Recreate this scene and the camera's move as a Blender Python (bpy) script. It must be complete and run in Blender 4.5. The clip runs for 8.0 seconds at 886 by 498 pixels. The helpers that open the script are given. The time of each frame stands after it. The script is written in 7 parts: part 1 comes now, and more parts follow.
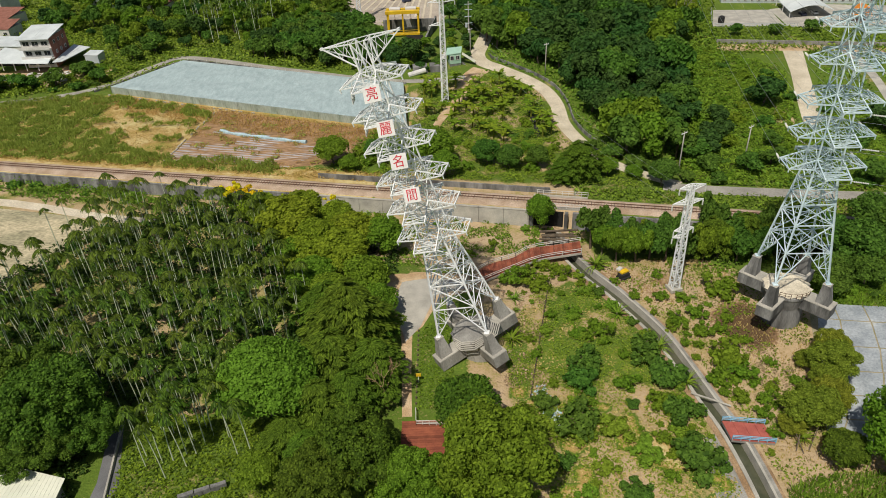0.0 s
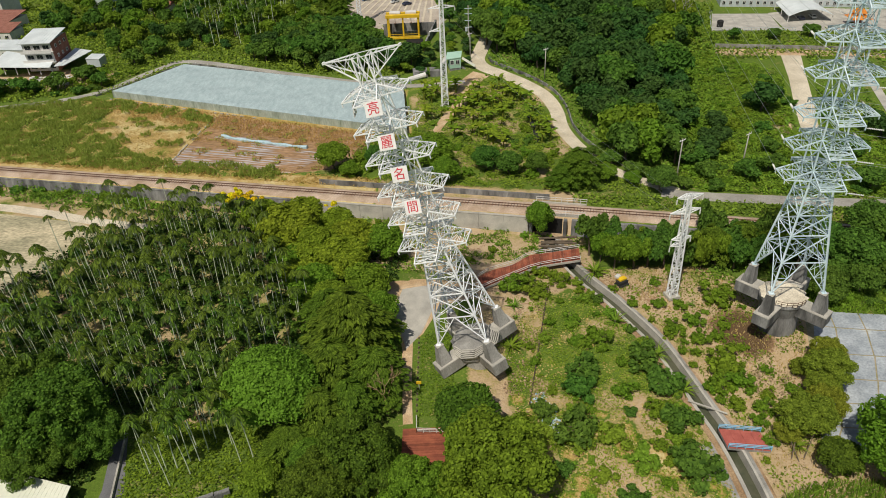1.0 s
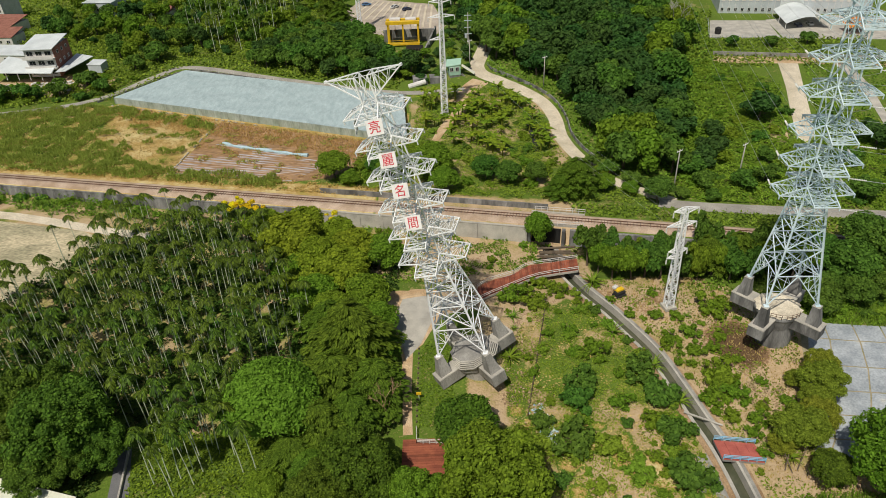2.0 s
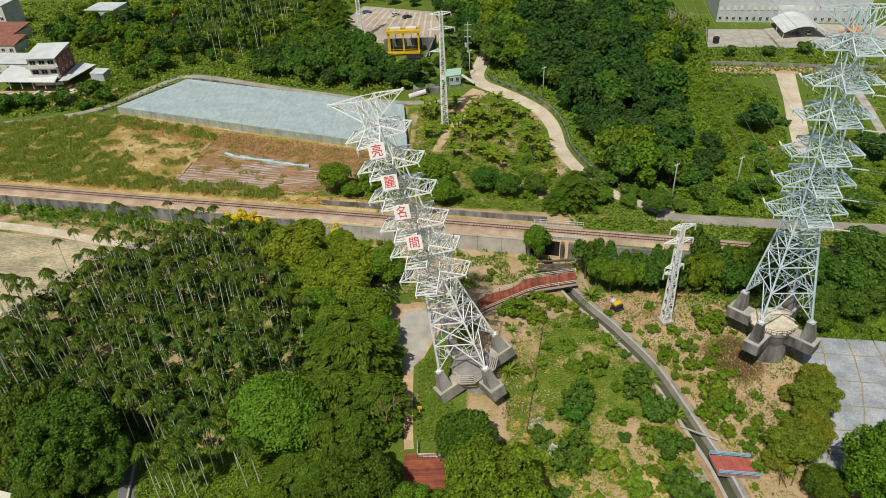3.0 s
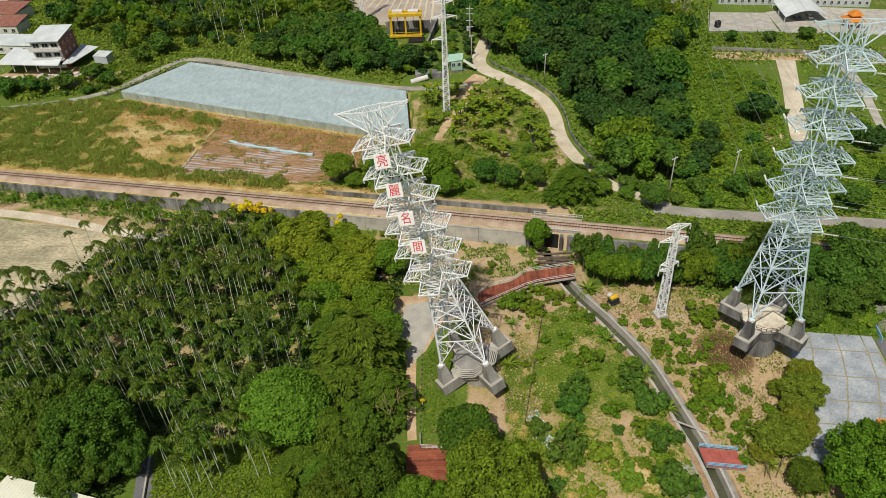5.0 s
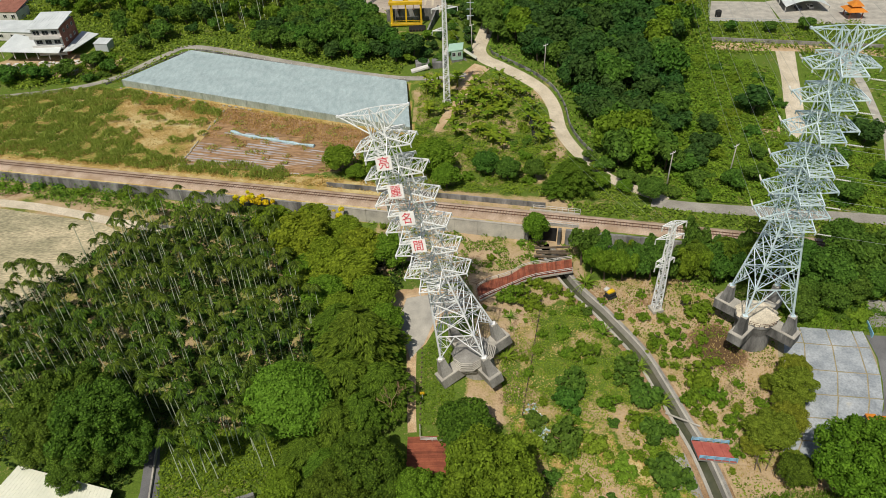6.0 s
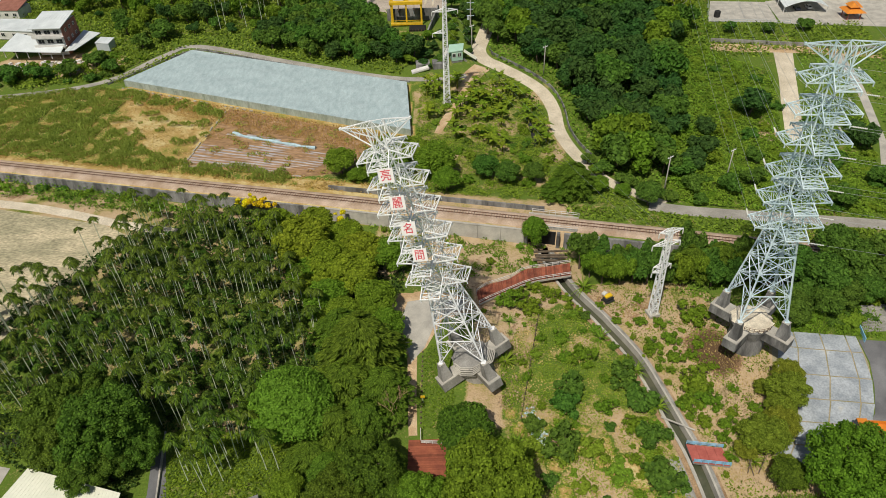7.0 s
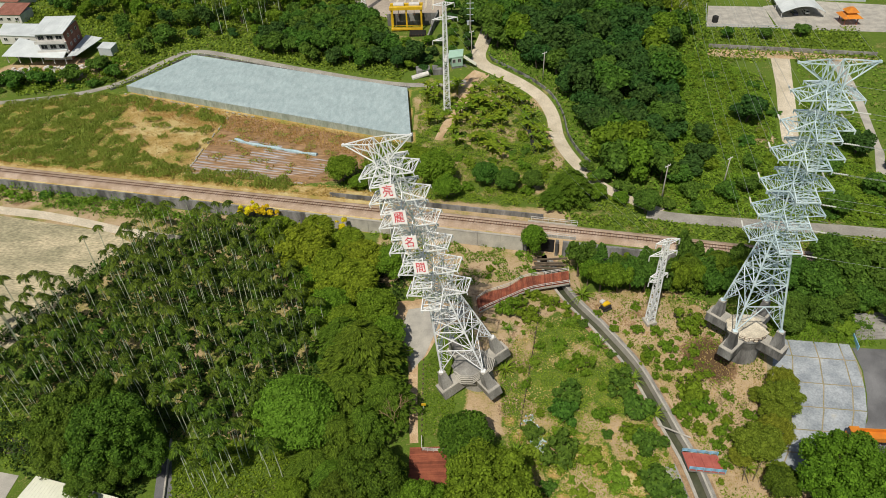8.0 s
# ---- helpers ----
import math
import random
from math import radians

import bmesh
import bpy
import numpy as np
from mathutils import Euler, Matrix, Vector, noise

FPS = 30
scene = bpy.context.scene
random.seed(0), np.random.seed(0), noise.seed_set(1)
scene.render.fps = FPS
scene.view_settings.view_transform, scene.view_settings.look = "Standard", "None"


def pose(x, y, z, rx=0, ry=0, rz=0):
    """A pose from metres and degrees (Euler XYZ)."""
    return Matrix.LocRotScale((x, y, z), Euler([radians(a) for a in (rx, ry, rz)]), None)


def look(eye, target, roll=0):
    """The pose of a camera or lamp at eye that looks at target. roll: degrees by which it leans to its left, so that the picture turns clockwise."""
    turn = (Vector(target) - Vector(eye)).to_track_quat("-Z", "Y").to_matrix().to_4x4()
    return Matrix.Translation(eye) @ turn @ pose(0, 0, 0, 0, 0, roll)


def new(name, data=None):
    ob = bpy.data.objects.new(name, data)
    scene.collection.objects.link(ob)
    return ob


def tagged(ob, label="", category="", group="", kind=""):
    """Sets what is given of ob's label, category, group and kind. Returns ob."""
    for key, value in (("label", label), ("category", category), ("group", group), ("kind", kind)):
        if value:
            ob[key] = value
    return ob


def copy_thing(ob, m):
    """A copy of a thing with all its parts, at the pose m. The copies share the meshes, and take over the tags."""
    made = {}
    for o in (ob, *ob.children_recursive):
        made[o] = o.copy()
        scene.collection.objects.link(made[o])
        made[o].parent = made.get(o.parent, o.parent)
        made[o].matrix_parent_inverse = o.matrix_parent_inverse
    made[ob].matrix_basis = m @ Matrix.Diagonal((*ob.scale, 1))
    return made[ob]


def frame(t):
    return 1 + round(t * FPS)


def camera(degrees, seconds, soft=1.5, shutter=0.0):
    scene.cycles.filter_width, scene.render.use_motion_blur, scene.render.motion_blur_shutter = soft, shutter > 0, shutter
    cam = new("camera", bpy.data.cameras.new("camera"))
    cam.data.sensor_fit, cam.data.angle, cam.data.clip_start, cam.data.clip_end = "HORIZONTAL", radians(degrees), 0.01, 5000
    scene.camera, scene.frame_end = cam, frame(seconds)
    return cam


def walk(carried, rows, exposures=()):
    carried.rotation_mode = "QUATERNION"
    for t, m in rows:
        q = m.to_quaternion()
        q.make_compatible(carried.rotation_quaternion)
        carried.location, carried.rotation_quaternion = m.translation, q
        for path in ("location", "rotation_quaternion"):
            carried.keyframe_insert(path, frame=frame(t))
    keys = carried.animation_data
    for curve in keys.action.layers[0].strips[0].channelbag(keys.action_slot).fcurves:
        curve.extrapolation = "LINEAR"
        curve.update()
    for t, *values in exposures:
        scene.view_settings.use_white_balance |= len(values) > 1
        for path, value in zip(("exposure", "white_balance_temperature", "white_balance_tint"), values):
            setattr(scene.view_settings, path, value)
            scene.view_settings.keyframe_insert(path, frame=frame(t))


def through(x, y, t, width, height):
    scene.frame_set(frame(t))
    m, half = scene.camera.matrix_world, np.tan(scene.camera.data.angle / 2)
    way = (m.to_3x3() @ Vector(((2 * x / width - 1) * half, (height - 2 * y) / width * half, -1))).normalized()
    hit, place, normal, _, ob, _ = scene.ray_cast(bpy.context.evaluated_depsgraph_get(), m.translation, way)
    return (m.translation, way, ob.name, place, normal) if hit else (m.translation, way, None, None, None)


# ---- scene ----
cam = camera(64.7, 8.0, 0.78)
METRES, EYE, TILT, LEAN, TURN = 28.0, 85.0, -33.8, 2.4, 0.0
ROWS = [
    (0.0, 0.0, 0.0, 0.0, -0.0, 0.0, -0.0),
    (0.5, -0.0016, -0.024, 0.0335, -0.02, -0.13, -0.01),
    (1.0, -0.0039, -0.0522, 0.0733, -0.03, -0.19, -0.02),
    (2.5, -0.0117, -0.1499, 0.2207, -0.14, -0.34, -0.14),
    (3.0, -0.0159, -0.1878, 0.2791, -0.15, -0.35, -0.15),
    (3.5, -0.019, -0.2223, 0.3284, -0.16, -0.62, -0.2),
    (4.0, -0.0238, -0.2603, 0.3843, -0.14, -1.38, -0.24),
    (4.5, -0.0273, -0.2952, 0.4355, -0.12, -2.14, -0.26),
    (6.0, -0.0365, -0.4081, 0.6029, -0.17, -4.52, -0.55),
    (6.5, -0.0409, -0.4437, 0.6589, -0.2, -5.05, -0.62),
    (7.0, -0.0461, -0.4821, 0.7185, -0.22, -5.24, -0.64),
    (7.5, -0.0504, -0.518, 0.7722, -0.26, -5.4, -0.67),
    (8.0, -0.0544, -0.5572, 0.8283, -0.26, -5.54, -0.64),
]
walk(cam, [(t, pose(0, 0, EYE, TILT, LEAN, TURN) @ pose(METRES * x, METRES * y, METRES * z, 90 + pitch, roll, yaw)) for t, x, y, z, yaw, pitch, roll in ROWS], [(0.0, -0.50), (8.0, -0.47)])
from collections import defaultdict
rng = np.random.default_rng(7)

# ---------------------------------------------------------------- light
SUN = Vector((-0.22, -0.48, 0.85)).normalized()
world = bpy.data.worlds.new("sky")
scene.world = world
world.use_nodes = True
wn = world.node_tree.nodes
sky = wn.new("ShaderNodeTexSky")
sky.sky_type, sky.sun_disc = "NISHITA", False
sky.sun_elevation = math.asin(SUN.z)
sky.sun_rotation = math.atan2(SUN.x, SUN.y)
sky.air_density, sky.dust_density = 1.2, 2.0
wn["Background"].inputs["Strength"].default_value = 0.068
world.node_tree.links.new(sky.outputs[0], wn["Background"].inputs["Color"])
sun_data = bpy.data.lights.new("sun", "SUN")
sun_data.energy, sun_data.angle, sun_data.color = 5.0, radians(0.8), (1.0, 0.94, 0.82)
sun = new("sun", sun_data)
sun.matrix_world = look(SUN * 200, (0, 0, 0))


# ---------------------------------------------------------------- mesh and object helpers
class Mesh:
    """Collects corners and faces."""

    def __init__(self):
        self.v, self.f, self.mat = [], [], []

    def add(self, verts, faces, m=0):
        n = len(self.v)
        self.v += [tuple(p) for p in verts]
        self.f += [tuple(i + n for i in q) for q in faces]
        self.mat += [m] * len(faces)
        return self

    def hexa(self, low, top, m=0):
        """Two rings of four corners, both counter-clockwise from above."""
        return self.add(list(low) + list(top), [(3, 2, 1, 0), (4, 5, 6, 7), (0, 1, 5, 4), (1, 2, 6, 5), (2, 3, 7, 6), (3, 0, 4, 7)], m)

    def box(self, c, s, turn=0.0, m=0):
        cx, cy, cz = c
        a, b, h = s[0] / 2, s[1] / 2, s[2] / 2
        co, si = math.cos(turn), math.sin(turn)
        ring = [(cx + x * co - y * si, cy + x * si + y * co) for x, y in ((-a, -b), (a, -b), (a, b), (-a, b))]
        return self.hexa([(x, y, cz - h) for x, y in ring], [(x, y, cz + h) for x, y in ring], m)

    def bevelled(self, c, s, turn=0.0, e=0.05, m=0):
        """A block with chamfered top edges."""
        cx, cy, cz = c
        a, b, h = s[0] / 2, s[1] / 2, s[2] / 2
        co, si = math.cos(turn), math.sin(turn)

        def ring(q, z):
            return [(cx + x * co - y * si, cy + x * si + y * co, z) for x, y in ((-a + q, -b + q), (a - q, -b + q), (a - q, b - q), (-a + q, b - q))]

        self.hexa(ring(0, cz - h), ring(0, cz + h - e), m)
        return self.hexa(ring(0, cz + h - e), ring(e, cz + h), m)

    def beam(self, p, q, w, h=None, m=0):
        """A bar from p to q."""
        p, q = Vector(p), Vector(q)
        d = q - p
        if d.length < 1e-6:
            return self
        d.normalize()
        side = d.cross(Vector((0, 0, 1)))
        if side.length < 0.05:
            side = d.cross(Vector((0, 1, 0)))
        side.normalize()
        up = side.cross(d) * (h or w) / 2
        side = side * w / 2
        ring = (-side - up, side - up, side + up, -side + up)
        return self.add([p + r for r in ring] + [q + r for r in ring],
                        [(0, 3, 2, 1), (4, 5, 6, 7), (0, 1, 5, 4), (1, 2, 6, 5), (2, 3, 7, 6), (3, 0, 4, 7)], m)

    def tube(self, points, radii, n=6, m=0):
        rings = []
        pts = [Vector(p) for p in points]
        for i, p in enumerate(pts):
            d = (pts[min(i + 1, len(pts) - 1)] - pts[max(i - 1, 0)]).normalized()
            a = d.cross(Vector((0.3, 1, 0.1))).normalized()
            b = d.cross(a)
            rings.append([p + (a * math.cos(2 * math.pi * k / n) + b * math.sin(2 * math.pi * k / n)) * radii[i] for k in range(n)])
        faces = [(i * n + k, i * n + (k + 1) % n, (i + 1) * n + (k + 1) % n, (i + 1) * n + k) for i in range(len(pts) - 1) for k in range(n)]
        faces += [tuple(range(n))[::-1], tuple((len(pts) - 1) * n + k for k in range(n))]
        return self.add([p for r in rings for p in r], faces, m)

    def data(self, name, *materials):
        me = bpy.data.meshes.new(name)
        me.from_pydata(self.v, [], self.f)
        for mt in materials:
            me.materials.append(mt)
        if len(materials) > 1:
            me.polygons.foreach_set("material_index", self.mat)
        me.update()
        return me


def part(name, shape, material, parent=None, label="", smooth=False):
    mats = material if isinstance(material, (list, tuple)) else (material,)
    me = shape.data(name, *mats) if isinstance(shape, Mesh) else shape
    if smooth:
        me.polygons.foreach_set("use_smooth", [True] * len(me.polygons))
    ob = new(name, me)
    if parent is not None:
        ob.parent = parent
    return tagged(ob, label)


def thing(name, label, category, at=(0, 0, 0), turn=0.0, group="", kind=""):
    ob = new(name)
    ob.empty_display_size = 0.3
    ob.matrix_basis = Matrix.LocRotScale(at, Euler((0, 0, turn)), None)
    return tagged(ob, label, category, group, kind)


# ---------------------------------------------------------------- materials
def material(name, colour, second=None, rough=0.8, scale=3.0, fine=25.0, bump=0.3, metal=0.0, third=None, spread=(0.35, 0.65), per=None, amount=0.25, stretch=None, spec=0.35):
    """Two-scale mottled surface. per: 'object' or 'island' for piece-wise variation."""
    mt = bpy.data.materials.new(name)
    mt.use_nodes = True
    nt = mt.node_tree
    n, ln = nt.nodes, nt.links
    bsdf = n["Principled BSDF"]
    bsdf.inputs["Roughness"].default_value = rough
    bsdf.inputs["Metallic"].default_value = metal
    bsdf.inputs["Specular IOR Level"].default_value = spec
    geo = n.new("ShaderNodeNewGeometry")
    vec = geo.outputs["Position"]
    if stretch:
        mp = n.new("ShaderNodeMapping")
        mp.inputs["Scale"].default_value = stretch
        ln.new(vec, mp.inputs["Vector"])
        vec = mp.outputs[0]
    big, small = n.new("ShaderNodeTexNoise"), n.new("ShaderNodeTexNoise")
    for node, s in ((big, 1 / scale), (small, fine)):
        node.inputs["Scale"].default_value = s
        node.inputs["Detail"].default_value = 5
        ln.new(vec, node.inputs["Vector"])
    ramp = n.new("ShaderNodeValToRGB")
    second = second or tuple(c * 0.7 for c in colour)
    ramp.color_ramp.elements[0].position, ramp.color_ramp.elements[1].position = spread
    ramp.color_ramp.elements[0].color, ramp.color_ramp.elements[1].color = (*second, 1), (*colour, 1)
    if third:
        e = ramp.color_ramp.elements.new(min(0.95, spread[1] + 0.12))
        e.color = (*third, 1)
    ln.new(big.outputs[0], ramp.inputs[0])
    mix = n.new("ShaderNodeMix")
    mix.data_type, mix.blend_type = "RGBA", "MULTIPLY"
    mix.inputs["Factor"].default_value = 1.0
    grain = n.new("ShaderNodeMapRange")
    grain.inputs["From Min"].default_value, grain.inputs["From Max"].default_value = 0.25, 0.75
    grain.inputs["To Min"].default_value, grain.inputs["To Max"].default_value = 1 - amount, 1 + amount
    ln.new(small.outputs[0], grain.inputs["Value"])
    ln.new(ramp.outputs[0], mix.inputs["A"])
    ln.new(grain.outputs[0], mix.inputs["B"])
    out = mix.outputs["Result"]
    if per:
        info = n.new("ShaderNodeObjectInfo") if per == "object" else geo
        rnd = info.outputs["Random" if per == "object" else "Random Per Island"]
        hsv = n.new("ShaderNodeHueSaturation")
        mr = n.new("ShaderNodeMapRange")
        mr.inputs["To Min"].default_value, mr.inputs["To Max"].default_value = 0.7, 1.3
        ln.new(rnd, mr.inputs["Value"])
        ln.new(mr.outputs[0], hsv.inputs["Value"])
        ln.new(out, hsv.inputs["Color"])
        out = hsv.outputs[0]
    ln.new(out, bsdf.inputs["Base Color"])
    if bump:
        b = n.new("ShaderNodeBump")
        b.inputs["Strength"].default_value, b.inputs["Distance"].default_value = bump, 0.05
        ln.new(small.outputs[0], b.inputs["Height"])
        ln.new(b.outputs[0], bsdf.inputs["Normal"])
    return mt


def leafage(name, colour, tint=None, gloss=0.7, through=0.35, vary=0.26):
    """Leaves: varied leaf by leaf and plant by plant, light passing through."""
    mt = bpy.data.materials.new(name)
    mt.use_nodes = True
    n, ln = mt.node_tree.nodes, mt.node_tree.links
    bsdf, outn = n["Principled BSDF"], n["Material Output"]
    bsdf.inputs["Roughness"].default_value = gloss
    bsdf.inputs["Specular IOR Level"].default_value = 0.14
    geo, info = n.new("ShaderNodeNewGeometry"), n.new("ShaderNodeObjectInfo")
    ramp = n.new("ShaderNodeValToRGB")
    colour = (colour[0] * 1.08, colour[1], colour[2])
    tint = tint or (colour[0] * 1.5, colour[1] * 1.25, colour[2])
    ramp.color_ramp.elements[0].color, ramp.color_ramp.elements[1].color = (*colour, 1), (*tint, 1)
    noise_node = n.new("ShaderNodeTexNoise")
    noise_node.inputs["Scale"].default_value = 0.55
    noise_node.inputs["Detail"].default_value = 3
    ln.new(geo.outputs["Position"], noise_node.inputs["Vector"])
    add = n.new("ShaderNodeMath")
    add.operation = "MULTIPLY_ADD"
    add.inputs[1].default_value = 0.5
    sub = n.new("ShaderNodeMath")
    sub.operation = "SUBTRACT"
    sub.inputs[1].default_value = 0.25
    ln.new(noise_node.outputs[0], sub.inputs[0])
    ln.new(geo.outputs["Random Per Island"], add.inputs[0])
    ln.new(sub.outputs[0], add.inputs[2])
    ln.new(add.outputs[0], ramp.inputs[0])
    hsv = n.new("ShaderNodeHueSaturation")
    for rnd, key, lo, hi in ((info.outputs["Random"], "Hue", 0.478, 0.512), (geo.outputs["Random Per Island"], "Value", 1 - vary, 1 + vary)):
        mr = n.new("ShaderNodeMapRange")
        mr.inputs["To Min"].default_value, mr.inputs["To Max"].default_value = lo, hi
        ln.new(rnd, mr.inputs["Value"])
        ln.new(mr.outputs[0], hsv.inputs[key])
    ln.new(ramp.outputs[0], hsv.inputs["Color"])
    ln.new(hsv.outputs[0], bsdf.inputs["Base Color"])
    trans = n.new("ShaderNodeBsdfTranslucent")
    ln.new(hsv.outputs[0], trans.inputs["Color"])
    mix = n.new("ShaderNodeMixShader")
    mix.inputs[0].default_value = through
    ln.new(bsdf.outputs[0], mix.inputs[1])
    ln.new(trans.outputs[0], mix.inputs[2])
    ln.new(mix.outputs[0], outn.inputs["Surface"])
    return mt


STEEL_WHITE = material("galvanised_white_steel", (0.92, 0.92, 0.91), (0.82, 0.83, 0.84), rough=0.5, scale=4, fine=9, bump=0.05, metal=0.0, amount=0.1)
STEEL_BLUE = material("pale_blue_steel", (0.70, 0.81, 0.85), (0.50, 0.63, 0.69), rough=0.5, scale=4, fine=9, bump=0.05, metal=0.0, amount=0.1)
CONCRETE = material("weathered_concrete", (0.36, 0.345, 0.315), (0.20, 0.19, 0.172), rough=0.9, scale=2.5, fine=6, bump=0.4, stretch=(1, 1, 0.35))
CEMENT_CREAM = material("flaking_cream_cement", (0.78, 0.70, 0.55), (0.55, 0.48, 0.37), rough=0.9, scale=1.6, fine=4, bump=0.5)
CONCRETE_PALE = material("pale_concrete", (0.50, 0.47, 0.41), (0.36, 0.34, 0.30), rough=0.9, scale=3, fine=8, bump=0.3)
CONCRETE_DARK = material("stained_dark_concrete", (0.29, 0.285, 0.275), (0.085, 0.083, 0.08), rough=0.92, scale=2.2, fine=5, bump=0.5, stretch=(1, 1, 0.25))
ROAD_CONCRETE = material("dusty_concrete_road", (0.67, 0.59, 0.46), (0.52, 0.45, 0.33), rough=0.95, scale=5, fine=3, bump=0.2)
ASPHALT = material("worn_asphalt", (0.22, 0.22, 0.225), (0.12, 0.12, 0.125), rough=0.9, scale=6, fine=8, bump=0.3)
LOT = material("blue_grey_lot_slab", (0.42, 0.45, 0.48), (0.27, 0.30, 0.33), rough=0.85, scale=4, fine=2.5, bump=0.2, third=(0.47, 0.46, 0.40))
SOIL = material("bare_brown_soil", (0.42, 0.29, 0.17), (0.27, 0.17, 0.09), rough=1.0, scale=3, fine=4, bump=0.8, amount=0.4)
SAND = material("sandy_soil", (0.60, 0.45, 0.29), (0.46, 0.31, 0.17), rough=1.0, scale=3, fine=4, bump=0.6, amount=0.3)
EARTH_JOINT = material("grassy_earth_joint", (0.38, 0.32, 0.22), (0.26, 0.24, 0.12), rough=1.0, scale=1.5, fine=5, bump=0.5)
FIELD = material("harvested_pale_field", (0.55, 0.47, 0.31), (0.33, 0.30, 0.19), rough=1.0, scale=6, fine=1.6, bump=0.9, amount=0.45, third=(0.46, 0.43, 0.24), stretch=(0.6, 1.4, 1))
BALLAST = material("railway_ballast", (0.52, 0.40, 0.31), (0.35, 0.25, 0.17), rough=1.0, scale=4, fine=7, bump=0.9, amount=0.4)
RUST = material("rusty_rail_steel", (0.19, 0.10, 0.06), (0.11, 0.06, 0.04), rough=0.7, scale=1, fine=12, bump=0.2, metal=0.4)
SLEEPER = material("concrete_sleeper", (0.30, 0.24, 0.20), (0.20, 0.16, 0.13), rough=0.95, scale=1, fine=12, bump=0.3, per="object")
RED_DECK = material("red_brown_deck_board", (0.31, 0.095, 0.05), (0.21, 0.06, 0.035), rough=0.8, scale=1.5, fine=6, bump=0.2, per="object", amount=0.15)
RED_SLAB = material("faded_red_bridge_deck", (0.47, 0.13, 0.10), (0.36, 0.09, 0.07), rough=0.8, scale=1.5, fine=5, bump=0.15, amount=0.12)
RAIL_WHITE = material("white_painted_rail", (0.72, 0.70, 0.66), (0.58, 0.56, 0.52), rough=0.6, scale=2, fine=10, bump=0.05, amount=0.1)
RAIL_BLUE = material("light_blue_painted_rail", (0.28, 0.55, 0.76), (0.22, 0.45, 0.62), rough=0.5, scale=2, fine=10, bump=0.05, amount=0.1)
YELLOW = material("yellow_gantry_paint", (0.80, 0.52, 0.02), (0.62, 0.38, 0.02), rough=0.5, scale=2, fine=8, bump=0.05, amount=0.1)
ORANGE = material("orange_truck_paint", (0.72, 0.26, 0.03), (0.6, 0.2, 0.03), rough=0.4, scale=2, fine=8, bump=0.03, amount=0.08)
NET = material("pale_shade_net", (0.42, 0.51, 0.52), (0.34, 0.43, 0.44), rough=0.85, scale=1.6, fine=2.2, bump=0.9, amount=0.14, stretch=(1.1, 0.45, 1))
NET_SIDE = material("grey_green_net_curtain", (0.40, 0.45, 0.40), (0.29, 0.34, 0.28), rough=0.9, scale=2, fine=3, bump=0.4, stretch=(1, 1, 0.2))
MULCH = material("silver_mulch_film", (0.40, 0.37, 0.37), (0.33, 0.20, 0.11), rough=0.7, scale=4.0, fine=1.4, bump=0.5, amount=0.4, spread=(0.40, 0.56), stretch=(0.3, 1.3, 1))
DRY_SOIL = material("dry_ploughed_soil", (0.40, 0.25, 0.13), (0.28, 0.17, 0.085), rough=1.0, scale=3.5, fine=1.4, bump=0.8, amount=0.4, third=(0.42, 0.34, 0.28), stretch=(0.4, 1.3, 1))
VALLEY_ROAD = material("dusty_grey_road", (0.40, 0.375, 0.33), (0.29, 0.27, 0.235), rough=0.95, scale=5, fine=3, bump=0.2)
BLUE_SHEET = material("pale_blue_sheet", (0.45, 0.60, 0.66), (0.35, 0.48, 0.52), rough=0.6, scale=1.2, fine=4, bump=0.3)
BARK = material("grey_brown_bark", (0.17, 0.13, 0.09), (0.09, 0.07, 0.05), rough=0.95, scale=0.8, fine=9, bump=0.8)
PALM_BARK = material("pale_ringed_palm_trunk", (0.66, 0.71, 0.54), (0.50, 0.56, 0.38), rough=0.75, scale=1.4, fine=6, bump=0.2, stretch=(1, 1, 2.5), amount=0.12)
WATER = material("murky_canal_water", (0.10, 0.10, 0.065), (0.06, 0.07, 0.04), rough=0.15, scale=3, fine=2, bump=0.08, amount=0.1, spec=0.5)
ROOF_CREAM = material("cream_metal_roof", (0.80, 0.80, 0.66), (0.70, 0.71, 0.58), rough=0.45, scale=6, fine=2, bump=0.03, amount=0.05)
ROOF_WHITE = material("white_metal_roof", (0.70, 0.74, 0.74), (0.58, 0.62, 0.62), rough=0.5, scale=5, fine=2, bump=0.03, amount=0.06)
WALL_WHITE = material("white_plaster", (0.72, 0.70, 0.67), (0.58, 0.56, 0.53), rough=0.8, scale=3, fine=4, bump=0.1, amount=0.08)
WALL_GREY = material("grey_factory_panel", (0.52, 0.56, 0.58), (0.45, 0.49, 0.51), rough=0.6, scale=6, fine=2, bump=0.05, amount=0.06)
BRICK = material("red_brick_wall", (0.34, 0.15, 0.11), (0.24, 0.10, 0.07), rough=0.9, scale=2, fine=5, bump=0.3)
DARK_GLASS = material("dark_window_glass", (0.03, 0.035, 0.04), (0.02, 0.025, 0.03), rough=0.1, scale=2, fine=5, bump=0, spec=0.6)
# near-black that paints the shade inside openings
BLACK_VOID = material("opening_shade_black", (0.02, 0.02, 0.02), (0.012, 0.012, 0.012), rough=0.9, scale=2, fine=5, bump=0.1)
GREEN_PAINT = material("pale_green_hut_panel", (0.42, 0.62, 0.50), (0.34, 0.52, 0.42), rough=0.6, scale=3, fine=5, bump=0.05, amount=0.08)
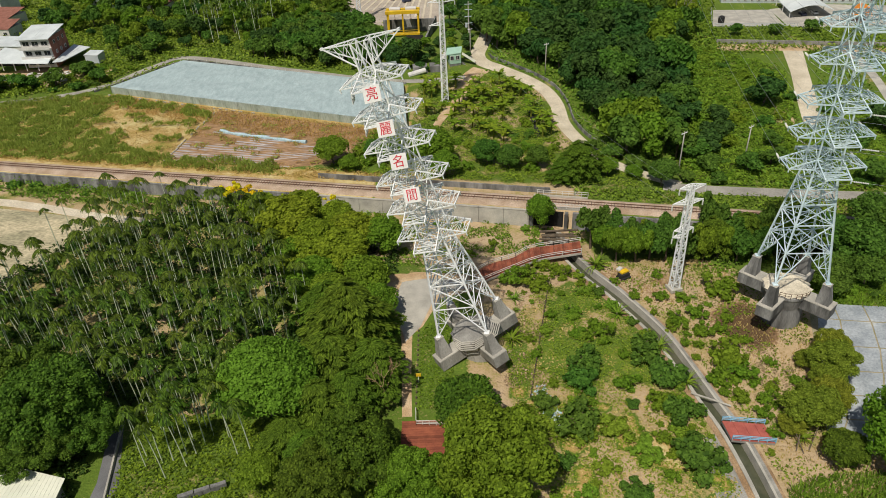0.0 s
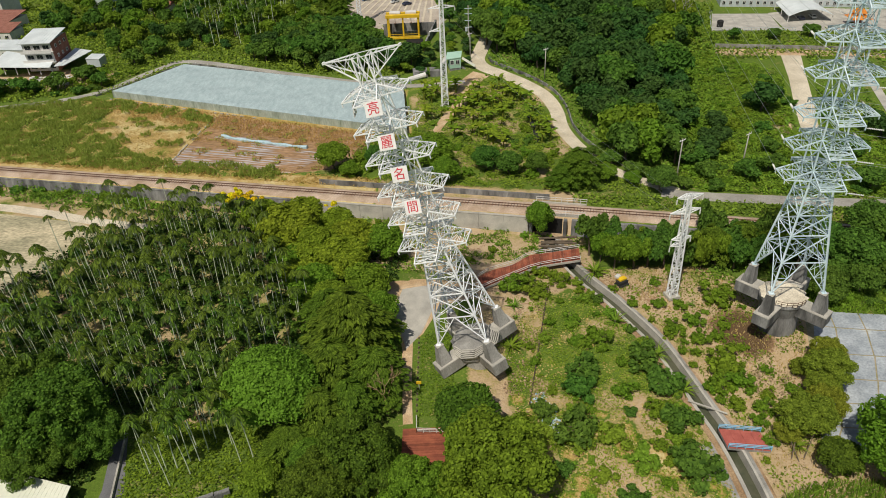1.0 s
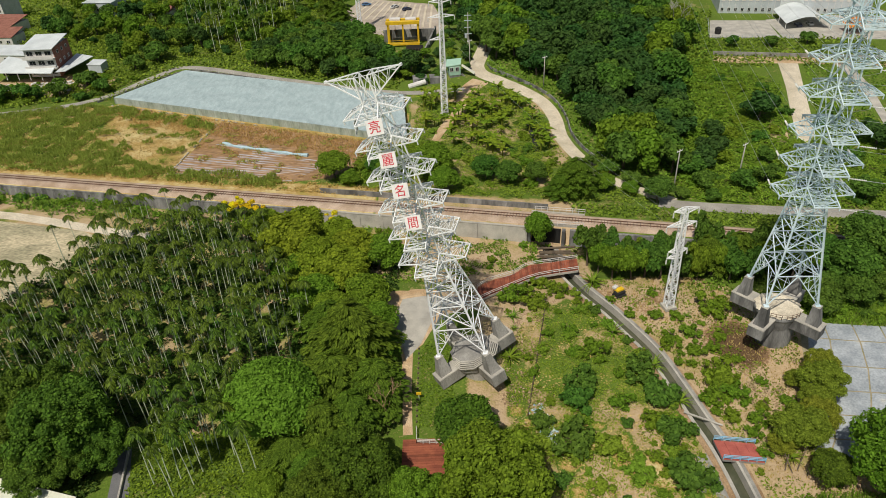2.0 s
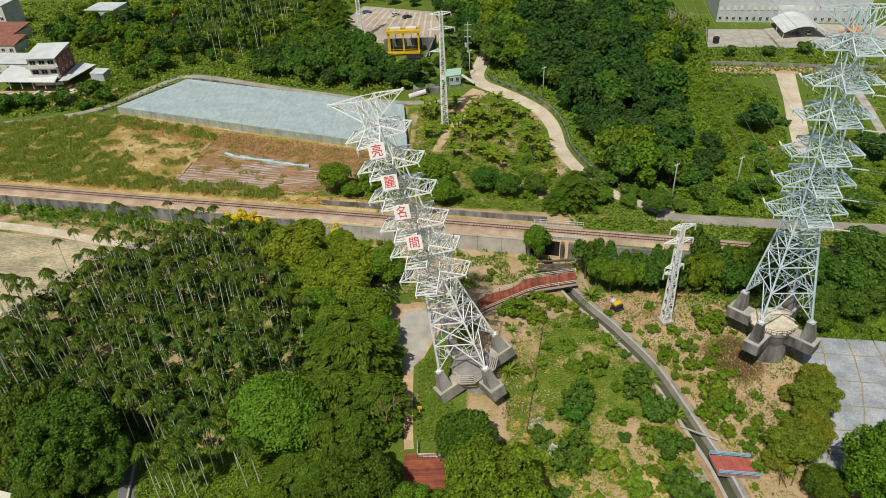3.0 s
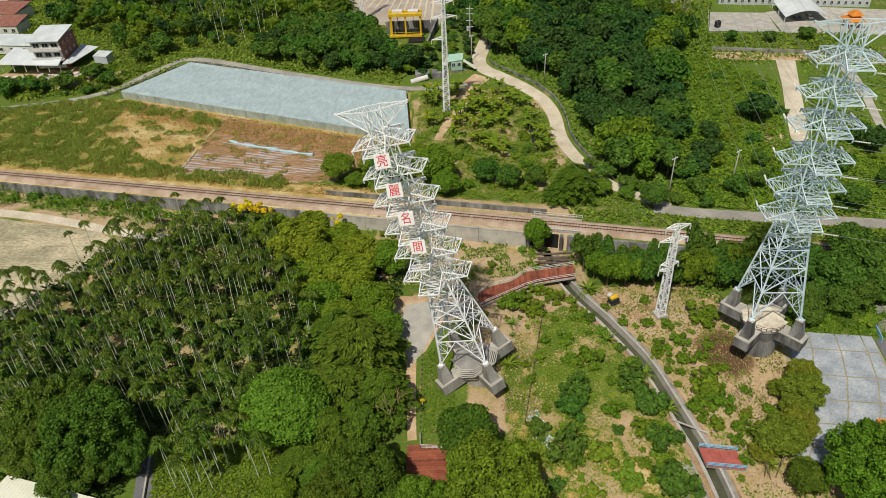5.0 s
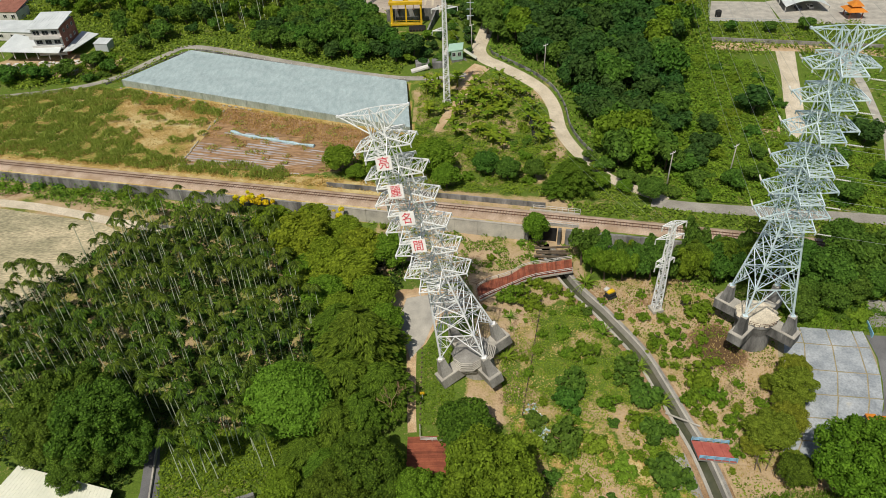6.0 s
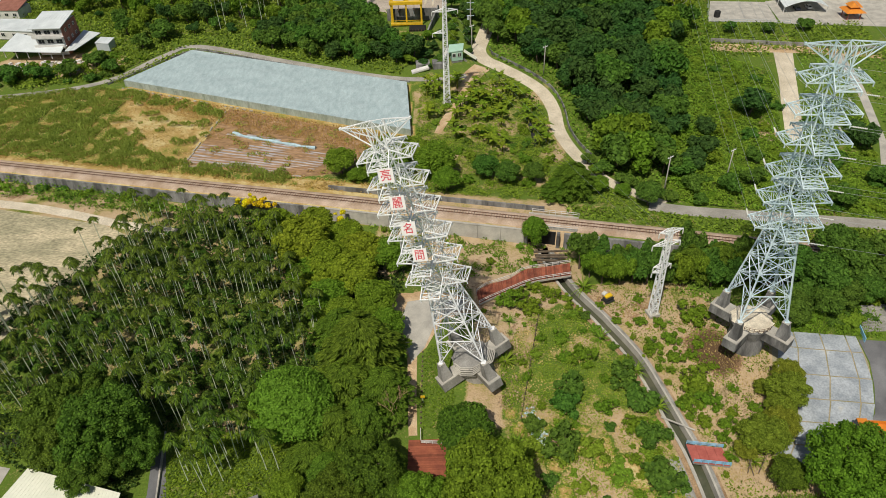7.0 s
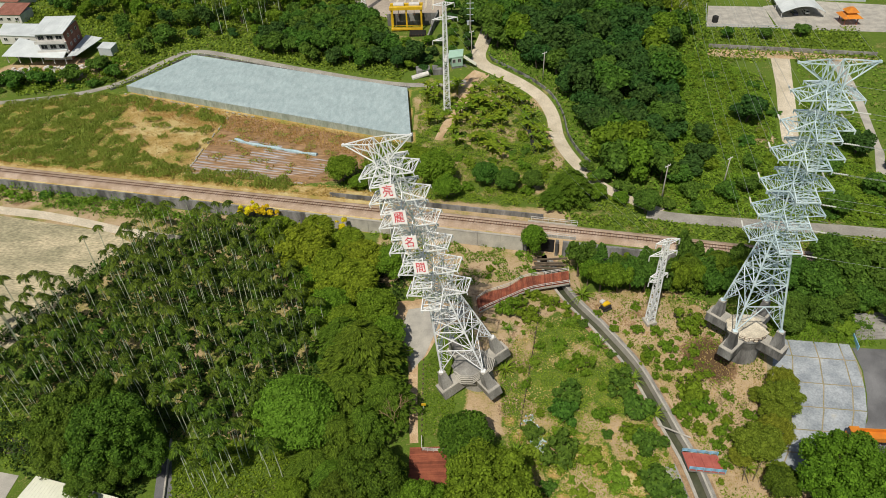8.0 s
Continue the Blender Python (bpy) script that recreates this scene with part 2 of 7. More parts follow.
SIGN_WHITE = material("white_sign_board", (0.80, 0.78, 0.76), (0.70, 0.68, 0.66), rough=0.6, scale=2, fine=5, bump=0.03, amount=0.06)
SIGN_RED = material("red_sign_paint", (0.62, 0.03, 0.05), (0.52, 0.03, 0.05), rough=0.6, scale=1, fine=5, bump=0.02, amount=0.08)
GLASSY = material("white_porcelain_insulator", (0.74, 0.74, 0.70), (0.62, 0.62, 0.58), rough=0.3, scale=1, fine=6, bump=0.05, amount=0.08)
WIRE = material("aluminium_conductor", (0.60, 0.61, 0.61), (0.5, 0.51, 0.51), rough=0.4, scale=4, fine=5, bump=0, metal=0.6, amount=0.05)
CAR_PAINT = {c: material(c + "_car_paint", col, None, rough=0.3, scale=3, fine=5, bump=0, amount=0.04, spec=0.5) for c, col in (("blue", (0.10, 0.22, 0.42)), ("white", (0.75, 0.76, 0.77)), ("dark", (0.05, 0.06, 0.12)))}
RUBBER = material("black_tyre", (0.03, 0.03, 0.03), None, rough=0.9, scale=1, fine=9, bump=0.2)
RUBBISH = material("mixed_pale_litter", (0.60, 0.62, 0.62), (0.25, 0.40, 0.50), rough=0.7, scale=0.7, fine=4, bump=0.2, per="island")

LEAF_MID = leafage("mid_green_leaf", (0.048, 0.135, 0.018), (0.135, 0.26, 0.034))
LEAF_BRIGHT = leafage("bright_green_leaf", (0.105, 0.22, 0.016), (0.225, 0.355, 0.03), through=0.42)
LEAF_FINE = leafage("fine_fresh_leaf", (0.12, 0.25, 0.022), (0.19, 0.34, 0.032), vary=0.24)
LEAF_DARK = leafage("dark_green_leaf", (0.026, 0.085, 0.020), (0.075, 0.17, 0.032))
LEAF_SCRUB = leafage("olive_scrub", (0.25, 0.34, 0.05), (0.40, 0.47, 0.10), through=0.45, vary=0.18)
LEAF_OLIVE = leafage("olive_leaf", (0.12, 0.165, 0.02), (0.27, 0.30, 0.045))
LEAF_LOOSE = leafage("loose_yellowish_leaf", (0.13, 0.20, 0.018), (0.31, 0.37, 0.042), through=0.42, vary=0.32)
LEAF_MANGO = leafage("dense_mango_leaf", (0.042, 0.102, 0.010), (0.125, 0.21, 0.019), vary=0.34)
LEAF_FRESH = leafage("fresh_broad_leaf", (0.09, 0.20, 0.014), (0.20, 0.33, 0.027), through=0.4, vary=0.32)
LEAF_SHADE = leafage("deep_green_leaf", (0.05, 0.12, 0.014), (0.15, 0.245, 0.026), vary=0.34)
LEAF_YELLOW = leafage("yellow_green_leaf", (0.12, 0.222, 0.014), (0.262, 0.362, 0.026))
LEAF_PALM = leafage("palm_frond", (0.015, 0.045, 0.006), (0.105, 0.175, 0.014), gloss=0.5, through=0.12, vary=0.45)
LEAF_DRY = leafage("dry_brush", (0.32, 0.225, 0.13), (0.46, 0.36, 0.22), through=0.1)
FLOWER = leafage("yellow_blossom", (0.60, 0.52, 0.01), (0.80, 0.68, 0.02), through=0.2)
LEAF_TIER = leafage("feathery_yellowish_leaf", (0.052, 0.125, 0.011), (0.14, 0.235, 0.02), vary=0.36)
GRASS_TALL = leafage("tall_bright_grass", (0.145, 0.285, 0.025), (0.27, 0.42, 0.042), through=0.42, vary=0.2)
# weed green with the shade under the palm crowns put into its colour
WEED_SHADED = leafage("shade_darkened_growth", (0.02, 0.055, 0.010), (0.06, 0.12, 0.018), through=0.15)
WEED = leafage("weed_green", (0.105, 0.215, 0.02), (0.225, 0.345, 0.036), through=0.25)
WEED_RUST = leafage("rusty_dry_grass", (0.46, 0.33, 0.10), (0.60, 0.47, 0.17), through=0.35, vary=0.15)
WEED_STRAW = leafage("straw_grass", (0.40, 0.33, 0.09), (0.57, 0.48, 0.19), through=0.2, vary=0.22)


# ---------------------------------------------------------------- lie of the land
def rail_y(x):
    return 148.7 - 0.2325 * x


RAIL_DIR = Vector((1, -0.2325, 0)).normalized()
RAIL_TURN = math.atan(-0.2325)


def rail_z(x):
    return 1.5 + 0.012 * max(-140, min(140, x))


def ground_z(x, y):
    d = y - rail_y(x)
    if d > -3.6:
        base = np.interp(d, [-3.6, -3, 8, 20, 45, 65, 95, 125], [0.2, 0.7, 0.9, 0.3, -0.6, -0.6, 1.5, 2.5])
        return float(base + 0.012 * max(-140, min(140, x)) * max(0.0, 1 - max(d, 0) / 60))
    r = np.interp(y, [60, 85, 112, 122, 132], [-5, -4, -1.8, -2.0, -3.2])
    w = min(1.0, max(0.0, (x + 45) / 35))
    w = w * w * (3 - 2 * w)
    mound = 0.9 * math.exp(-((x - 60) ** 2 + (y - 104) ** 2) / 70)
    return float(-3.3 * (1 - w) + r * w + mound)


def inside(poly, x, y):
    hit, j = False, len(poly) - 1
    for i in range(len(poly)):
        (xi, yi), (xj, yj) = poly[i], poly[j]
        if (yi > y) != (yj > y) and x < (xj - xi) * (y - yi) / (yj - yi) + xi:
            hit = not hit
        j = i
    return hit


def off_line(line, x, y):
    """Distance from a broken line."""
    best = 1e9
    for (ax, ay), (bx, by) in zip(line, line[1:]):
        ux, uy = bx - ax, by - ay
        k = max(0.0, min(1.0, ((x - ax) * ux + (y - ay) * uy) / (ux * ux + uy * uy)))
        best = min(best, math.hypot(x - ax - k * ux, y - ay - k * uy))
    return best


CANAL = [(21.5, 136.5), (24.0, 126.0), (26.3, 119.6), (31.6, 110.0), (36.6, 100.3), (39.4, 91.0), (41.2, 84.0), (42.6, 78.5), (43.4, 73.0), (44.0, 66.0), (44.6, 52.0)]
FIELD_LEFT = [(-150, 166), (-97, 152.5), (-88, 147), (-95, 132), (-101, 116), (-108, 100), (-175, 100), (-190, 150)]
GROVE = [(-112, 112), (-101, 91), (-66, 85), (-44, 82), (-34, 96), (-30, 112), (-42, 128), (-45, 142), (-62, 152), (-84, 151), (-92, 132)]
SCRUB_FIELD = [(-220, 212), (-220, 204), (-45, 164), (-50, 172), (-81, 178), (-78, 197), (-77, 212), (-116, 229), (-128, 232), (-220, 222)]
STRAW = [(-118, 208), (-92, 184), (-79.5, 177), (-77.5, 206), (-96, 216), (-114, 222)]
ORCHARD = [(8, 62), (8, 100), (14, 112), (26, 116), (40, 92), (43, 62)]
BARE_EAST = [(28, 122), (44, 82), (45, 62), (62, 62), (70, 82), (70, 106), (52, 122), (40, 124)]
BARE_TOWER = [(0, 84), (10, 84), (14, 112), (26, 118), (20, 128), (2, 126), (4, 112), (2, 104)]
TARP = [(-81, 176.5), (-45, 168.5), (-31, 170.5), (-27, 178), (-24.5, 193), (-42, 200), (-76.5, 213.5), (-78.5, 198)]


ROADS = [([(14.5, 276), (10.7, 259), (9.0, 249.8), (10.7, 242.7), (16.0, 236.5), (23.2, 228.2), (29.2, 218.5), (31.9, 207), (31.9, 193.8), (33.5, 183.8), (36, 175), (40.5, 164), (47, 156.5), (54, 150)], 3.2),
         ([(50, 149.5), (60, 146.5), (85, 142), (110, 137.6), (200, 118)], 2.8), ([(10, 237), (6, 231), (2.5, 221), (1.5, 213), (-3, 203), (-6, 193)], 2.0),
         ([(-210, 222), (-160, 228), (-130, 236), (-112, 256), (-100, 262.5), (-60, 246), (-20, 231), (4, 231)], 2.2), ([(-200, 177), (-130, 163.5), (-92, 152.5), (-76, 148.5)], 2.2)]
NET_HOUSE = [(-120, 232.5), (-101.5, 259.5), (-16, 226.5), (-13.2, 191)]
BUILT = [[(-39, 295), (-26, 286), (-5, 286), (-1, 300), (-7, 335), (-42, 351), (-50, 324)], [(66, 107), (85, 104.5), (126, 101), (126, 70), (58, 73)], NET_HOUSE, [(-17, 111), (-15, 121), (2, 120), (2, 114), (-8, 103), (-8, 84), (-12, 84), (-12, 105)],
         [(113, 242), (123, 241), (117, 220), (111, 200), (106, 186), (99.5, 181), (99, 189), (108, 222)], [(132, 238), (138.5, 237), (135, 209), (128, 178), (122.5, 166), (118.5, 168), (127, 195)], [(99, 268), (150, 263), (152, 297), (107, 293)], [(-30, 264), (-6, 264), (-5, 284), (-30, 284)], [(-176, 252), (-142, 252), (-141, 275), (-176, 275)], [(2, 115), (28, 124), (28, 132), (2, 126)]]


def free(x, y):
    """No road, building or paving here."""
    return all(off_line(l, x, y) > w for l, w in ROADS) and not any(inside(b, x, y) for b in BUILT) and not -3.5 < y - rail_y(x) < 3.2


def grassiness(x, y):
    """How green the ground cover is (0 bare soil, 1 green, over 1 dry straw)."""
    n = noise.noise((x * 0.11, y * 0.11, 3)) + 0.5 * noise.noise((x * 0.35, y * 0.35, 9))
    if inside(NET_HOUSE, x, y) or math.hypot((x + 68) / 54, (y - 211 + 0.39 * (x + 68)) / 3.5) < 1:
        return 1.6 + 0.4 * n
    if inside(STRAW, x, y):
        return 1.7 + 0.5 * n
    if inside(SCRUB_FIELD, x, y):
        return 1.2 + 0.65 * n
    if inside(TARP, x, y):
        return 0.25 + 0.3 * n
    if inside(ORCHARD, x, y):
        return (0.85 if y > 88 else 0.55) + 0.7 * n + (0.9 if y < 88 and n > 0.18 else 0.0)
    if inside(BARE_EAST, x, y):
        d = math.hypot((x - 53.2) / 4.6, (y - 101.0) / 5.0)
        return 0.26 + 0.5 * n - 0.8 * max(0, min(1, 1.6 - d))
    if inside(BARE_TOWER, x, y):
        return 0.25 + 0.5 * n
    if inside(GROVE, x, y):
        return 0.72 + 0.6 * n
    if math.hypot((x + 152) / 26, (y - 252) / 9) < 1 + 0.3 * n:
        return 0.12 + 0.4 * n
    d = y - rail_y(x)
    if 160 < y < 232 and -14 < x < 32 and d > 9:
        return 0.68 + 0.75 * n
    if -26 < d < -3.5 and -22 < x < 30:
        return 0.3 + 0.6 * n
    if -4.3 < d < 9:
        return (1.75 if x < -20 else 0.35 if x < 30 else 0.85) + 0.4 * n
    if -25 < d < -3 and x < -40:
        return 0.45 + 0.7 * n
    return 0.9 + 0.3 * n


def ground_material():
    mt = bpy.data.materials.new("ground_cover")
    mt.use_nodes = True
    n, ln = mt.node_tree.nodes, mt.node_tree.links
    bsdf = n["Principled BSDF"]
    bsdf.inputs["Roughness"].default_value = 1.0
    bsdf.inputs["Specular IOR Level"].default_value = 0.1
    geo, at = n.new("ShaderNodeNewGeometry"), n.new("ShaderNodeAttribute")
    at.attribute_name = "cover"
    fine, mid = n.new("ShaderNodeTexNoise"), n.new("ShaderNodeTexNoise")
    fine.inputs["Scale"].default_value, mid.inputs["Scale"].default_value = 2.4, 0.5
    fine.inputs["Detail"].default_value = mid.inputs["Detail"].default_value = 6
    for k in (fine, mid):
        ln.new(geo.outputs["Position"], k.inputs["Vector"])
    m1 = n.new("ShaderNodeMath")
    m1.operation = "MULTIPLY_ADD"
    m1.inputs[1].default_value = 0.9
    ln.new(fine.outputs[0], m1.inputs[0])
    ln.new(at.outputs["Fac"], m1.inputs[2])
    m2 = n.new("ShaderNodeMath")
    m2.operation = "MULTIPLY_ADD"
    m2.inputs[1].default_value = 0.7
    ln.new(mid.outputs[0], m2.inputs[0])
    ln.new(m1.outputs[0], m2.inputs[2])
    m3 = n.new("ShaderNodeMath")
    m3.operation = "MULTIPLY_ADD"
    m3.inputs[1].default_value, m3.inputs[2].default_value = 0.4, -0.16
    ln.new(m2.outputs[0], m3.inputs[0])
    ramp = n.new("ShaderNodeValToRGB")
    el = ramp.color_ramp.elements
    el[0].position, el[0].color = 0.02, (0.12, 0.075, 0.04, 1)
    el[1].position, el[1].color = 0.95, (0.62, 0.52, 0.26, 1)
    for p, c in ((0.12, (0.30, 0.19, 0.105)), (0.21, (0.52, 0.39, 0.25)), (0.31, (0.45, 0.33, 0.19)), (0.39, (0.34, 0.29, 0.11)), (0.48, (0.095, 0.155, 0.022)), (0.60, (0.135, 0.20, 0.03)), (0.70, (0.33, 0.29, 0.075)), (0.80, (0.45, 0.30, 0.11))):
        e = el.new(p)
        e.color = (*c, 1)
    ln.new(m3.outputs[0], ramp.inputs[0])
    ln.new(ramp.outputs[0], bsdf.inputs["Base Color"])
    b = n.new("ShaderNodeBump")
    b.inputs["Strength"].default_value, b.inputs["Distance"].default_value = 0.9, 0.25
    ln.new(fine.outputs[0], b.inputs["Height"])
    ln.new(b.outputs[0], bsdf.inputs["Normal"])
    return mt


GROUND = ground_material()


def build_ground():
    """One sheet: fine by the tower, coarser outwards, on to the horizon; open along the canal."""
    xs = np.concatenate([[-4000, -1500, -700, -420, -300], np.arange(-240, -110, 3.0), np.arange(-110, 110, 1.25), np.arange(110, 241, 3.0), [300, 420, 700, 1500, 4000]])
    ds = np.concatenate([[-4000, -1500, -600, -300, -180], np.arange(-140, -110, 3.0), np.arange(-110, -4, 1.25), [-4.0, -3.62, -3.58, -3.0, -2, 0, 2, 4, 6], np.arange(8, 60, 2.0), np.arange(60, 260, 4.0), [300, 400, 700, 1500, 4000]])
    verts, cover = [], []
    for x in xs:
        xr = max(-240, min(240, x))
        for d in ds:
            y = rail_y(xr) + d
            bump = 0.14 * noise.noise((x * 0.2, y * 0.2, 0)) if abs(d) > 10 and abs(x) < 240 and free(x, y) and not inside(FIELD_LEFT, x, y) and not inside(TARP, x, y) and (x > -52 or y > 90) else -0.02
            verts.append((x, y, ground_z(x, y) + bump))
            cover.append(grassiness(x, y) if abs(x) < 260 and abs(d) < 260 else 0.9)
    nd = len(ds)
    faces = []
    for i in range(len(xs) - 1):
        for j in range(nd - 1):
            cx, cy = (xs[i] + xs[i + 1]) / 2, (verts[i * nd + j][1] + verts[(i + 1) * nd + j + 1][1]) / 2
            if 15 < cx < 50 and 50 < cy < 138 and off_line(CANAL, cx, cy) < 1.9:
                continue
            faces.append((i * nd + j, (i + 1) * nd + j, (i + 1) * nd + j + 1, i * nd + j + 1))
    me = bpy.data.meshes.new("ground")
    me.from_pydata(verts, [], faces)
    me.materials.append(GROUND)
    me.attributes.new("cover", "FLOAT", "POINT").data.foreach_set("value", cover)
    me.polygons.foreach_set("use_smooth", [True] * len(me.polygons))
    return tagged(new("ground", me), "grassy ground with bare brown soil patches", "ground", kind="structure")


build_ground()


def patch(name, poly, mat, lift, label, category, step=3.0, z=None):
    """A flat area laid over the ground."""
    bm = bmesh.new()
    bm.faces.new([bm.verts.new((x, y, 0)) for x, y in poly])
    for axis in (0, 1):
        lo, hi = min(p[axis] for p in poly), max(p[axis] for p in poly)
        for c in np.arange(lo + step, hi, step):
            co = (c, 0, 0) if axis == 0 else (0, c, 0)
            no = (1, 0, 0) if axis == 0 else (0, 1, 0)
            bmesh.ops.bisect_plane(bm, geom=bm.verts[:] + bm.edges[:] + bm.faces[:], plane_co=co, plane_no=no)
    for v in bm.verts:
        v.co.z = (ground_z(v.co.x, v.co.y) if z is None else z) + lift
    top = bm.faces[:]
    skirt = bmesh.ops.extrude_face_region(bm, geom=top)
    for g in skirt["geom"]:
        if isinstance(g, bmesh.types.BMVert):
            g.co.z -= lift + 0.3
    bmesh.ops.recalc_face_normals(bm, faces=bm.faces)
    me = bpy.data.meshes.new(name)
    bm.to_mesh(me)
    bm.free()
    me.materials.append(mat)
    return tagged(new(name, me), label, category, kind="structure")


def smooth_line(points, step=1.5):
    """The points of a smooth curve through a few given ones."""
    pts = [Vector((*p, 0)) if len(p) == 2 else Vector(p) for p in points]
    out = []
    for i in range(len(pts) - 1):
        p0, p1, p2, p3 = pts[max(i - 1, 0)], pts[i], pts[i + 1], pts[min(i + 2, len(pts) - 1)]
        n = max(1, int((p2 - p1).length / step))
        for k in range(n):
            t = k / n
            out.append(0.5 * (2 * p1 + (p2 - p0) * t + (2 * p0 - 5 * p1 + 4 * p2 - p3) * t * t + (3 * p1 - p0 - 3 * p2 + p3) * t ** 3))
    return out + [pts[-1]]


def sides(line, i):
    d = line[min(i + 1, len(line) - 1)] - line[max(i - 1, 0)]
    d.z = 0
    d.normalize()
    return Vector((-d.y, d.x, 0))


def ribbon(name, points, widths, mat, lift, label, category, thick=0.3, level=None, step=1.5):
    """A strip along a curve, with its own thickness."""
    line = smooth_line(points, step)
    m = Mesh()
    wid = np.interp(np.linspace(0, 1, len(line)), np.linspace(0, 1, len(widths)), widths)
    rows = []
    for i, p in enumerate(line):
        s = sides(line, i) * wid[i] / 2
        row = []
        for q in (p + s, p + s * 0.33, p - s * 0.33, p - s):
            row.append((q.x, q.y, (level(q.x, q.y) if level else ground_z(q.x, q.y)) + lift))
        rows.append(row + [(row[-1][0], row[-1][1], row[-1][2] - thick), (row[0][0], row[0][1], row[0][2] - thick)])
    n = 6
    faces = [(i * n + k, i * n + (k + 1) % n, (i + 1) * n + (k + 1) % n, (i + 1) * n + k) for i in range(len(line) - 1) for k in range(n)]
    faces += [tuple(range(n))[::-1], tuple((len(line) - 1) * n + k for k in range(n))]
    m.add([p for r in rows for p in r], faces)
    return tagged(part(name, m, mat), label, category, kind="structure")


patch("harvested_field", FIELD_LEFT, FIELD, 0.05, "pale harvested field with straw and tyre tracks", "field")
ribbon("farm_track", [(-200, 177), (-130, 163.5), (-110, 158.5), (-92, 152.5), (-76, 148.5)], [3.6, 3.6, 3.2, 3.0], ROAD_CONCRETE, 0.06, "pale concrete farm track beside the field", "track")
ribbon("hill_road", [(14.5, 276), (10.7, 259), (9.0, 249.8), (10.7, 242.7), (16.0, 236.5), (23.2, 228.2), (29.2, 218.5), (31.9, 207), (31.9, 193.8), (33.5, 183.8), (36, 175), (40.5, 164), (47, 156.5), (54, 150)], [5.5, 5.5, 5.6, 4.8, 4.4, 4.2, 3.8, 3.6], ROAD_CONCRETE, 0.08, "winding pale concrete road up the slope", "road")
ribbon("valley_road", [(50, 149.5), (60, 146.5), (85, 142), (110, 137.6), (200, 118)], [4.6, 4.6], VALLEY_ROAD, 0.09, "grey asphalt road beside the railway", "road")
ribbon("sandy_track", [(10, 237), (6, 231), (2.5, 221), (1.5, 213), (-3, 203), (-6, 193)], [7, 6.5, 5, 3.2, 2], SAND, 0.06, "bare sandy track beside the pole", "track")
ribbon("upper_road", [(-210, 222), (-160, 228), (-130, 236), (-112, 256), (-100, 262.5), (-60, 246), (-20, 231), (4, 231)], [2.8, 2.8], VALLEY_ROAD, 0.07, "narrow pale road above the net house", "road")
CAR_PARK = material("brown_grey_paving", (0.50, 0.43, 0.35), (0.37, 0.31, 0.25), rough=0.95, scale=5, fine=3, bump=0.2)
patch("car_park", [(-38, 296), (-26, 288), (-6, 287.5), (-2, 300), (-8, 334), (-42, 349), (-49, 324)], CAR_PARK, 0.06, "pale brown paved car park", "car park", 6)
stalls = thing("stall_rows", "rows of paler paving marking the parking stalls", "paving", kind="structure")
for k in range(12):
    a, b = Vector((-44.0 + k * 3.2, 318 - k * 2.0, 0)), Vector((-36.5 + k * 2.55, 343.5 - k * 1.1, 0))
    part("strip", Mesh().beam((a.x, a.y, ground_z(a.x, a.y) + 0.1), (b.x, b.y, ground_z(b.x, b.y) + 0.1), 0.9, 0.16), ROAD_CONCRETE, stalls)
patch("yard", [(84.7, 104), (125, 100), (125, 70), (73.5, 77.6), (80.3, 86), (82.8, 92), (84.5, 98)], ASPHALT, 0.04, "dark asphalt yard", "yard", 4)
patch("lot_bed", [(67, 107), (84.5, 104), (84.2, 98), (82.5, 92), (80, 86), (73, 77), (57, 73), (61, 86)], EARTH_JOINT, 0.03, "sandy earth between the lot's slabs", "ground", 2.5)
lot = thing("parking_lot", "blue-grey concrete slab parking lot with earthy joints", "parking lot", kind="structure")
LOT_ROWS = [(107.0, 67.6, 84.6), (102.4, 67.0, 84.2), (95.6, 64.6, 83.2), (89.6, 62.2, 81.2), (84.0, 60.4, 78.4), (78.6, 58.6, 73.6), (74.2, 57.4, 66.0)]
for (ya, la, ra), (yb, lb, rb) in zip(LOT_ROWS, LOT_ROWS[1:]):
    for c0, c1 in ((0.0, 0.24), (0.24, 0.56), (0.56, 0.86), (0.86, 1.0)):
        g = 0.14
        ring = [(lb + (rb - lb) * c0 + g, yb + g), (lb + (rb - lb) * c1 - g, yb + g), (la + (ra - la) * c1 - g, ya - g), (la + (ra - la) * c0 + g, ya - g)]
        ring = [(x, y - (x - 68) * 0.12) for x, y in ring]
        part("slab", Mesh().hexa([(x, y, ground_z(x, y) - 0.1) for x, y in ring], [(x, y, ground_z(x, y) + 0.09) for x, y in ring]), LOT, lot)
patch("plaza_rim", [(-16.5, 112), (-15, 121), (-9, 121.5), (2, 120), (2.5, 114), (-4, 112), (-7.6, 104), (-11.4, 100), (-13.5, 107)], SAND, 0.04, "bare tan soil round the plaza", "ground", 2)
patch("plaza", [(-13.6, 111.5), (-12.2, 118), (-7, 119), (1, 118), (1, 115), (-5, 113), (-8, 104), (-10.8, 100), (-12.2, 106)], CONCRETE_PALE, 0.07, "pale cracked concrete plaza below the tower", "plaza", 2)
patch("mulch_field", TARP, DRY_SOIL, 0.05, "dry brown ploughed field with scraps of film", "field", 3)
patch("garden_path", [(114.5, 240), (121.0, 239), (115.2, 220.5), (109.4, 200.5), (105.0, 187), (100.7, 182.5), (100.0, 187.5), (104.8, 205), (109.6, 221)], ROAD_CONCRETE, 0.06, "pale garden path", "path", 4)
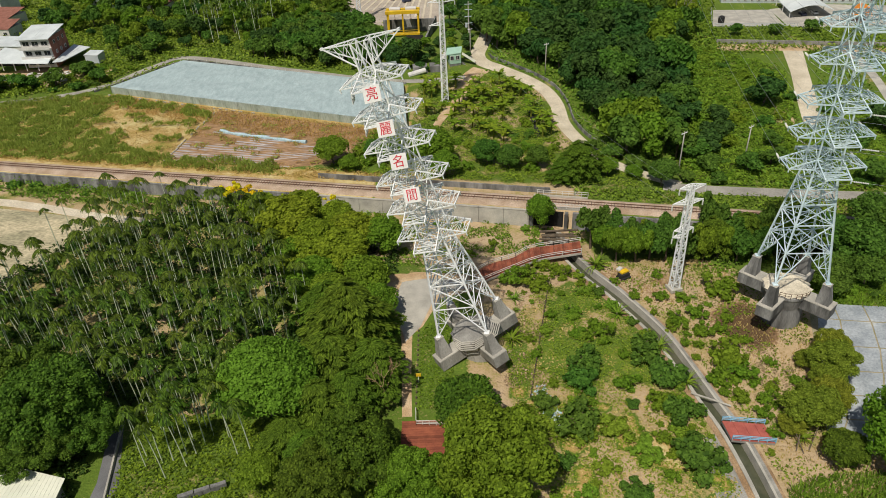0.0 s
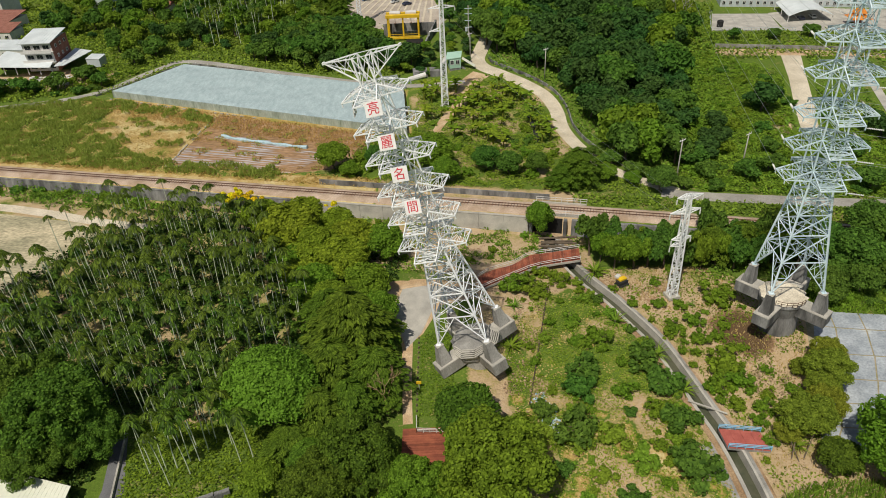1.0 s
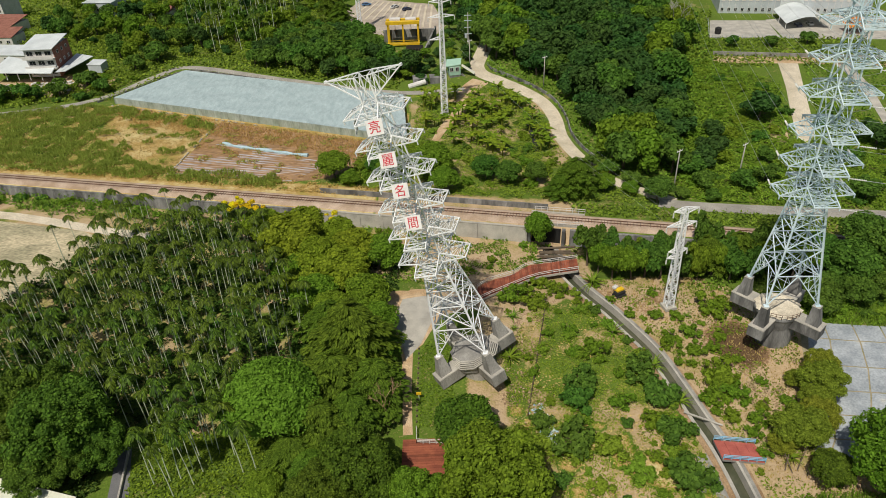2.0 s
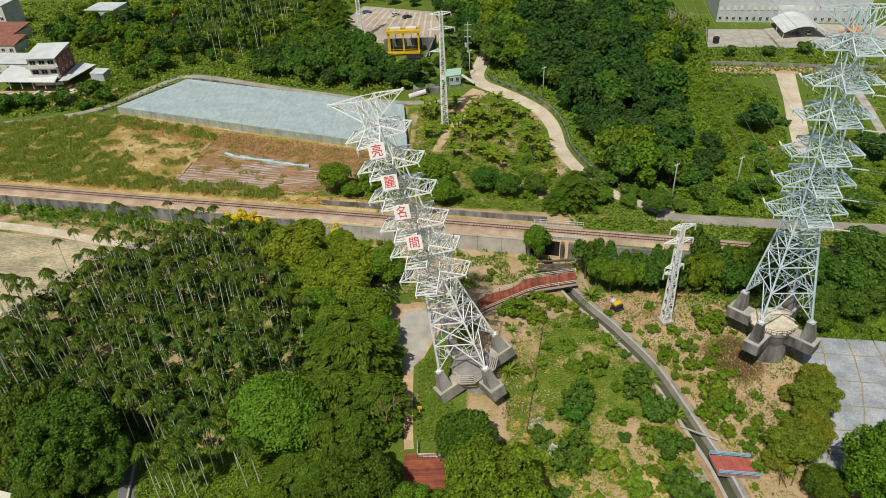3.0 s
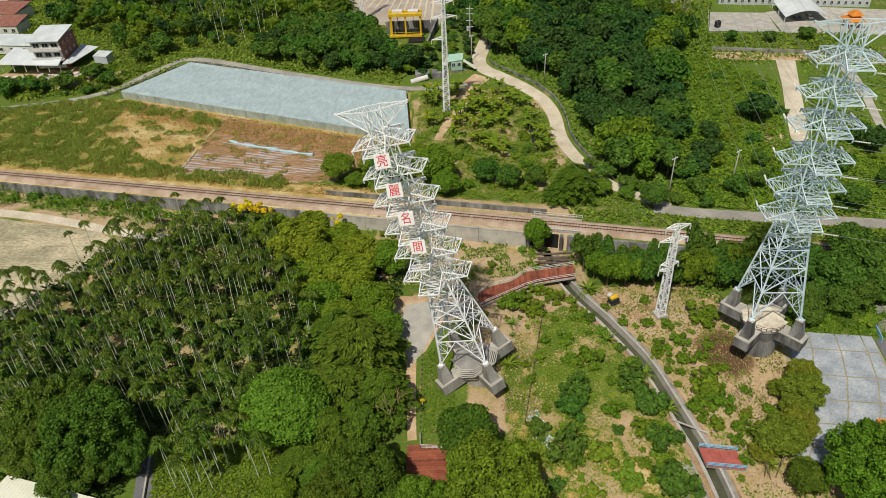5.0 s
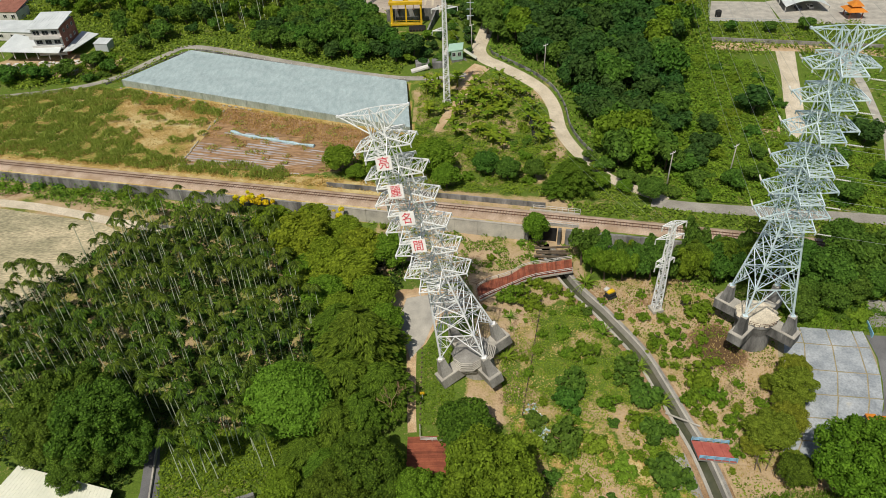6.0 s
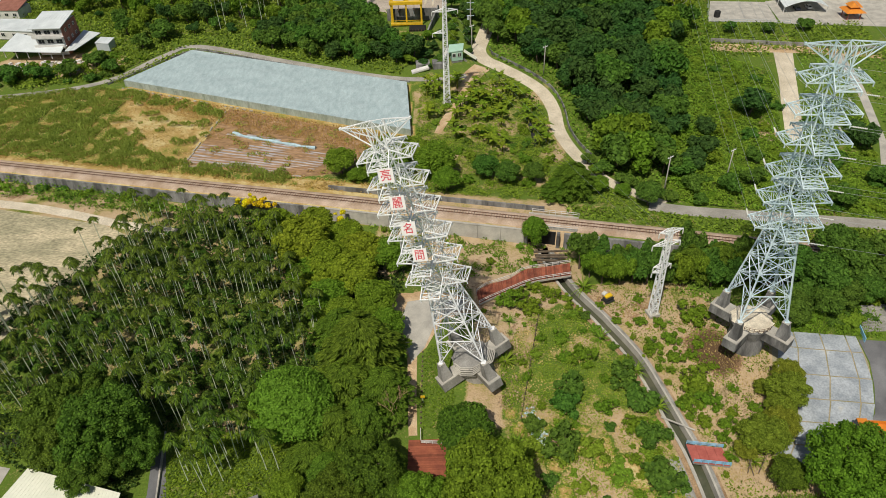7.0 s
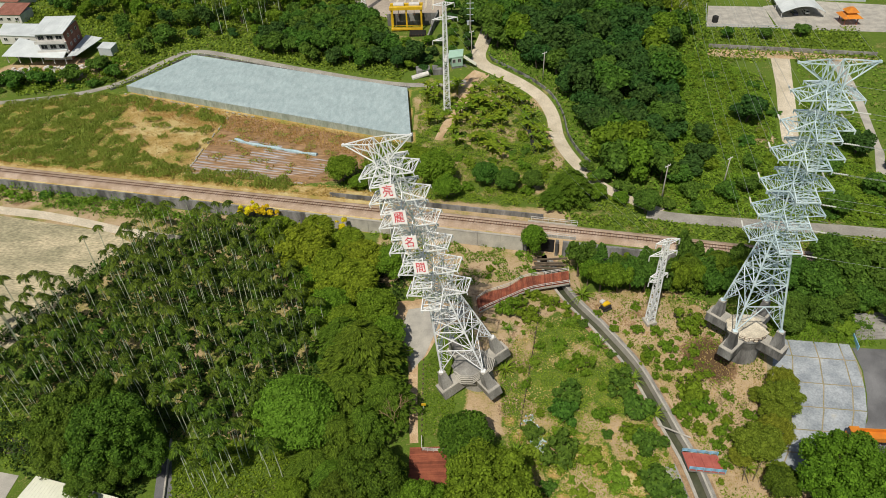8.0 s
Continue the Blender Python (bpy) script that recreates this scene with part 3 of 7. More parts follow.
patch("garden_path", [(133, 238), (137.5, 237), (136.4, 224), (133.7, 209.5), (130.4, 194.5), (127, 179), (121.6, 167), (119.5, 168.5), (125.3, 181.5), (127.9, 195), (131, 210), (133, 222)], CONCRETE_PALE, 0.06, "pale narrow path through the lawn", "path", 4)
patch("bare_bank", [(96.3, 198), (98.6, 189), (94.5, 182), (90.5, 188)], SAND, 0.05, "bare sandy bank beside the path", "ground", 2)
patch("garden_terrace", [(92, 243), (122, 239), (150, 232.5), (151, 237), (122, 245), (95, 249)], SAND, 0.06, "bare sandy terrace edge", "path", 4)
patch("depot_apron", [(127, 266), (176, 258), (184, 286), (152, 294), (129, 290)], CONCRETE_PALE, 0.05, "pale concrete apron beside the carport", "yard", 6)
patch("depot_yard", [(100, 270), (126, 267), (129, 289), (107, 292)], CONCRETE_PALE, 0.08, "pale paved depot yard", "yard", 6)


rp = thing("road_posts", "row of small pale posts and a low dark wall along the upper road", "posts", kind="structure")
pl = smooth_line([(-126, 235.0), (-110, 252.5), (-100, 259.5), (-88, 255.5), (-60, 244), (-32, 232.6), (-16, 228.6)], 2.6)
for a, b in zip(pl, pl[1:]):
    part("post", Mesh().tube([(a.x, a.y, ground_z(a.x, a.y) - 0.1), (a.x, a.y, ground_z(a.x, a.y) + 0.9)], [0.12, 0.10], 6), RAIL_WHITE, rp)
    part("low_wall", Mesh().beam((a.x, a.y - 0.5, ground_z(a.x, a.y) + 0.1), (b.x, b.y - 0.5, ground_z(b.x, b.y) + 0.1), 0.3, 1.0), CONCRETE_DARK, rp)
guard = thing("road_guard_wall", "low stained concrete guard wall along the hill road", "wall", kind="structure")
gl = smooth_line([(13, 251), (14, 246), (19, 240), (26.5, 231), (32.8, 220), (35.4, 207), (35.3, 194), (37, 184), (39.5, 176)], 4.0)
for a, b in zip(gl, gl[1:]):
    part("wall_panel", Mesh().beam((a.x, a.y, ground_z(a.x, a.y) + 0.4), (b.x, b.y, ground_z(b.x, b.y) + 0.4), 0.3, 1.3), CONCRETE_DARK, guard)


# ---------------------------------------------------------------- railway
def along(s, off=0.0):
    """A place s metres along the railway from x = 0 and off metres north of its middle."""
    p = Vector((0, rail_y(0), 0)) + RAIL_DIR * s + Vector((-RAIL_DIR.y, RAIL_DIR.x, 0)) * off
    p.z = rail_z(p.x)
    return p


def strip_along(s0, s1, profile, step=4.0):
    """A cross-section of (off, height) carried along the railway."""
    m, rows = Mesh(), []
    for s in np.arange(s0, s1 + 0.01, step):
        rows.append([along(s, o) + Vector((0, 0, h)) for o, h in profile])
    n = len(profile)
    faces = [(i * n + k, (i + 1) * n + k, (i + 1) * n + (k + 1) % n, i * n + (k + 1) % n) for i in range(len(rows) - 1) for k in range(n)]
    faces += [tuple(range(n)), tuple((len(rows) - 1) * n + k for k in range(n))[::-1]]
    return m.add([p for r in rows for p in r], faces)


ballast = thing("railway_bed", "ballast bed of the single railway track", "railway", kind="structure")
for s0, s1 in ((-240, 160),):
    part("ballast", strip_along(s0, s1, [(-3.0, -0.9), (-1.7, -0.22), (1.7, -0.22), (3.2, -0.9)]), BALLAST, ballast)
track = thing("railway_track", "single rusty railway track on sleepers", "railway track", kind="structure")
for off in (-0.57, 0.57):
    part("rail", strip_along(-240, 160, [(off - 0.07, -0.16), (off - 0.02, -0.06), (off - 0.05, 0), (off + 0.05, 0), (off + 0.02, -0.06), (off + 0.07, -0.16)]), RUST, track)
one = Mesh().hexa([(-0.12, -1.05, -0.2), (0.12, -1.05, -0.2), (0.12, 1.05, -0.2), (-0.12, 1.05, -0.2)], [(-0.09, -1.0, 0), (0.09, -1.0, 0), (0.09, 1.0, 0), (-0.09, 1.0, 0)]).data("sleeper", SLEEPER)
rest = Mesh()
for k, s in enumerate(np.arange(-145, 100, 0.75)):
    p = along(s)
    if -118 < s < 75:
        ob = part("sleeper", one, SLEEPER, track)
        ob.matrix_basis = Matrix.LocRotScale((p.x, p.y, p.z - 0.16), Euler((0, 0, RAIL_TURN)), None)
    else:
        rest.box((p.x, p.y, p.z - 0.26), (0.2, 2.1, 0.2), RAIL_TURN)
tagged(part("far_sleepers", rest, SLEEPER, track), kind="stuff")

# retaining wall on the valley side, with joints and a coping
wall = thing("retaining_wall", "stained grey concrete retaining wall below the railway", "wall", kind="structure")
for s in np.arange(-150, 18, 6.0):
    a, b = along(s + 0.03, -4.0), along(s + 5.97, -4.0)
    low = ground_z(a.x, a.y - 1.5) - 0.3
    mat = CONCRETE_DARK if s < -42 else CONCRETE_PALE
    n = Vector((-RAIL_DIR.y, RAIL_DIR.x, 0))
    m = Mesh()
    zt = rail_z(a.x) - 0.75
    m.hexa([(*(a - n * 0.55).xy, low), (*(b - n * 0.55).xy, low), (*(b + n * 0.5).xy, low), (*(a + n * 0.5).xy, low)],
           [(*(a - n * 0.2).xy, zt), (*(b - n * 0.2).xy, zt), (*(b + n * 0.5).xy, zt), (*(a + n * 0.5).xy, zt)])
    m.hexa([(*(a - n * 0.3).xy, zt), (*(b - n * 0.3).xy, zt), (*(b + n * 0.3).xy, zt), (*(a + n * 0.3).xy, zt)],
           [(*(a - n * 0.26).xy, zt + 0.2), (*(b - n * 0.26).xy, zt + 0.2), (*(b + n * 0.26).xy, zt + 0.2), (*(a + n * 0.26).xy, zt + 0.2)])
    part("wall_panel", m, mat, wall)
for s in np.arange(28, 120, 6.0):
    a, b = along(s + 0.03, -4.0), along(s + 5.97, -4.0)
    n = Vector((-RAIL_DIR.y, RAIL_DIR.x, 0))
    zt, low = rail_z(a.x) - 0.75, ground_z(a.x, a.y - 1.5) - 0.3
    m = Mesh().hexa([(*(a - n * 0.5).xy, low), (*(b - n * 0.5).xy, low), (*(b + n * 0.5).xy, low), (*(a + n * 0.5).xy, low)],
                    [(*(a - n * 0.2).xy, zt), (*(b - n * 0.2).xy, zt), (*(b + n * 0.5).xy, zt), (*(a + n * 0.5).xy, zt)])
    part("wall_panel", m, CONCRETE_DARK, wall)
# dark low wall on the hill side of the line
back_wall = thing("trackside_wall", "low dark stained wall behind the railway", "wall", kind="structure")
for s in np.arange(-38, 20, 5.0):
    a, b = along(s + 0.03, 4.6), along(s + 4.97, 4.6)
    m = Mesh().beam((a.x, a.y, a.z - 0.2), (b.x, b.y, b.z - 0.2), 0.35, 1.9)
    part("wall_panel", m, CONCRETE_DARK, back_wall)

# short girder bridge over the canal
rb = thing("railway_bridge", "short white-railed railway bridge over the canal", "bridge", kind="structure")
for off in (-2.6, 2.8):
    a, b = along(18.2, off), along(31, off)
    part("girder", Mesh().beam((a.x, a.y, a.z - 0.75), (b.x, b.y, b.z - 0.75), 0.4, 1.0), CONCRETE_PALE, rb)
for off in (-2.9, 3.2):
    for s in np.arange(19, 31.1, 1.5):
        p = along(s, off)
        part("rail_post", Mesh().box((p.x, p.y, p.z + 0.2), (0.1, 0.1, 1.3), RAIL_TURN), RAIL_WHITE, rb)
    for h in (0.25, 0.8):
        a, b = along(19, off), along(31, off)
        part("hand_rail", Mesh().beam((a.x, a.y, a.z + h), (b.x, b.y, b.z + h), 0.09), RAIL_WHITE, rb)
for s in (18.6, 26.6):
    p = along(s, -1)
    part("abutment", Mesh().box((p.x, p.y, p.z - 3.2), (0.8, 7.5, 4.4), RAIL_TURN), CONCRETE_DARK, rb)
p = along(22.5, -3.4)
# solid black panel standing in for the shade under the bridge
part("culvert_shade", Mesh().box((p.x, p.y, p.z - 3.0), (6.8, 0.3, 4.0), RAIL_TURN), BLACK_VOID, rb)

# ---------------------------------------------------------------- canal
canal = thing("canal", "concrete irrigation canal with murky water", "canal", kind="structure")
line = smooth_line(CANAL, 1.5)


def canal_piece(o0, o1, top, low, slope=0.0):
    rows = []
    for i, p in enumerate(line):
        s = sides(line, i)
        g = ground_z(p.x, p.y)
        a, b = p + s * o0, p + s * o1
        rows.append([(a.x, a.y, g + low), (b.x, b.y, g + low), (b.x, b.y, g + top), (a.x, a.y, g + top)])
    n = 4
    faces = [(i * n + k, i * n + (k + 1) % n, (i + 1) * n + (k + 1) % n, (i + 1) * n + k) for i in range(len(rows) - 1) for k in range(n)]
    faces += [(3, 2, 1, 0), tuple((len(rows) - 1) * n + k for k in range(n))]
    return Mesh().add([q for r in rows for q in r], faces)


part("west_bank", canal_piece(-2.7, -1.15, 0.05, -2.2), SOIL, canal)
part("west_kerb", canal_piece(-1.7, -1.1, 0.22, -2.0), CONCRETE_PALE, canal)
part("east_bank", canal_piece(1.15, 2.25, 0.12, -2.2), CONCRETE, canal)
part("east_verge", canal_piece(2.25, 2.75, 0.06, -2.2), SOIL, canal)
part("east_kerb", canal_piece(1.1, 1.5, 0.4, -2.0), CONCRETE_PALE, canal)
part("water", canal_piece(-1.3, 1.3, -1.25, -1.9), WATER, canal)


def railing(parent, a, b, h, mat, gap, rails=(1.0, 0.5), w=0.07):
    a, b = Vector(a), Vector(b)
    n = max(1, int((b - a).length / gap))
    for k in range(n + 1):
        p = a.lerp(b, k / n)
        part("rail_post", Mesh().beam(p, p + Vector((0, 0, h)), w), mat, parent)
    for r in rails:
        part("hand_rail", Mesh().beam(a + Vector((0, 0, h * r)), b + Vector((0, 0, h * r)), w * 0.9), mat, parent)


fb = thing("foot_bridge", "small red-decked foot bridge with light blue railings", "bridge")
zb = -3.75
c = [Vector((41.9, 79.4, zb)), Vector((48.4, 78.4, zb)), Vector((48.7, 74.5, zb)), Vector((42.2, 75.4, zb))]
part("beam", Mesh().hexa([(*v.xy, zb - 0.55) for v in reversed(c)], [(*v.xy, zb - 0.12) for v in reversed(c)]), CONCRETE, fb)
for k in range(4):
    p0, p1 = c[0].lerp(c[1], k / 4), c[0].lerp(c[1], (k + 1) / 4 - 0.006)
    q0, q1 = c[3].lerp(c[2], k / 4), c[3].lerp(c[2], (k + 1) / 4 - 0.006)
    part("deck_slab", Mesh().hexa([(*v.xy, zb - 0.12) for v in (q0, q1, p1, p0)], [(*v.xy, zb) for v in (q0, q1, p1, p0)]), RED_SLAB, fb)
for a, b in ((c[0], c[1]), (c[3], c[2])):
    railing(fb, a, b, 1.05, RAIL_BLUE, 1.3, (1.0, 0.7, 0.4), 0.1)

# ---------------------------------------------------------------- red boardwalk to the canal
near = [(4.3, 116.2), (6.9, 117.7), (11.2, 119.9), (15.6, 122.0), (19.4, 123.1), (26.2, 124.4)]
far = [(3.8, 120.1), (5.4, 121.6), (7.7, 122.8), (11.5, 124.0), (15.5, 126.7), (19.9, 127.5), (26.6, 128.8)]
walk_deck = thing("boardwalk", "sloping red-brown boardwalk with white railings", "boardwalk")
nl, fl = smooth_line(near, 0.5), smooth_line(far, 0.5)
count = 62


def on(poly, t):
    k = t * (len(poly) - 1)
    i = min(int(k), len(poly) - 2)
    return poly[i].lerp(poly[i + 1], k - i)


def deck_z(t):
    return float(np.interp(t, [0, 0.35, 0.55, 1], [-1.2, -0.75, -0.35, -0.3]))


for k in range(count):
    t0, t1 = k / count, (k + 0.93) / count
    ring = [on(nl, t0), on(nl, t1), on(fl, t1), on(fl, t0)]
    part("deck_board", Mesh().hexa([(*v.xy, deck_z(t0) - 0.1) for v in ring], [(*v.xy, deck_z(t0)) for v in ring]), RED_DECK, walk_deck)
for poly in (nl, fl):
    for k in range(8):
        a, b = on(poly, k / 8), on(poly, (k + 1) / 8)
        a.z, b.z = deck_z(k / 8), deck_z((k + 1) / 8)
        railing(walk_deck, a, b, 0.95, RAIL_WHITE, 1.6, (1.0, 0.55), 0.1)
        part("edge_beam", Mesh().beam(a - Vector((0, 0, 0.3)), b - Vector((0, 0, 0.3)), 0.25, 0.5), CONCRETE_PALE, walk_deck)


# ---------------------------------------------------------------- pylons
def lerp3(a, b, t):
    return tuple(p + (q - p) * t for p, q in zip(a, b))


def build_pylon(name, label, steel, first, gap, extra, tip0, taper, wide, top, pose_m):
    """Lattice pylon: four legs, braced body, six storeys of square-ended arms on all four sides and a flat earth-wire arm. Its origin is amid the four feet."""
    ob = thing(name, label, "pylon")
    ob.matrix_basis = pose_m
    foot, waist, head = 4.55, 2.05, 1.12
    zw = first - 1.2
    levels = [first + gap * k + (extra if k > 2 else 0) for k in range(6)]
    zt = levels[-1] + top

    def half(z):
        if z <= zw:
            return foot + (waist - foot) * z / zw
        return waist + (head - waist) * (z - zw) / (zt - zw)

    corner = [(-1, -1), (1, -1), (1, 1), (-1, 1)]
    for sx, sy in corner:
        m = Mesh()
        zs = [0, zw * 0.5, zw, (zw + zt) / 2, zt]
        for a, b in zip(zs, zs[1:]):
            w = 0.29 if b <= zw else 0.22
            m.beam((sx * half(a), sy * half(a), a), (sx * half(b), sy * half(b), b), w)
        m.box((sx * foot, sy * foot, 0.04), (0.9, 0.9, 0.095))
        part("leg", m, steel, ob)
    low = [0.0, zw * 0.30, zw * 0.56, zw * 0.75, zw * 0.89, zw]
    up = sorted([zw] + levels + [z + 1.8 for z in levels] + [zt])

    def bar(name, a, b, w, parent=ob):
        part(name, Mesh().beam(a, b, w * 0.98), steel, parent)

    for k in range(4):
        (ax, ay), (bx, by) = corner[k], corner[(k + 1) % 4]

        def at(side, z):
            h = half(z)
            x, y = (ax, ay) if side == 0 else (bx, by)
            return (x * h, y * h, z)

        def mid(z, t):
            return lerp3(at(0, z), at(1, z), t)

        lace = Mesh()
        for i, (z0, z1) in enumerate(zip(low, low[1:])):
            w = 0.16 if i < 3 else 0.14
            zm = (z0 + z1) / 2
            if i == 0:
                for s in (0, 1):
                    bar("brace", at(s, z0), mid(z1, 0.5), w)
                    e = 0.25 if s == 0 else 0.75
                    q = lerp3(at(s, z0), mid(z1, 0.5), 0.5)
                    lace.beam(at(s, zm), q, 0.074).beam(q, at(s, z1), 0.074).beam(q, mid(z1, e), 0.074)
                    q2 = lerp3(at(s, z0), mid(z1, 0.5), 0.25)
                    lace.beam(at(s, z0 + (z1 - z0) * 0.25), q2, 0.0629).beam(q2, at(s, zm), 0.0629)
                    q4 = lerp3(at(s, z0), mid(z1, 0.5), 0.75)
                    lace.beam(q4, mid(z1, e), 0.0629).beam(q4, at(s, z1), 0.0592).beam(q, at(s, zm + (z1 - zm) * 0.5), 0.0592)
            else:
                bar("brace", at(0, z0), at(1, z1), w)
                bar("brace", at(1, z0), at(0, z1), w)
                if i < 4:
                    for s, o in ((0, 1), (1, 0)):
                        q = lerp3(at(s, z0), at(o, z1), 0.27)
                        lace.beam(at(s, z0 + (z1 - z0) * 0.33), q, 0.0703)
                        q3 = lerp3(at(o, z0), at(s, z1), 0.76)
                        lace.beam(at(s, z0 + (z1 - z0) * 0.66), q3, 0.0703).beam(q, q3, 0.0629)
            bar("girt", at(0, z1), at(1, z1), w)
        for z0, z1 in zip(up, up[1:]):
            lace.beam(at(0, z0), at(1, z1), 0.0962).beam(at(1, z0), at(0, z1), 0.0962).beam(at(0, z1), at(1, z1), 0.0888)
        tagged(part("face_lacing", lace, steel, ob), kind="stuff")
    lace = Mesh()
    for z in [low[1], low[2], low[3], low[4], zw] + levels + [z + 1.8 for z in levels]:
        h = half(z)
        lace.beam((-h, -h, z), (h, h, z), 0.0814).beam((h, -h, z), (-h, h, z), 0.0814)
    tagged(part("inner_lacing", lace, steel, ob), kind="stuff")
    for level, z in enumerate(levels):
        h0, h1, tip, rise = half(z), half(z + 1.8), tip0 - taper * level, 1.8
        for turn in range(4):
            m = Matrix.Rotation(turn * math.pi / 2, 3, "Z")

            def to(x, y, zz):
                return tuple(m @ Vector((x, y, zz)))

            arm = part("cross_arm", Mesh().beam(to(tip, -wide - 0.1, z + 0.35), to(tip, wide + 0.1, z + 0.35), 0.17), steel, ob)
            lace = Mesh()
            foot_of, head_of = [], []
            for sy in (-1, 1):
                a, t, b = to(h0, sy * h0, z), to(tip, sy * wide, z + 0.35), to(h1, sy * h1, z + rise)
                bar("chord", a, t, 0.17, arm)
                bar("chord", b, t, 0.17, arm)
                lace.beam(a, lerp3(b, t, 0.4), 0.074).beam(lerp3(b, t, 0.4), lerp3(a, t, 0.55), 0.074).beam(lerp3(a, t, 0.55), lerp3(b, t, 0.72), 0.0666)
                bar("hanger", t, to(tip, sy * wide, z - 0.3), 0.15, arm)
                foot_of.append([lerp3(a, t, f) for f in (0.28, 0.55, 0.8, 1)])
                head_of.append([lerp3(b, t, f) for f in (0.4, 0.72, 1)])
            for k in range(3):
                lace.beam(foot_of[0][k], foot_of[1][k], 0.074).beam(foot_of[k % 2][k], foot_of[(k + 1) % 2][k + 1], 0.074)
            for k in range(2):
                lace.beam(head_of[0][k], head_of[1][k], 0.0703).beam(head_of[k % 2][k], head_of[(k + 1) % 2][k + 1], 0.0703)
            lace.beam(to(h1, -h1, z + rise), head_of[1][0], 0.0703)
            tagged(part("arm_lacing", lace, steel, arm), kind="stuff")
    for s in (-1, 1):
        h0, h1 = half(zt - 3.4), half(zt)
        t = (s * 6.25, 0, zt + 0.05)
        arm = part("earth_wire_arm", Mesh().box((t[0], 0, t[2]), (0.35, 0.5, 0.35)), steel, ob)
        lace = Mesh()
        for sy in (-1, 1):
            a, b = (s * h0, sy * h0, zt - 3.4), (s * h1, sy * h1, zt)
            bar("chord", a, t, 0.17, arm)
            bar("chord", b, t, 0.17, arm)
            old = a
            for k in range(1, 5):
                q = lerp3(b if k % 2 else a, t, k / 4.8)
                lace.beam(old, q, 0.074)
                old = q
        for k in range(4):
            p = [lerp3((s * h1, sy * h1, zt), t, k / 4) for sy in (-1, 1)]
            lace.beam(p[0], p[1], 0.0703)
        tagged(part("arm_lacing", lace, steel, arm), kind="stuff")
    return ob, levels, zt, half


LEAN1 = Matrix.Translation((1.08, 98.1, 4.37)) @ Euler((radians(2.8), radians(-15.5), radians(-14.3))).to_matrix().to_4x4()
pylon1, LEV1, TOP1, half1 = build_pylon("leaning_pylon", "white lattice pylon leaning far to one side on its tilted footing", STEEL_WHITE, 18.9, 5.41, 0.45, 6.17, 0.23, 1.9, 6.18, LEAN1)
UP2 = Matrix.Translation((60.0, 103.2, 9.0)) @ Matrix.Rotation(radians(-2.0), 4, "Z")
pylon2, LEV2, TOP2, half2 = build_pylon("upright_pylon", "pale blue-grey lattice pylon standing upright with live wires", STEEL_BLUE, 21.1, 5.5, 0.85, 6.12, 0.2, 2.0, 5.98, UP2)


def letters(text, size, mat, parent, m):
    """Flat raised characters as a mesh part."""
    cu = bpy.data.curves.new("characters", "FONT")
    cu.body, cu.size, cu.extrude = text, size, 0.03
    cu.align_x, cu.align_y = "CENTER", "CENTER"
    tmp = bpy.data.objects.new("characters", cu)
    scene.collection.objects.link(tmp)
    dg = bpy.context.evaluated_depsgraph_get()
    me = bpy.data.meshes.new_from_object(tmp.evaluated_get(dg))
    bpy.data.objects.remove(tmp)
    me.materials.clear()
    me.materials.append(mat)
    ob = part("character", me, mat, parent)
    ob.matrix_basis = m
    return ob


for k, ch in enumerate("間名麗亮"):
    z = LEV1[k + 2] - 0.5
    board = part("sign_board", Mesh().bevelled((0, 0, 0), (2.7, 2.3, 0.1), 0, 0.03), SIGN_WHITE, pylon1, "white board with a red character")
    board.matrix_basis = Matrix.LocRotScale((1.75, -6.25, z + 0.65), Euler((radians(66), 0, 0)), None)
    letters(ch, 1.95, SIGN_RED, board, Matrix.Translation((0, -0.05, 0.06)))
    back = part("side_board", Mesh().bevelled((0, 0, 0), (2.3, 2.1, 0.1), 0, 0.03), SIGN_WHITE, pylon1, "white side board with red marks")
    back.matrix_basis = Matrix.LocRotScale((-3.9, -0.9, z - 0.7), Euler((radians(78), 0, radians(-78))), None)
    part("red_mark", Mesh().box((0, 0.3, 0.07), (1.4, 0.26, 0.05)).box((0, -0.4, 0.07), (1.0, 0.26, 0.05)).box((0.1, 0, 0.07), (0.26, 1.3, 0.05)), SIGN_RED, back)
    for dx in (-1.0, 1.0):
        part("strap", Mesh().beam((dx, 1.1, -0.03), (dx, 0.2, -0.12), 0.07), STEEL_WHITE, board)


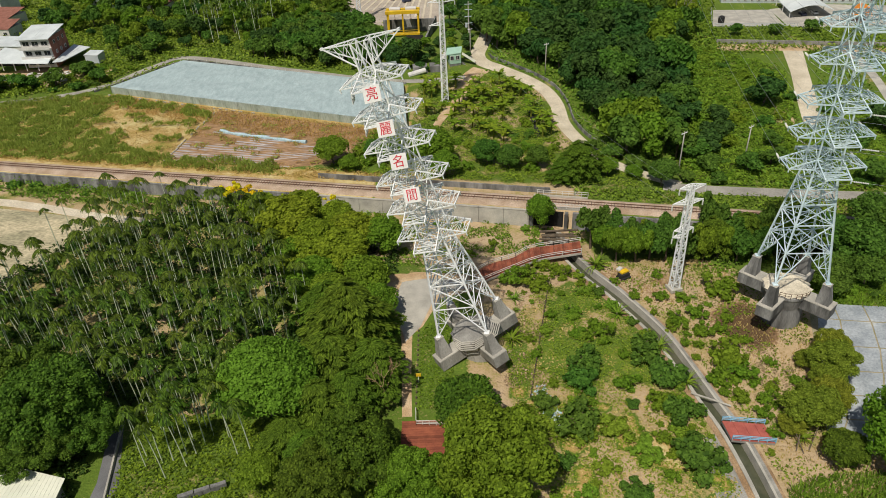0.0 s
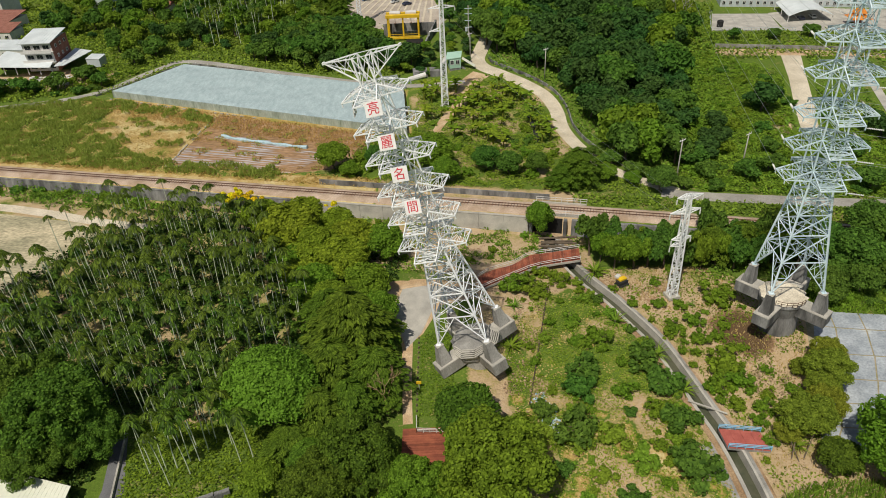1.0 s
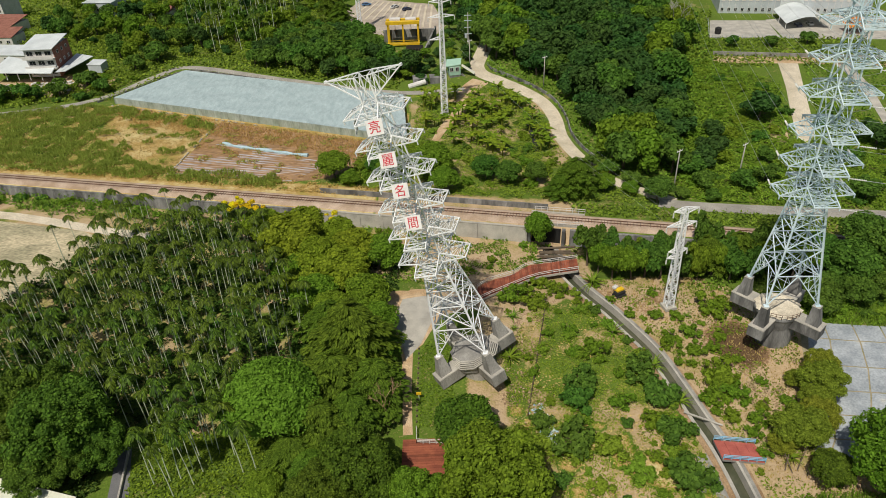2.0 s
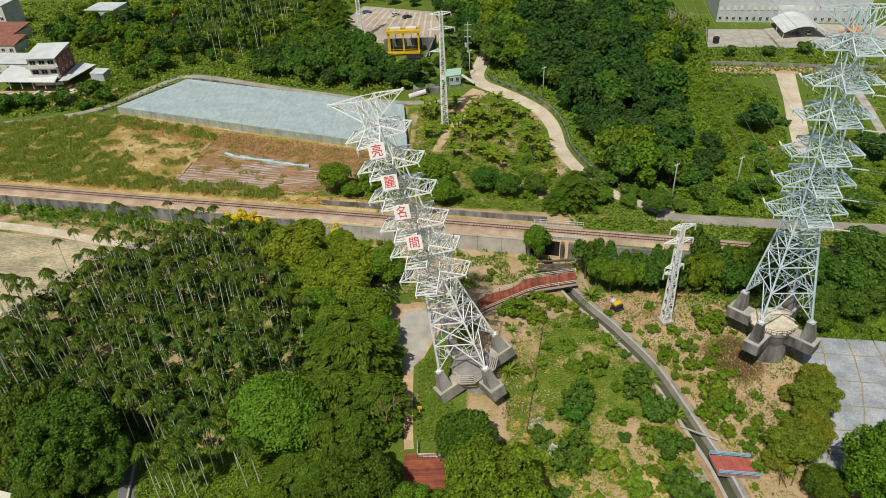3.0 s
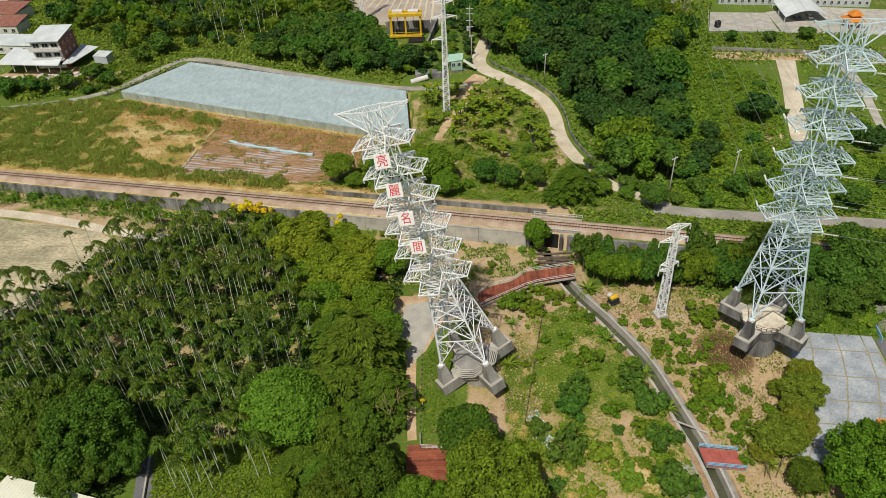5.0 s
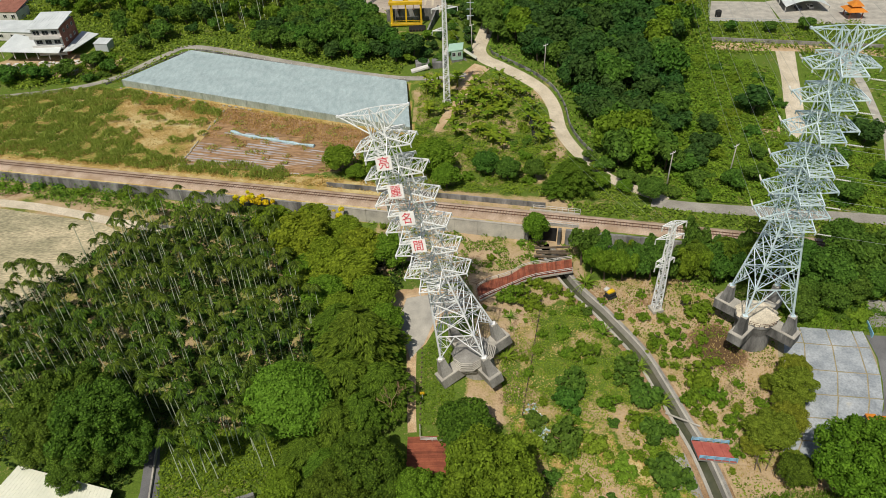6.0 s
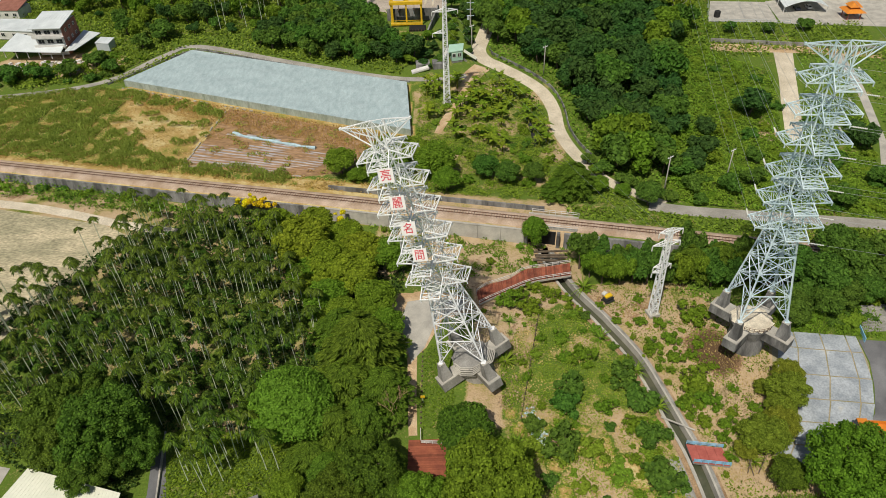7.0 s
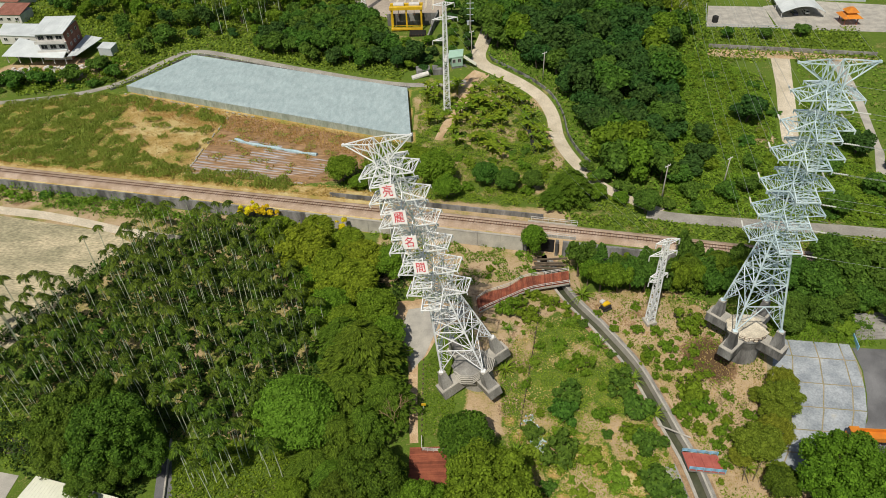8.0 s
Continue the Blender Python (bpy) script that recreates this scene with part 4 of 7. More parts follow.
def build_footing(name, label, at, mat, drop, drum, stairs, lid=-2.9, base=1.25):
    """Four tapered pedestals on radial beams round a capped drum."""
    ob = thing(name, label, "footing")
    ob.matrix_basis = at
    f = 4.55
    for sx, sy in ((-1, -1), (1, -1), (1, 1), (-1, 1)):
        turn = math.atan2(sy, sx)

        def ring(hx, hy, z, o):
            return [tuple(Matrix.Rotation(turn, 3, "Z") @ Vector((o + x, y, z))) for x, y in ((-hx, -hy), (hx, -hy), (hx, hy), (-hx, hy))]

        r0 = f * math.sqrt(2)
        ped = part("pedestal", Mesh().hexa(ring(base, base * 0.88, -4.0, r0 + 0.25), ring(0.62, 0.58, -0.12, r0)), mat, ob)
        part("cap_stone", Mesh().hexa(ring(0.72, 0.68, -0.14, r0), ring(0.62, 0.58, -0.02, r0)), CONCRETE_PALE, ped)
        beam = part("radial_beam", Mesh().hexa(ring(4.1, 1.45, -6.3, 4.4), ring(4.1, 1.45, -4.1, 4.4)), mat, ob)
        part("coping", Mesh().hexa(ring(4.16, 1.5, -4.1, 4.4), ring(4.1, 1.44, -3.92, 4.4)), CONCRETE_PALE, beam)
    m, n = Mesh(), 18
    zs = [(lid, drum * 0.86), (lid - 0.2, drum * 0.94), (lid - 0.6, drum * 0.95), (lid - 1.1, drum * 0.9), (-drop * 0.6, drum * 0.8), (-drop, drum * 0.86)]
    rings = [[(r * math.cos(2 * math.pi * (k + 0.5) / n), r * math.sin(2 * math.pi * (k + 0.5) / n), z) for k in range(n)] for z, r in zs]
    faces = [(i * n + k, (i + 1) * n + k, (i + 1) * n + (k + 1) % n, i * n + (k + 1) % n) for i in range(len(zs) - 1) for k in range(n)]
    m.add([p for r in rings for p in r], faces + [tuple(range(n))])
    part("drum", m, mat, ob)
    m = Mesh()
    n = 36
    pts = [(drum * (0.93 + 0.05 * math.sin(3 * k) + 0.05 * math.sin(1.7 * k + 1)) * math.cos(2 * math.pi * k / n), drum * (0.93 + 0.06 * math.sin(2.3 * k)) * math.sin(2 * math.pi * k / n)) for k in range(n)]
    m.add([(x, y, lid + 0.03) for x, y in pts] + [(x * 0.86, y * 0.86, lid + 0.26 + 0.07 * math.sin(2.9 * k)) for k, (x, y) in enumerate(pts)], [(k, (k + 1) % n, n + (k + 1) % n, n + k) for k in range(n)] + [tuple(n + k for k in range(n))])
    part("cap", m, CEMENT_CREAM if not stairs else CONCRETE, ob, "flaking cement cap")
    for side in stairs:
        for k in range(5):
            y = -drum * 0.66 - 0.3 * k
            z = lid + 0.2 - 0.2 * k
            q = [(-3.0 + 0.08 * k, y + 0.5, z), (-1.3, y - 0.8, z), (1.3, y - 0.8, z), (3.0 - 0.08 * k, y + 0.5, z)]
            m = Mesh()
            for u, v in zip(q, q[1:]):
                m.beam(Matrix.Rotation(side, 3, "Z") @ Vector(u), Matrix.Rotation(side, 3, "Z") @ Vector(v), 0.2, 0.16)
            part("step", m, CONCRETE_PALE, ob)
    return ob


build_footing("tilted_footing", "weathered grey concrete footing tilted with the leaning pylon", LEAN1, CONCRETE, 9.0, 4.3, (0.0, math.pi / 2))
build_footing("exposed_footing", "stained concrete footing laid bare under the upright pylon", UP2, CONCRETE_DARK, 11.6, 4.4, (), -3.7, 1.15)
guard_rail = thing("footing_guard_rail", "thin dark guard rail on the rim of the footing cap", "railing")
guard_rail.matrix_basis = UP2
for k in range(7):
    a0, a1 = radians(-128 + 13 * k), radians(-128 + 13 * (k + 1))
    p, q = (4.2 * math.cos(a0), 4.2 * math.sin(a0)), (4.2 * math.cos(a1), 4.2 * math.sin(a1))
    part("post", Mesh().beam((*p, -3.7), (*p, -2.7), 0.07), RUST, guard_rail)
    if k < 6:
        part("rail", Mesh().beam((*p, -2.72), (*q, -2.72), 0.06).beam((*p, -3.2), (*q, -3.2), 0.05), RUST, guard_rail)


def build_mast(name, label, at, height, half0, half1, arms, steel, lean=0.0, turn=0.0):
    """A slim lattice mast with short arms."""
    ob = thing(name, label, "pole", at, turn)
    for sx, sy in ((-1, -1), (1, -1), (1, 1), (-1, 1)):
        part("leg", Mesh().beam((sx * half0, sy * half0, 0), (sx * half1, sy * half1, height), 0.2), steel, ob)
    zs = np.linspace(0, height, int(height / 1.25))
    corner = [(-1, -1), (1, -1), (1, 1), (-1, 1)]
    for k in range(4):
        (ax, ay), (bx, by) = corner[k], corner[(k + 1) % 4]
        m = Mesh()
        for i, (z0, z1) in enumerate(zip(zs, zs[1:])):
            h0, h1 = (half0 + (half1 - half0) * z / height for z in (z0, z1))
            a, b = ((ax, ay), (bx, by)) if i % 2 else ((bx, by), (ax, ay))
            m.beam((a[0] * h0, a[1] * h0, z0), (b[0] * h1, b[1] * h1, z1), 0.11)
            m.beam((ax * h1, ay * h1, z1), (bx * h1, by * h1, z1), 0.1)
        tagged(part("bracing", m, steel, ob), kind="stuff")
    for z, l, r, rise in arms:
        for s, reach in ((-1, l), (1, r)):
            if not reach:
                continue
            m = Mesh()
            t = (s * reach, 0, z + rise)
            for sy in (-1, 1):
                m.beam((s * half1, sy * half1, z), t, 0.15).beam((s * half1, sy * half1, z + 0.9), t, 0.13)
            for k in range(1, 4):
                m.beam(lerp3((s * half1, -half1, z), t, k / 4), lerp3((s * half1, half1, z + 0.9), t, k / 4), 0.08)
            part("arm", m, steel, ob)
            part("insulator", Mesh().tube([(t[0], 0, t[2]), (t[0], 0, t[2] - 0.3), (t[0], 0, t[2] - 0.35), (t[0], 0, t[2] - 1.3)], [0.05, 0.05, 0.14, 0.14], 6), GLASSY, ob)
    part("plinth", Mesh().bevelled((0, 0, -0.2), (half0 * 2 + 1.0, half0 * 2 + 1.0, 0.7), 0, 0.08), CONCRETE_PALE, ob)
    return ob


build_mast("lattice_pole", "slim white lattice pole with short arms and insulators", (42.7, 112.2, -1.1), 23.2, 0.74, 0.40, [(22.3, 2.4, 3.0, 0.5), (19.3, 3.4, 3.0, 0.4), (13.2, 2.2, 2.0, 0.5), (12.0, 2.3, 0, 0.2)], STEEL_WHITE, turn=0.28)
build_mast("tall_lattice_pole", "tall thin white lattice pole with side arms", (-2.9, 213.3, -0.7), 36.5, 0.95, 0.45, [(35.5, 3.6, 3.2, 0.5), (31.2, 4.0, 4.2, 0.2), (24.5, 4.0, 0, 0.1)], STEEL_WHITE, turn=0.2)
build_mast("tall_lattice_pole", "thin white lattice pole beside the car park", (-38.3, 297.5, 2.5), 34, 0.8, 0.5, [(32, 3, 3, 0.3)], STEEL_WHITE)


def utility_pole(at, height, turn):
    ob = thing("utility_pole", "grey concrete utility pole with a cross bar", "pole", at, turn, "utility poles")
    part("shaft", Mesh().tube([(0, 0, -0.3), (0, 0, height * 0.5), (0, 0, height)], [0.2, 0.17, 0.13], 8), CONCRETE_PALE, ob, smooth=True)
    part("cross_bar", Mesh().beam((-1.0, 0, height - 0.5), (1.0, 0, height - 0.5), 0.14), STEEL_WHITE, ob)
    for x in (-0.9, 0, 0.9):
        part("insulator", Mesh().tube([(x, 0, height - 0.42), (x, 0, height - 0.1)], [0.09, 0.06], 6), GLASSY, ob)


for x, y, h in ((55.0, 155.0, 12), (6.5, 250, 10), (73, 160, 11), (31, 229, 11)):
    utility_pole((x, y, ground_z(x, y)), h, 0.6)
# dense pole group with a transformer
x, y = 6.5, 268
tp = thing("transformer_pole", "pole with transformer and brackets beside the road", "pole", (x, y, ground_z(x, y)))
part("shaft", Mesh().tube([(0, 0, -0.3), (0, 0, 14)], [0.3, 0.2], 8), CONCRETE_PALE, tp)
for z in (6, 8.5, 11, 13):
    part("bracket", Mesh().beam((-1.4, 0, z), (1.4, 0, z), 0.18).beam((0, -1.2, z), (0, 1.2, z), 0.15), STEEL_BLUE, tp)
part("transformer", Mesh().tube([(-0.8, 0, 4.5), (-0.8, 0, 6)], [0.5, 0.5], 10), WALL_GREY, tp)


def wire(a, b, sag, r=0.022, name="conductor", n=14):
    a, b = Vector(a), Vector(b)
    pts = [a.lerp(b, k / n) - Vector((0, 0, 4 * sag * (k / n) * (1 - k / n))) for k in range(n + 1)]
    ob = part(name, Mesh().tube(pts, [r] * len(pts), 4), WIRE)
    return tagged(ob, "thin aluminium power line hung from the pylon", "power line", "power lines")


def string_of_insulators(a, d):
    """A tension string from the arm end."""
    a, d = Vector(a), Vector(d).normalized()
    pts, rad = [a], [0.06]
    for k in range(9):
        for f, r in ((0.0, 0.07), (0.08, 0.17), (0.16, 0.07)):
            pts.append(a + d * (0.4 + k * 0.26 + f))
            rad.append(r)
    part("insulator_string", Mesh().tube(pts, rad, 6), GLASSY, None).parent = pylon2
    return a + d * 2.9


for level, z in enumerate(LEV2):
    tip = 6.12 - 0.2 * level
    for s in (-1, 1):
        end = UP2 @ string_of_insulators((s * tip, 2.0, z + 0.05), (0.2, 1, -0.08))
        wire(end, end + Vector((62, 330, 12)), 9)
        end = UP2 @ string_of_insulators((2.0, s * tip, z + 0.05), (1, -0.15, -0.10))
        wire(end, end + Vector((280, -35, -4)), 9)
        loop = [UP2 @ (Vector((s * tip, 2.0, z - 0.4)).lerp(Vector((2.0, s * tip, z - 0.4)), k / 8) - Vector((0, 0, 1.6 * math.sin(math.pi * k / 8)))) for k in range(9)]
        tagged(part("jumper_loop", Mesh().tube(loop, [0.025] * 9, 4), WIRE), "slack jumper cable between two arms of the pylon", "power line", "jumper cables")
for s in (-1, 1):
    t = UP2 @ Vector((s * 6.25, 0, TOP2 + 0.05))
    wire(t, t + Vector((62, 330, 14)), 7, 0.02)
for dx in (-2.9, 0.3, 2.6):
    wire((42.7 + dx, 112.2, 18.6), (-3 + dx, 213.3, 30.5), 3.0, 0.013)

# ---------------------------------------------------------------- net house
nh = thing("net_house", "long flat net house with a pale grey shade net roof", "net house", kind="")
front_l, back_l, back_r, front_r = Vector((-119, 233, 0)), Vector((-101.5, 258.5, 0)), Vector((-16.8, 225.5, 0)), Vector((-14.2, 192.0, 0))
NHZ = 1.7
m = Mesh()
nu, nv = 90, 30
for i in range(nu + 1):
    for j in range(nv + 1):
        p = front_l.lerp(front_r, i / nu).lerp(back_l.lerp(back_r, i / nu), j / nv)
        edge = min(i, nu - i, j, nv - j)
        sag = 0.22 * abs(math.sin(i * math.pi / 9)) + 0.12 * abs(math.sin(j * math.pi / 10)) + 0.55 * noise.noise((p.x * 0.16, p.y * 0.1, 0)) + 0.25 * noise.noise((p.x * 0.5, p.y * 0.22, 4))
        m.v.append((p.x, p.y, NHZ + (0.25 - sag if edge else 0)))
m.f = [(i * (nv + 1) + j, (i + 1) * (nv + 1) + j, (i + 1) * (nv + 1) + j + 1, i * (nv + 1) + j + 1) for i in range(nu) for j in range(nv)]
m.mat = [0] * len(m.f)
part("net_roof", m, NET, nh, smooth=True)
for a, b in ((front_l, front_r), (front_r, back_r), (back_l, back_r), (front_l, back_l)):
    n = int((b - a).length / 2.5)
    m = Mesh()
    for k in range(n + 1):
        p = a.lerp(b, k / n)
        g = ground_z(p.x, p.y) - 0.1
        o = 0.12 * (k % 2)
        m.v += [(p.x, p.y - 0.1 - o, NHZ - 0.05), (p.x, p.y - 0.1 + o, g), (p.x, p.y + 0.1 + o, g), (p.x, p.y + 0.1 - o, NHZ - 0.05)]
    m.f = [(k * 4 + e, k * 4 + (e + 1) % 4, k * 4 + 4 + (e + 1) % 4, k * 4 + 4 + e) for k in range(n) for e in range(4)]
    m.mat = [0] * len(m.f)
    part("net_curtain", m, NET_SIDE, nh)
    for k in range(0, n + 1, 3):
        p = a.lerp(b, k / n)
        part("post", Mesh().tube([(p.x, p.y - 0.25, ground_z(p.x, p.y) - 0.2), (p.x, p.y - 0.25, NHZ + 0.05)], [0.06, 0.05], 6), NET_SIDE, nh)

# strips of film and a rolled sheet on the fallow field
film_rng = np.random.default_rng(8)
for k in range(15):
    t0, t1 = k / 13, (k + 0.62) / 13
    a0, a1 = Vector((-81, 176.5, 0)).lerp(Vector((-78.5, 197, 0)), t0), Vector((-81, 176.5, 0)).lerp(Vector((-78.5, 197, 0)), t1)
    b0, b1 = Vector((-45, 168.5, 0)).lerp(Vector((-34, 182, 0)), t0), Vector((-45, 168.5, 0)).lerp(Vector((-34, 182, 0)), t1)
    m = Mesh()
    nseg = 22
    rows = []
    f0, f1 = (0.0, 1.0) if k < 9 else sorted(film_rng.uniform(0.0, 1.1, 2))
    f1 = max(f1, f0 + 0.25)
    for i in range(nseg + 1):
        f = f0 + (f1 - f0) * i / nseg
        p, q = a0.lerp(b0, f), a1.lerp(b1, f)
        shift = Vector((0, 0.45 * noise.noise((p.x * 0.12, k * 3.1, 0)), 0))
        p, q = p + shift, q + shift - Vector((0, 0.5 * max(0, noise.noise((p.x * 0.25, k * 5.3, 2))), 0))
        c = (p + q) / 2
        z = [ground_z(v.x, v.y) for v in (p, c, q)]
        rows.append([(p.x, p.y, z[0] + 0.07), (c.x, c.y, z[1] + 0.2 + 0.12 * noise.noise((c.x, c.y, k))), (q.x, q.y, z[2] + 0.07)])
    m.add([v for r in rows for v in r], [(i * 3 + e, i * 3 + e + 3, i * 3 + e + 4, i * 3 + e + 1) for i in range(nseg) for e in range(2)])
    tagged(part("mulched_bed", m, MULCH), "raised bed under silver plastic film", "plant bed", "mulched beds", "structure")
m = Mesh()
pts = [(-71, 196.0), (-65, 192.6), (-58, 190.2), (-50, 187), (-43, 184.8)]
m.tube([(x, y, ground_z(x, y) + 0.35) for x, y in smooth_line([*pts], 2) and [(p.x, p.y) for p in smooth_line(pts, 2)]], [0.5 + 0.2 * math.sin(k * 2.1) for k in range(len(smooth_line(pts, 2)))], 7)
tagged(part("rolled_sheet", m, BLUE_SHEET), "long rolled pale blue plastic sheet on the soil", "plastic sheet")


# ---------------------------------------------------------------- buildings
def windows(ob, wall_a, wall_b, z, count, size, out, mat=DARK_GLASS):
    """Framed windows set into a wall between two points."""
    a, b = Vector(wall_a), Vector(wall_b)
    turn = math.atan2((b - a).y, (b - a).x)
    n = Vector((math.sin(turn), -math.cos(turn), 0)) * out
    for k in range(count):
        p = a.lerp(b, (k + 0.5) / count) + n
        w = part("window", Mesh().box((p.x, p.y, z), (size[0], 0.08, size[1]), turn), mat, ob)
        fr = Mesh()
        q = p + n * 0.6
        d = Vector((math.cos(turn), math.sin(turn), 0))
        for s in (-1, 1):
            fr.box((*(q + d * s * size[0] / 2).xy, z), (0.1, 0.12, size[1] + 0.1), turn)
            fr.box((*q.xy, z + s * size[1] / 2), (size[0], 0.12, 0.1), turn)
        fr.box((*q.xy, z), (0.06, 0.1, size[1]), turn)
        part("frame", fr, WALL_WHITE, w)


def ribbed_roof(corners, thick, rib):
    """A sheet-metal roof slab with standing ribs; corners counter-clockwise, ribs from the first side to the third."""
    a, b, c, d = (Vector(p) for p in corners)
    return [Mesh().hexa([p - Vector((0, 0, thick)) for p in (a, b, c, d)], (a, b, c, d))] + [
        Mesh().beam(a.lerp(b, k / n) + Vector((0, 0, 0.03)), d.lerp(c, k / n) + Vector((0, 0, 0.01)), 0.07, 0.05)
        for n in (max(2, int((b - a).length / rib)),) for k in range(n + 1)]


def roof_of(name, sheet, mat, parent):
    top = part(name, sheet[0], mat, parent)
    for rib in sheet[1:]:
        part("rib", rib, mat, top)


house = thing("village_house", "three-storey white house with brick side and tin lean-to roofs", "house")
gz = 1.2
x0, x1, y0, y1 = -160.5, -149.5, 258.5, 271
for k in range(3):
    z = gz + 3.6 * k
    part("storey", Mesh().box(((x0 + x1) / 2, (y0 + y1) / 2, z + 1.8), (x1 - x0, y1 - y0, 3.58)), WALL_WHITE, house)
    windows(house, (x0 + 0.3, y0, 0), (x1 - 0.3, y0, 0), z + 1.8, 3, (2.4, 1.6), 0.05)
    if k:
        part("balcony", Mesh().box(((x0 + x1) / 2, y0 - 0.9, z + 0.05), (x1 - x0 + 0.6, 1.8, 0.25)).box(((x0 + x1) / 2, y0 - 1.75, z + 0.6), (x1 - x0 + 0.6, 0.14, 1.0)), WALL_WHITE, house)
part("brick_wall", Mesh().box((x1 + 0.12, (y0 + y1) / 2, gz + 5.4), (0.25, y1 - y0, 10.8)), BRICK, house)
windows(house, (x1 + 0.25, y0 + 1, 0), (x1 + 0.25, y1 - 1, 0), gz + 5.2, 3, (1.2, 1.2), 0.04)
windows(house, (x1 + 0.25, y0 + 1, 0), (x1 + 0.25, y1 - 1, 0), gz + 8.8, 3, (1.2, 1.2), 0.04)
zr = gz + 10.9
roof_of("roof", ribbed_roof([(x0 - 0.8, y0 - 1.2, zr), (x1 + 0.6, y0 - 1.2, zr), (x1 + 0.6, y1 + 0.5, zr + 1.6), (x0 - 0.8, y1 + 0.5, zr + 1.6)], 0.2, 1.2), ROOF_WHITE, house)
roof_of("lean_to_roof", ribbed_roof([(-175, 256, 4.4), (-149.5, 252.8, 4.4), (-149.8, 258.2, 5.6), (-174, 270, 6.0)], 0.2, 1.2), ROOF_WHITE, house)
roof_of("lean_to_roof", ribbed_roof([(-148.8, 254.5, 4.2), (-145.6, 256.0, 4.0), (-142.0, 272.5, 4.0), (-148.8, 273.5, 5.0)], 0.2, 1.2), ROOF_WHITE, house)
for k in range(6):
    px = -174 + k * 4.8
    part("post", Mesh().box((px, 257.2 - k * 0.55, gz + 1.6), (0.25, 0.25, 3.4)), WALL_WHITE, house)
# black panel added as the deep shade under the lean-to
part("porch_shade", Mesh().box((-167, 262, gz + 1.6), (13, 0.4, 3.4)), BLACK_VOID, house)


def shed(name, label, ring, z0, z1, wall_mat, roof_mat, rise=0.8, wins=0):
    """A low building on four corners (counter-clockwise, front side first)."""
    ob = thing(name, label, "building")
    part("wall", Mesh().hexa([(*p, z0) for p in ring], [(*p, z1) for p in ring]), wall_mat, ob)
    c = Vector((sum(p[0] for p in ring) / 4, sum(p[1] for p in ring) / 4))
    big = [c + (Vector(p) - c) * 1.06 for p in ring]
    roof_of("roof", ribbed_roof([(*big[0], z1 + 0.15), (*big[1], z1 + 0.15), (*big[2], z1 + 0.15 + rise), (*big[3], z1 + 0.15 + rise)], 0.15, 1.0), roof_mat, ob)
    if wins:
        windows(ob, (*ring[0], 0), (*ring[1], 0), (z0 + z1) / 2 + 0.2, wins, (1.6, 1.3), 0.05)
    return ob


shed("low_house", "long low white house with a tin roof", [(-186, 276), (-166, 273), (-168, 284), (-188, 286)], 1.2, 4.9, WALL_WHITE, ROOF_WHITE, 0.8, 4)
shed("pink_house", "tall pale pink town house", [(-222, 332), (-207, 330), (-205, 342), (-220, 344)], 2, 14, WALL_WHITE, ROOF_WHITE, 0.6, 4)
shed("town_house", "pale town house with a red roof", [(-208, 312), (-194, 310), (-192, 322), (-206, 324)], 2, 6.5, WALL_WHITE, BRICK, 1.8, 3)
shed("town_house", "pale town house with a red roof", [(-197, 296), (-186, 295), (-185, 304), (-196, 305)], 2, 6, WALL_WHITE, BRICK, 1.8, 3)
shed("grey_shed", "small grey tin shed", [(-140, 262), (-134.5, 261), (-134, 266), (-139.5, 267)], 1.0, 4.0, WALL_GREY, ROOF_WHITE, 0.3, 0)
shed("village_block", "grey village house with a flat roof", [(-172, 336), (-158, 334), (-156, 346), (-170, 348)], 2, 9, WALL_GREY, ROOF_WHITE, 0.3, 3)
shed("red_roof_shed", "low shed with a red tin roof", [(-140, 330), (-130, 329), (-129, 336), (-139, 337)], 2, 5, WALL_WHITE, BRICK, 1.0, 2)
shed("roadside_shed", "long shed with a cream ribbed metal roof", [(-88, 47), (-60, 41), (-61.5, 68.0), (-79.5, 73.0)], -3.3, -0.9, CONCRETE, ROOF_CREAM, 0.5, 0)

# warehouse, carport and depot fence
wh = thing("warehouse", "large grey panelled factory hall with rows of small windows", "warehouse")
a, b = Vector((113.5, 302, 0)), Vector((172, 291.5, 0))
turn = math.atan2((b - a).y, (b - a).x)
mid, n = (a + b) / 2, Vector((-math.sin(turn), math.cos(turn), 0))
L = (b - a).length
c = mid + n * 20
part("wall", Mesh().box((c.x, c.y, 8.5), (L, 40, 13), turn), WALL_GREY, wh)
part("roof", Mesh().box((c.x, c.y, 15.2), (L + 0.8, 40.8, 0.4), turn), ROOF_WHITE, wh)
for k in range(int(L / 2.5)):
    p = a.lerp(b, (k + 0.5) / int(L / 2.5)) - n * 0.06
    part("panel_rib", Mesh().box((p.x, p.y, 8.5), (0.1, 0.12, 12.8), turn), WALL_WHITE, wh)
windows(wh, a, b, 4.2, 22, (1.1, 1.3), 0.1)
windows(wh, a, b, 8.6, 22, (1.3, 1.8), 0.1, WALL_WHITE)
p = a.lerp(b, 0.48) - n * 0.12
part("shutter_door", Mesh().box((p.x, p.y, 6.5), (9, 0.15, 6.5), turn), ROOF_WHITE, wh)
cp = thing("carport", "white arched carport over parked cars", "carport")
m, rows = Mesh(), []
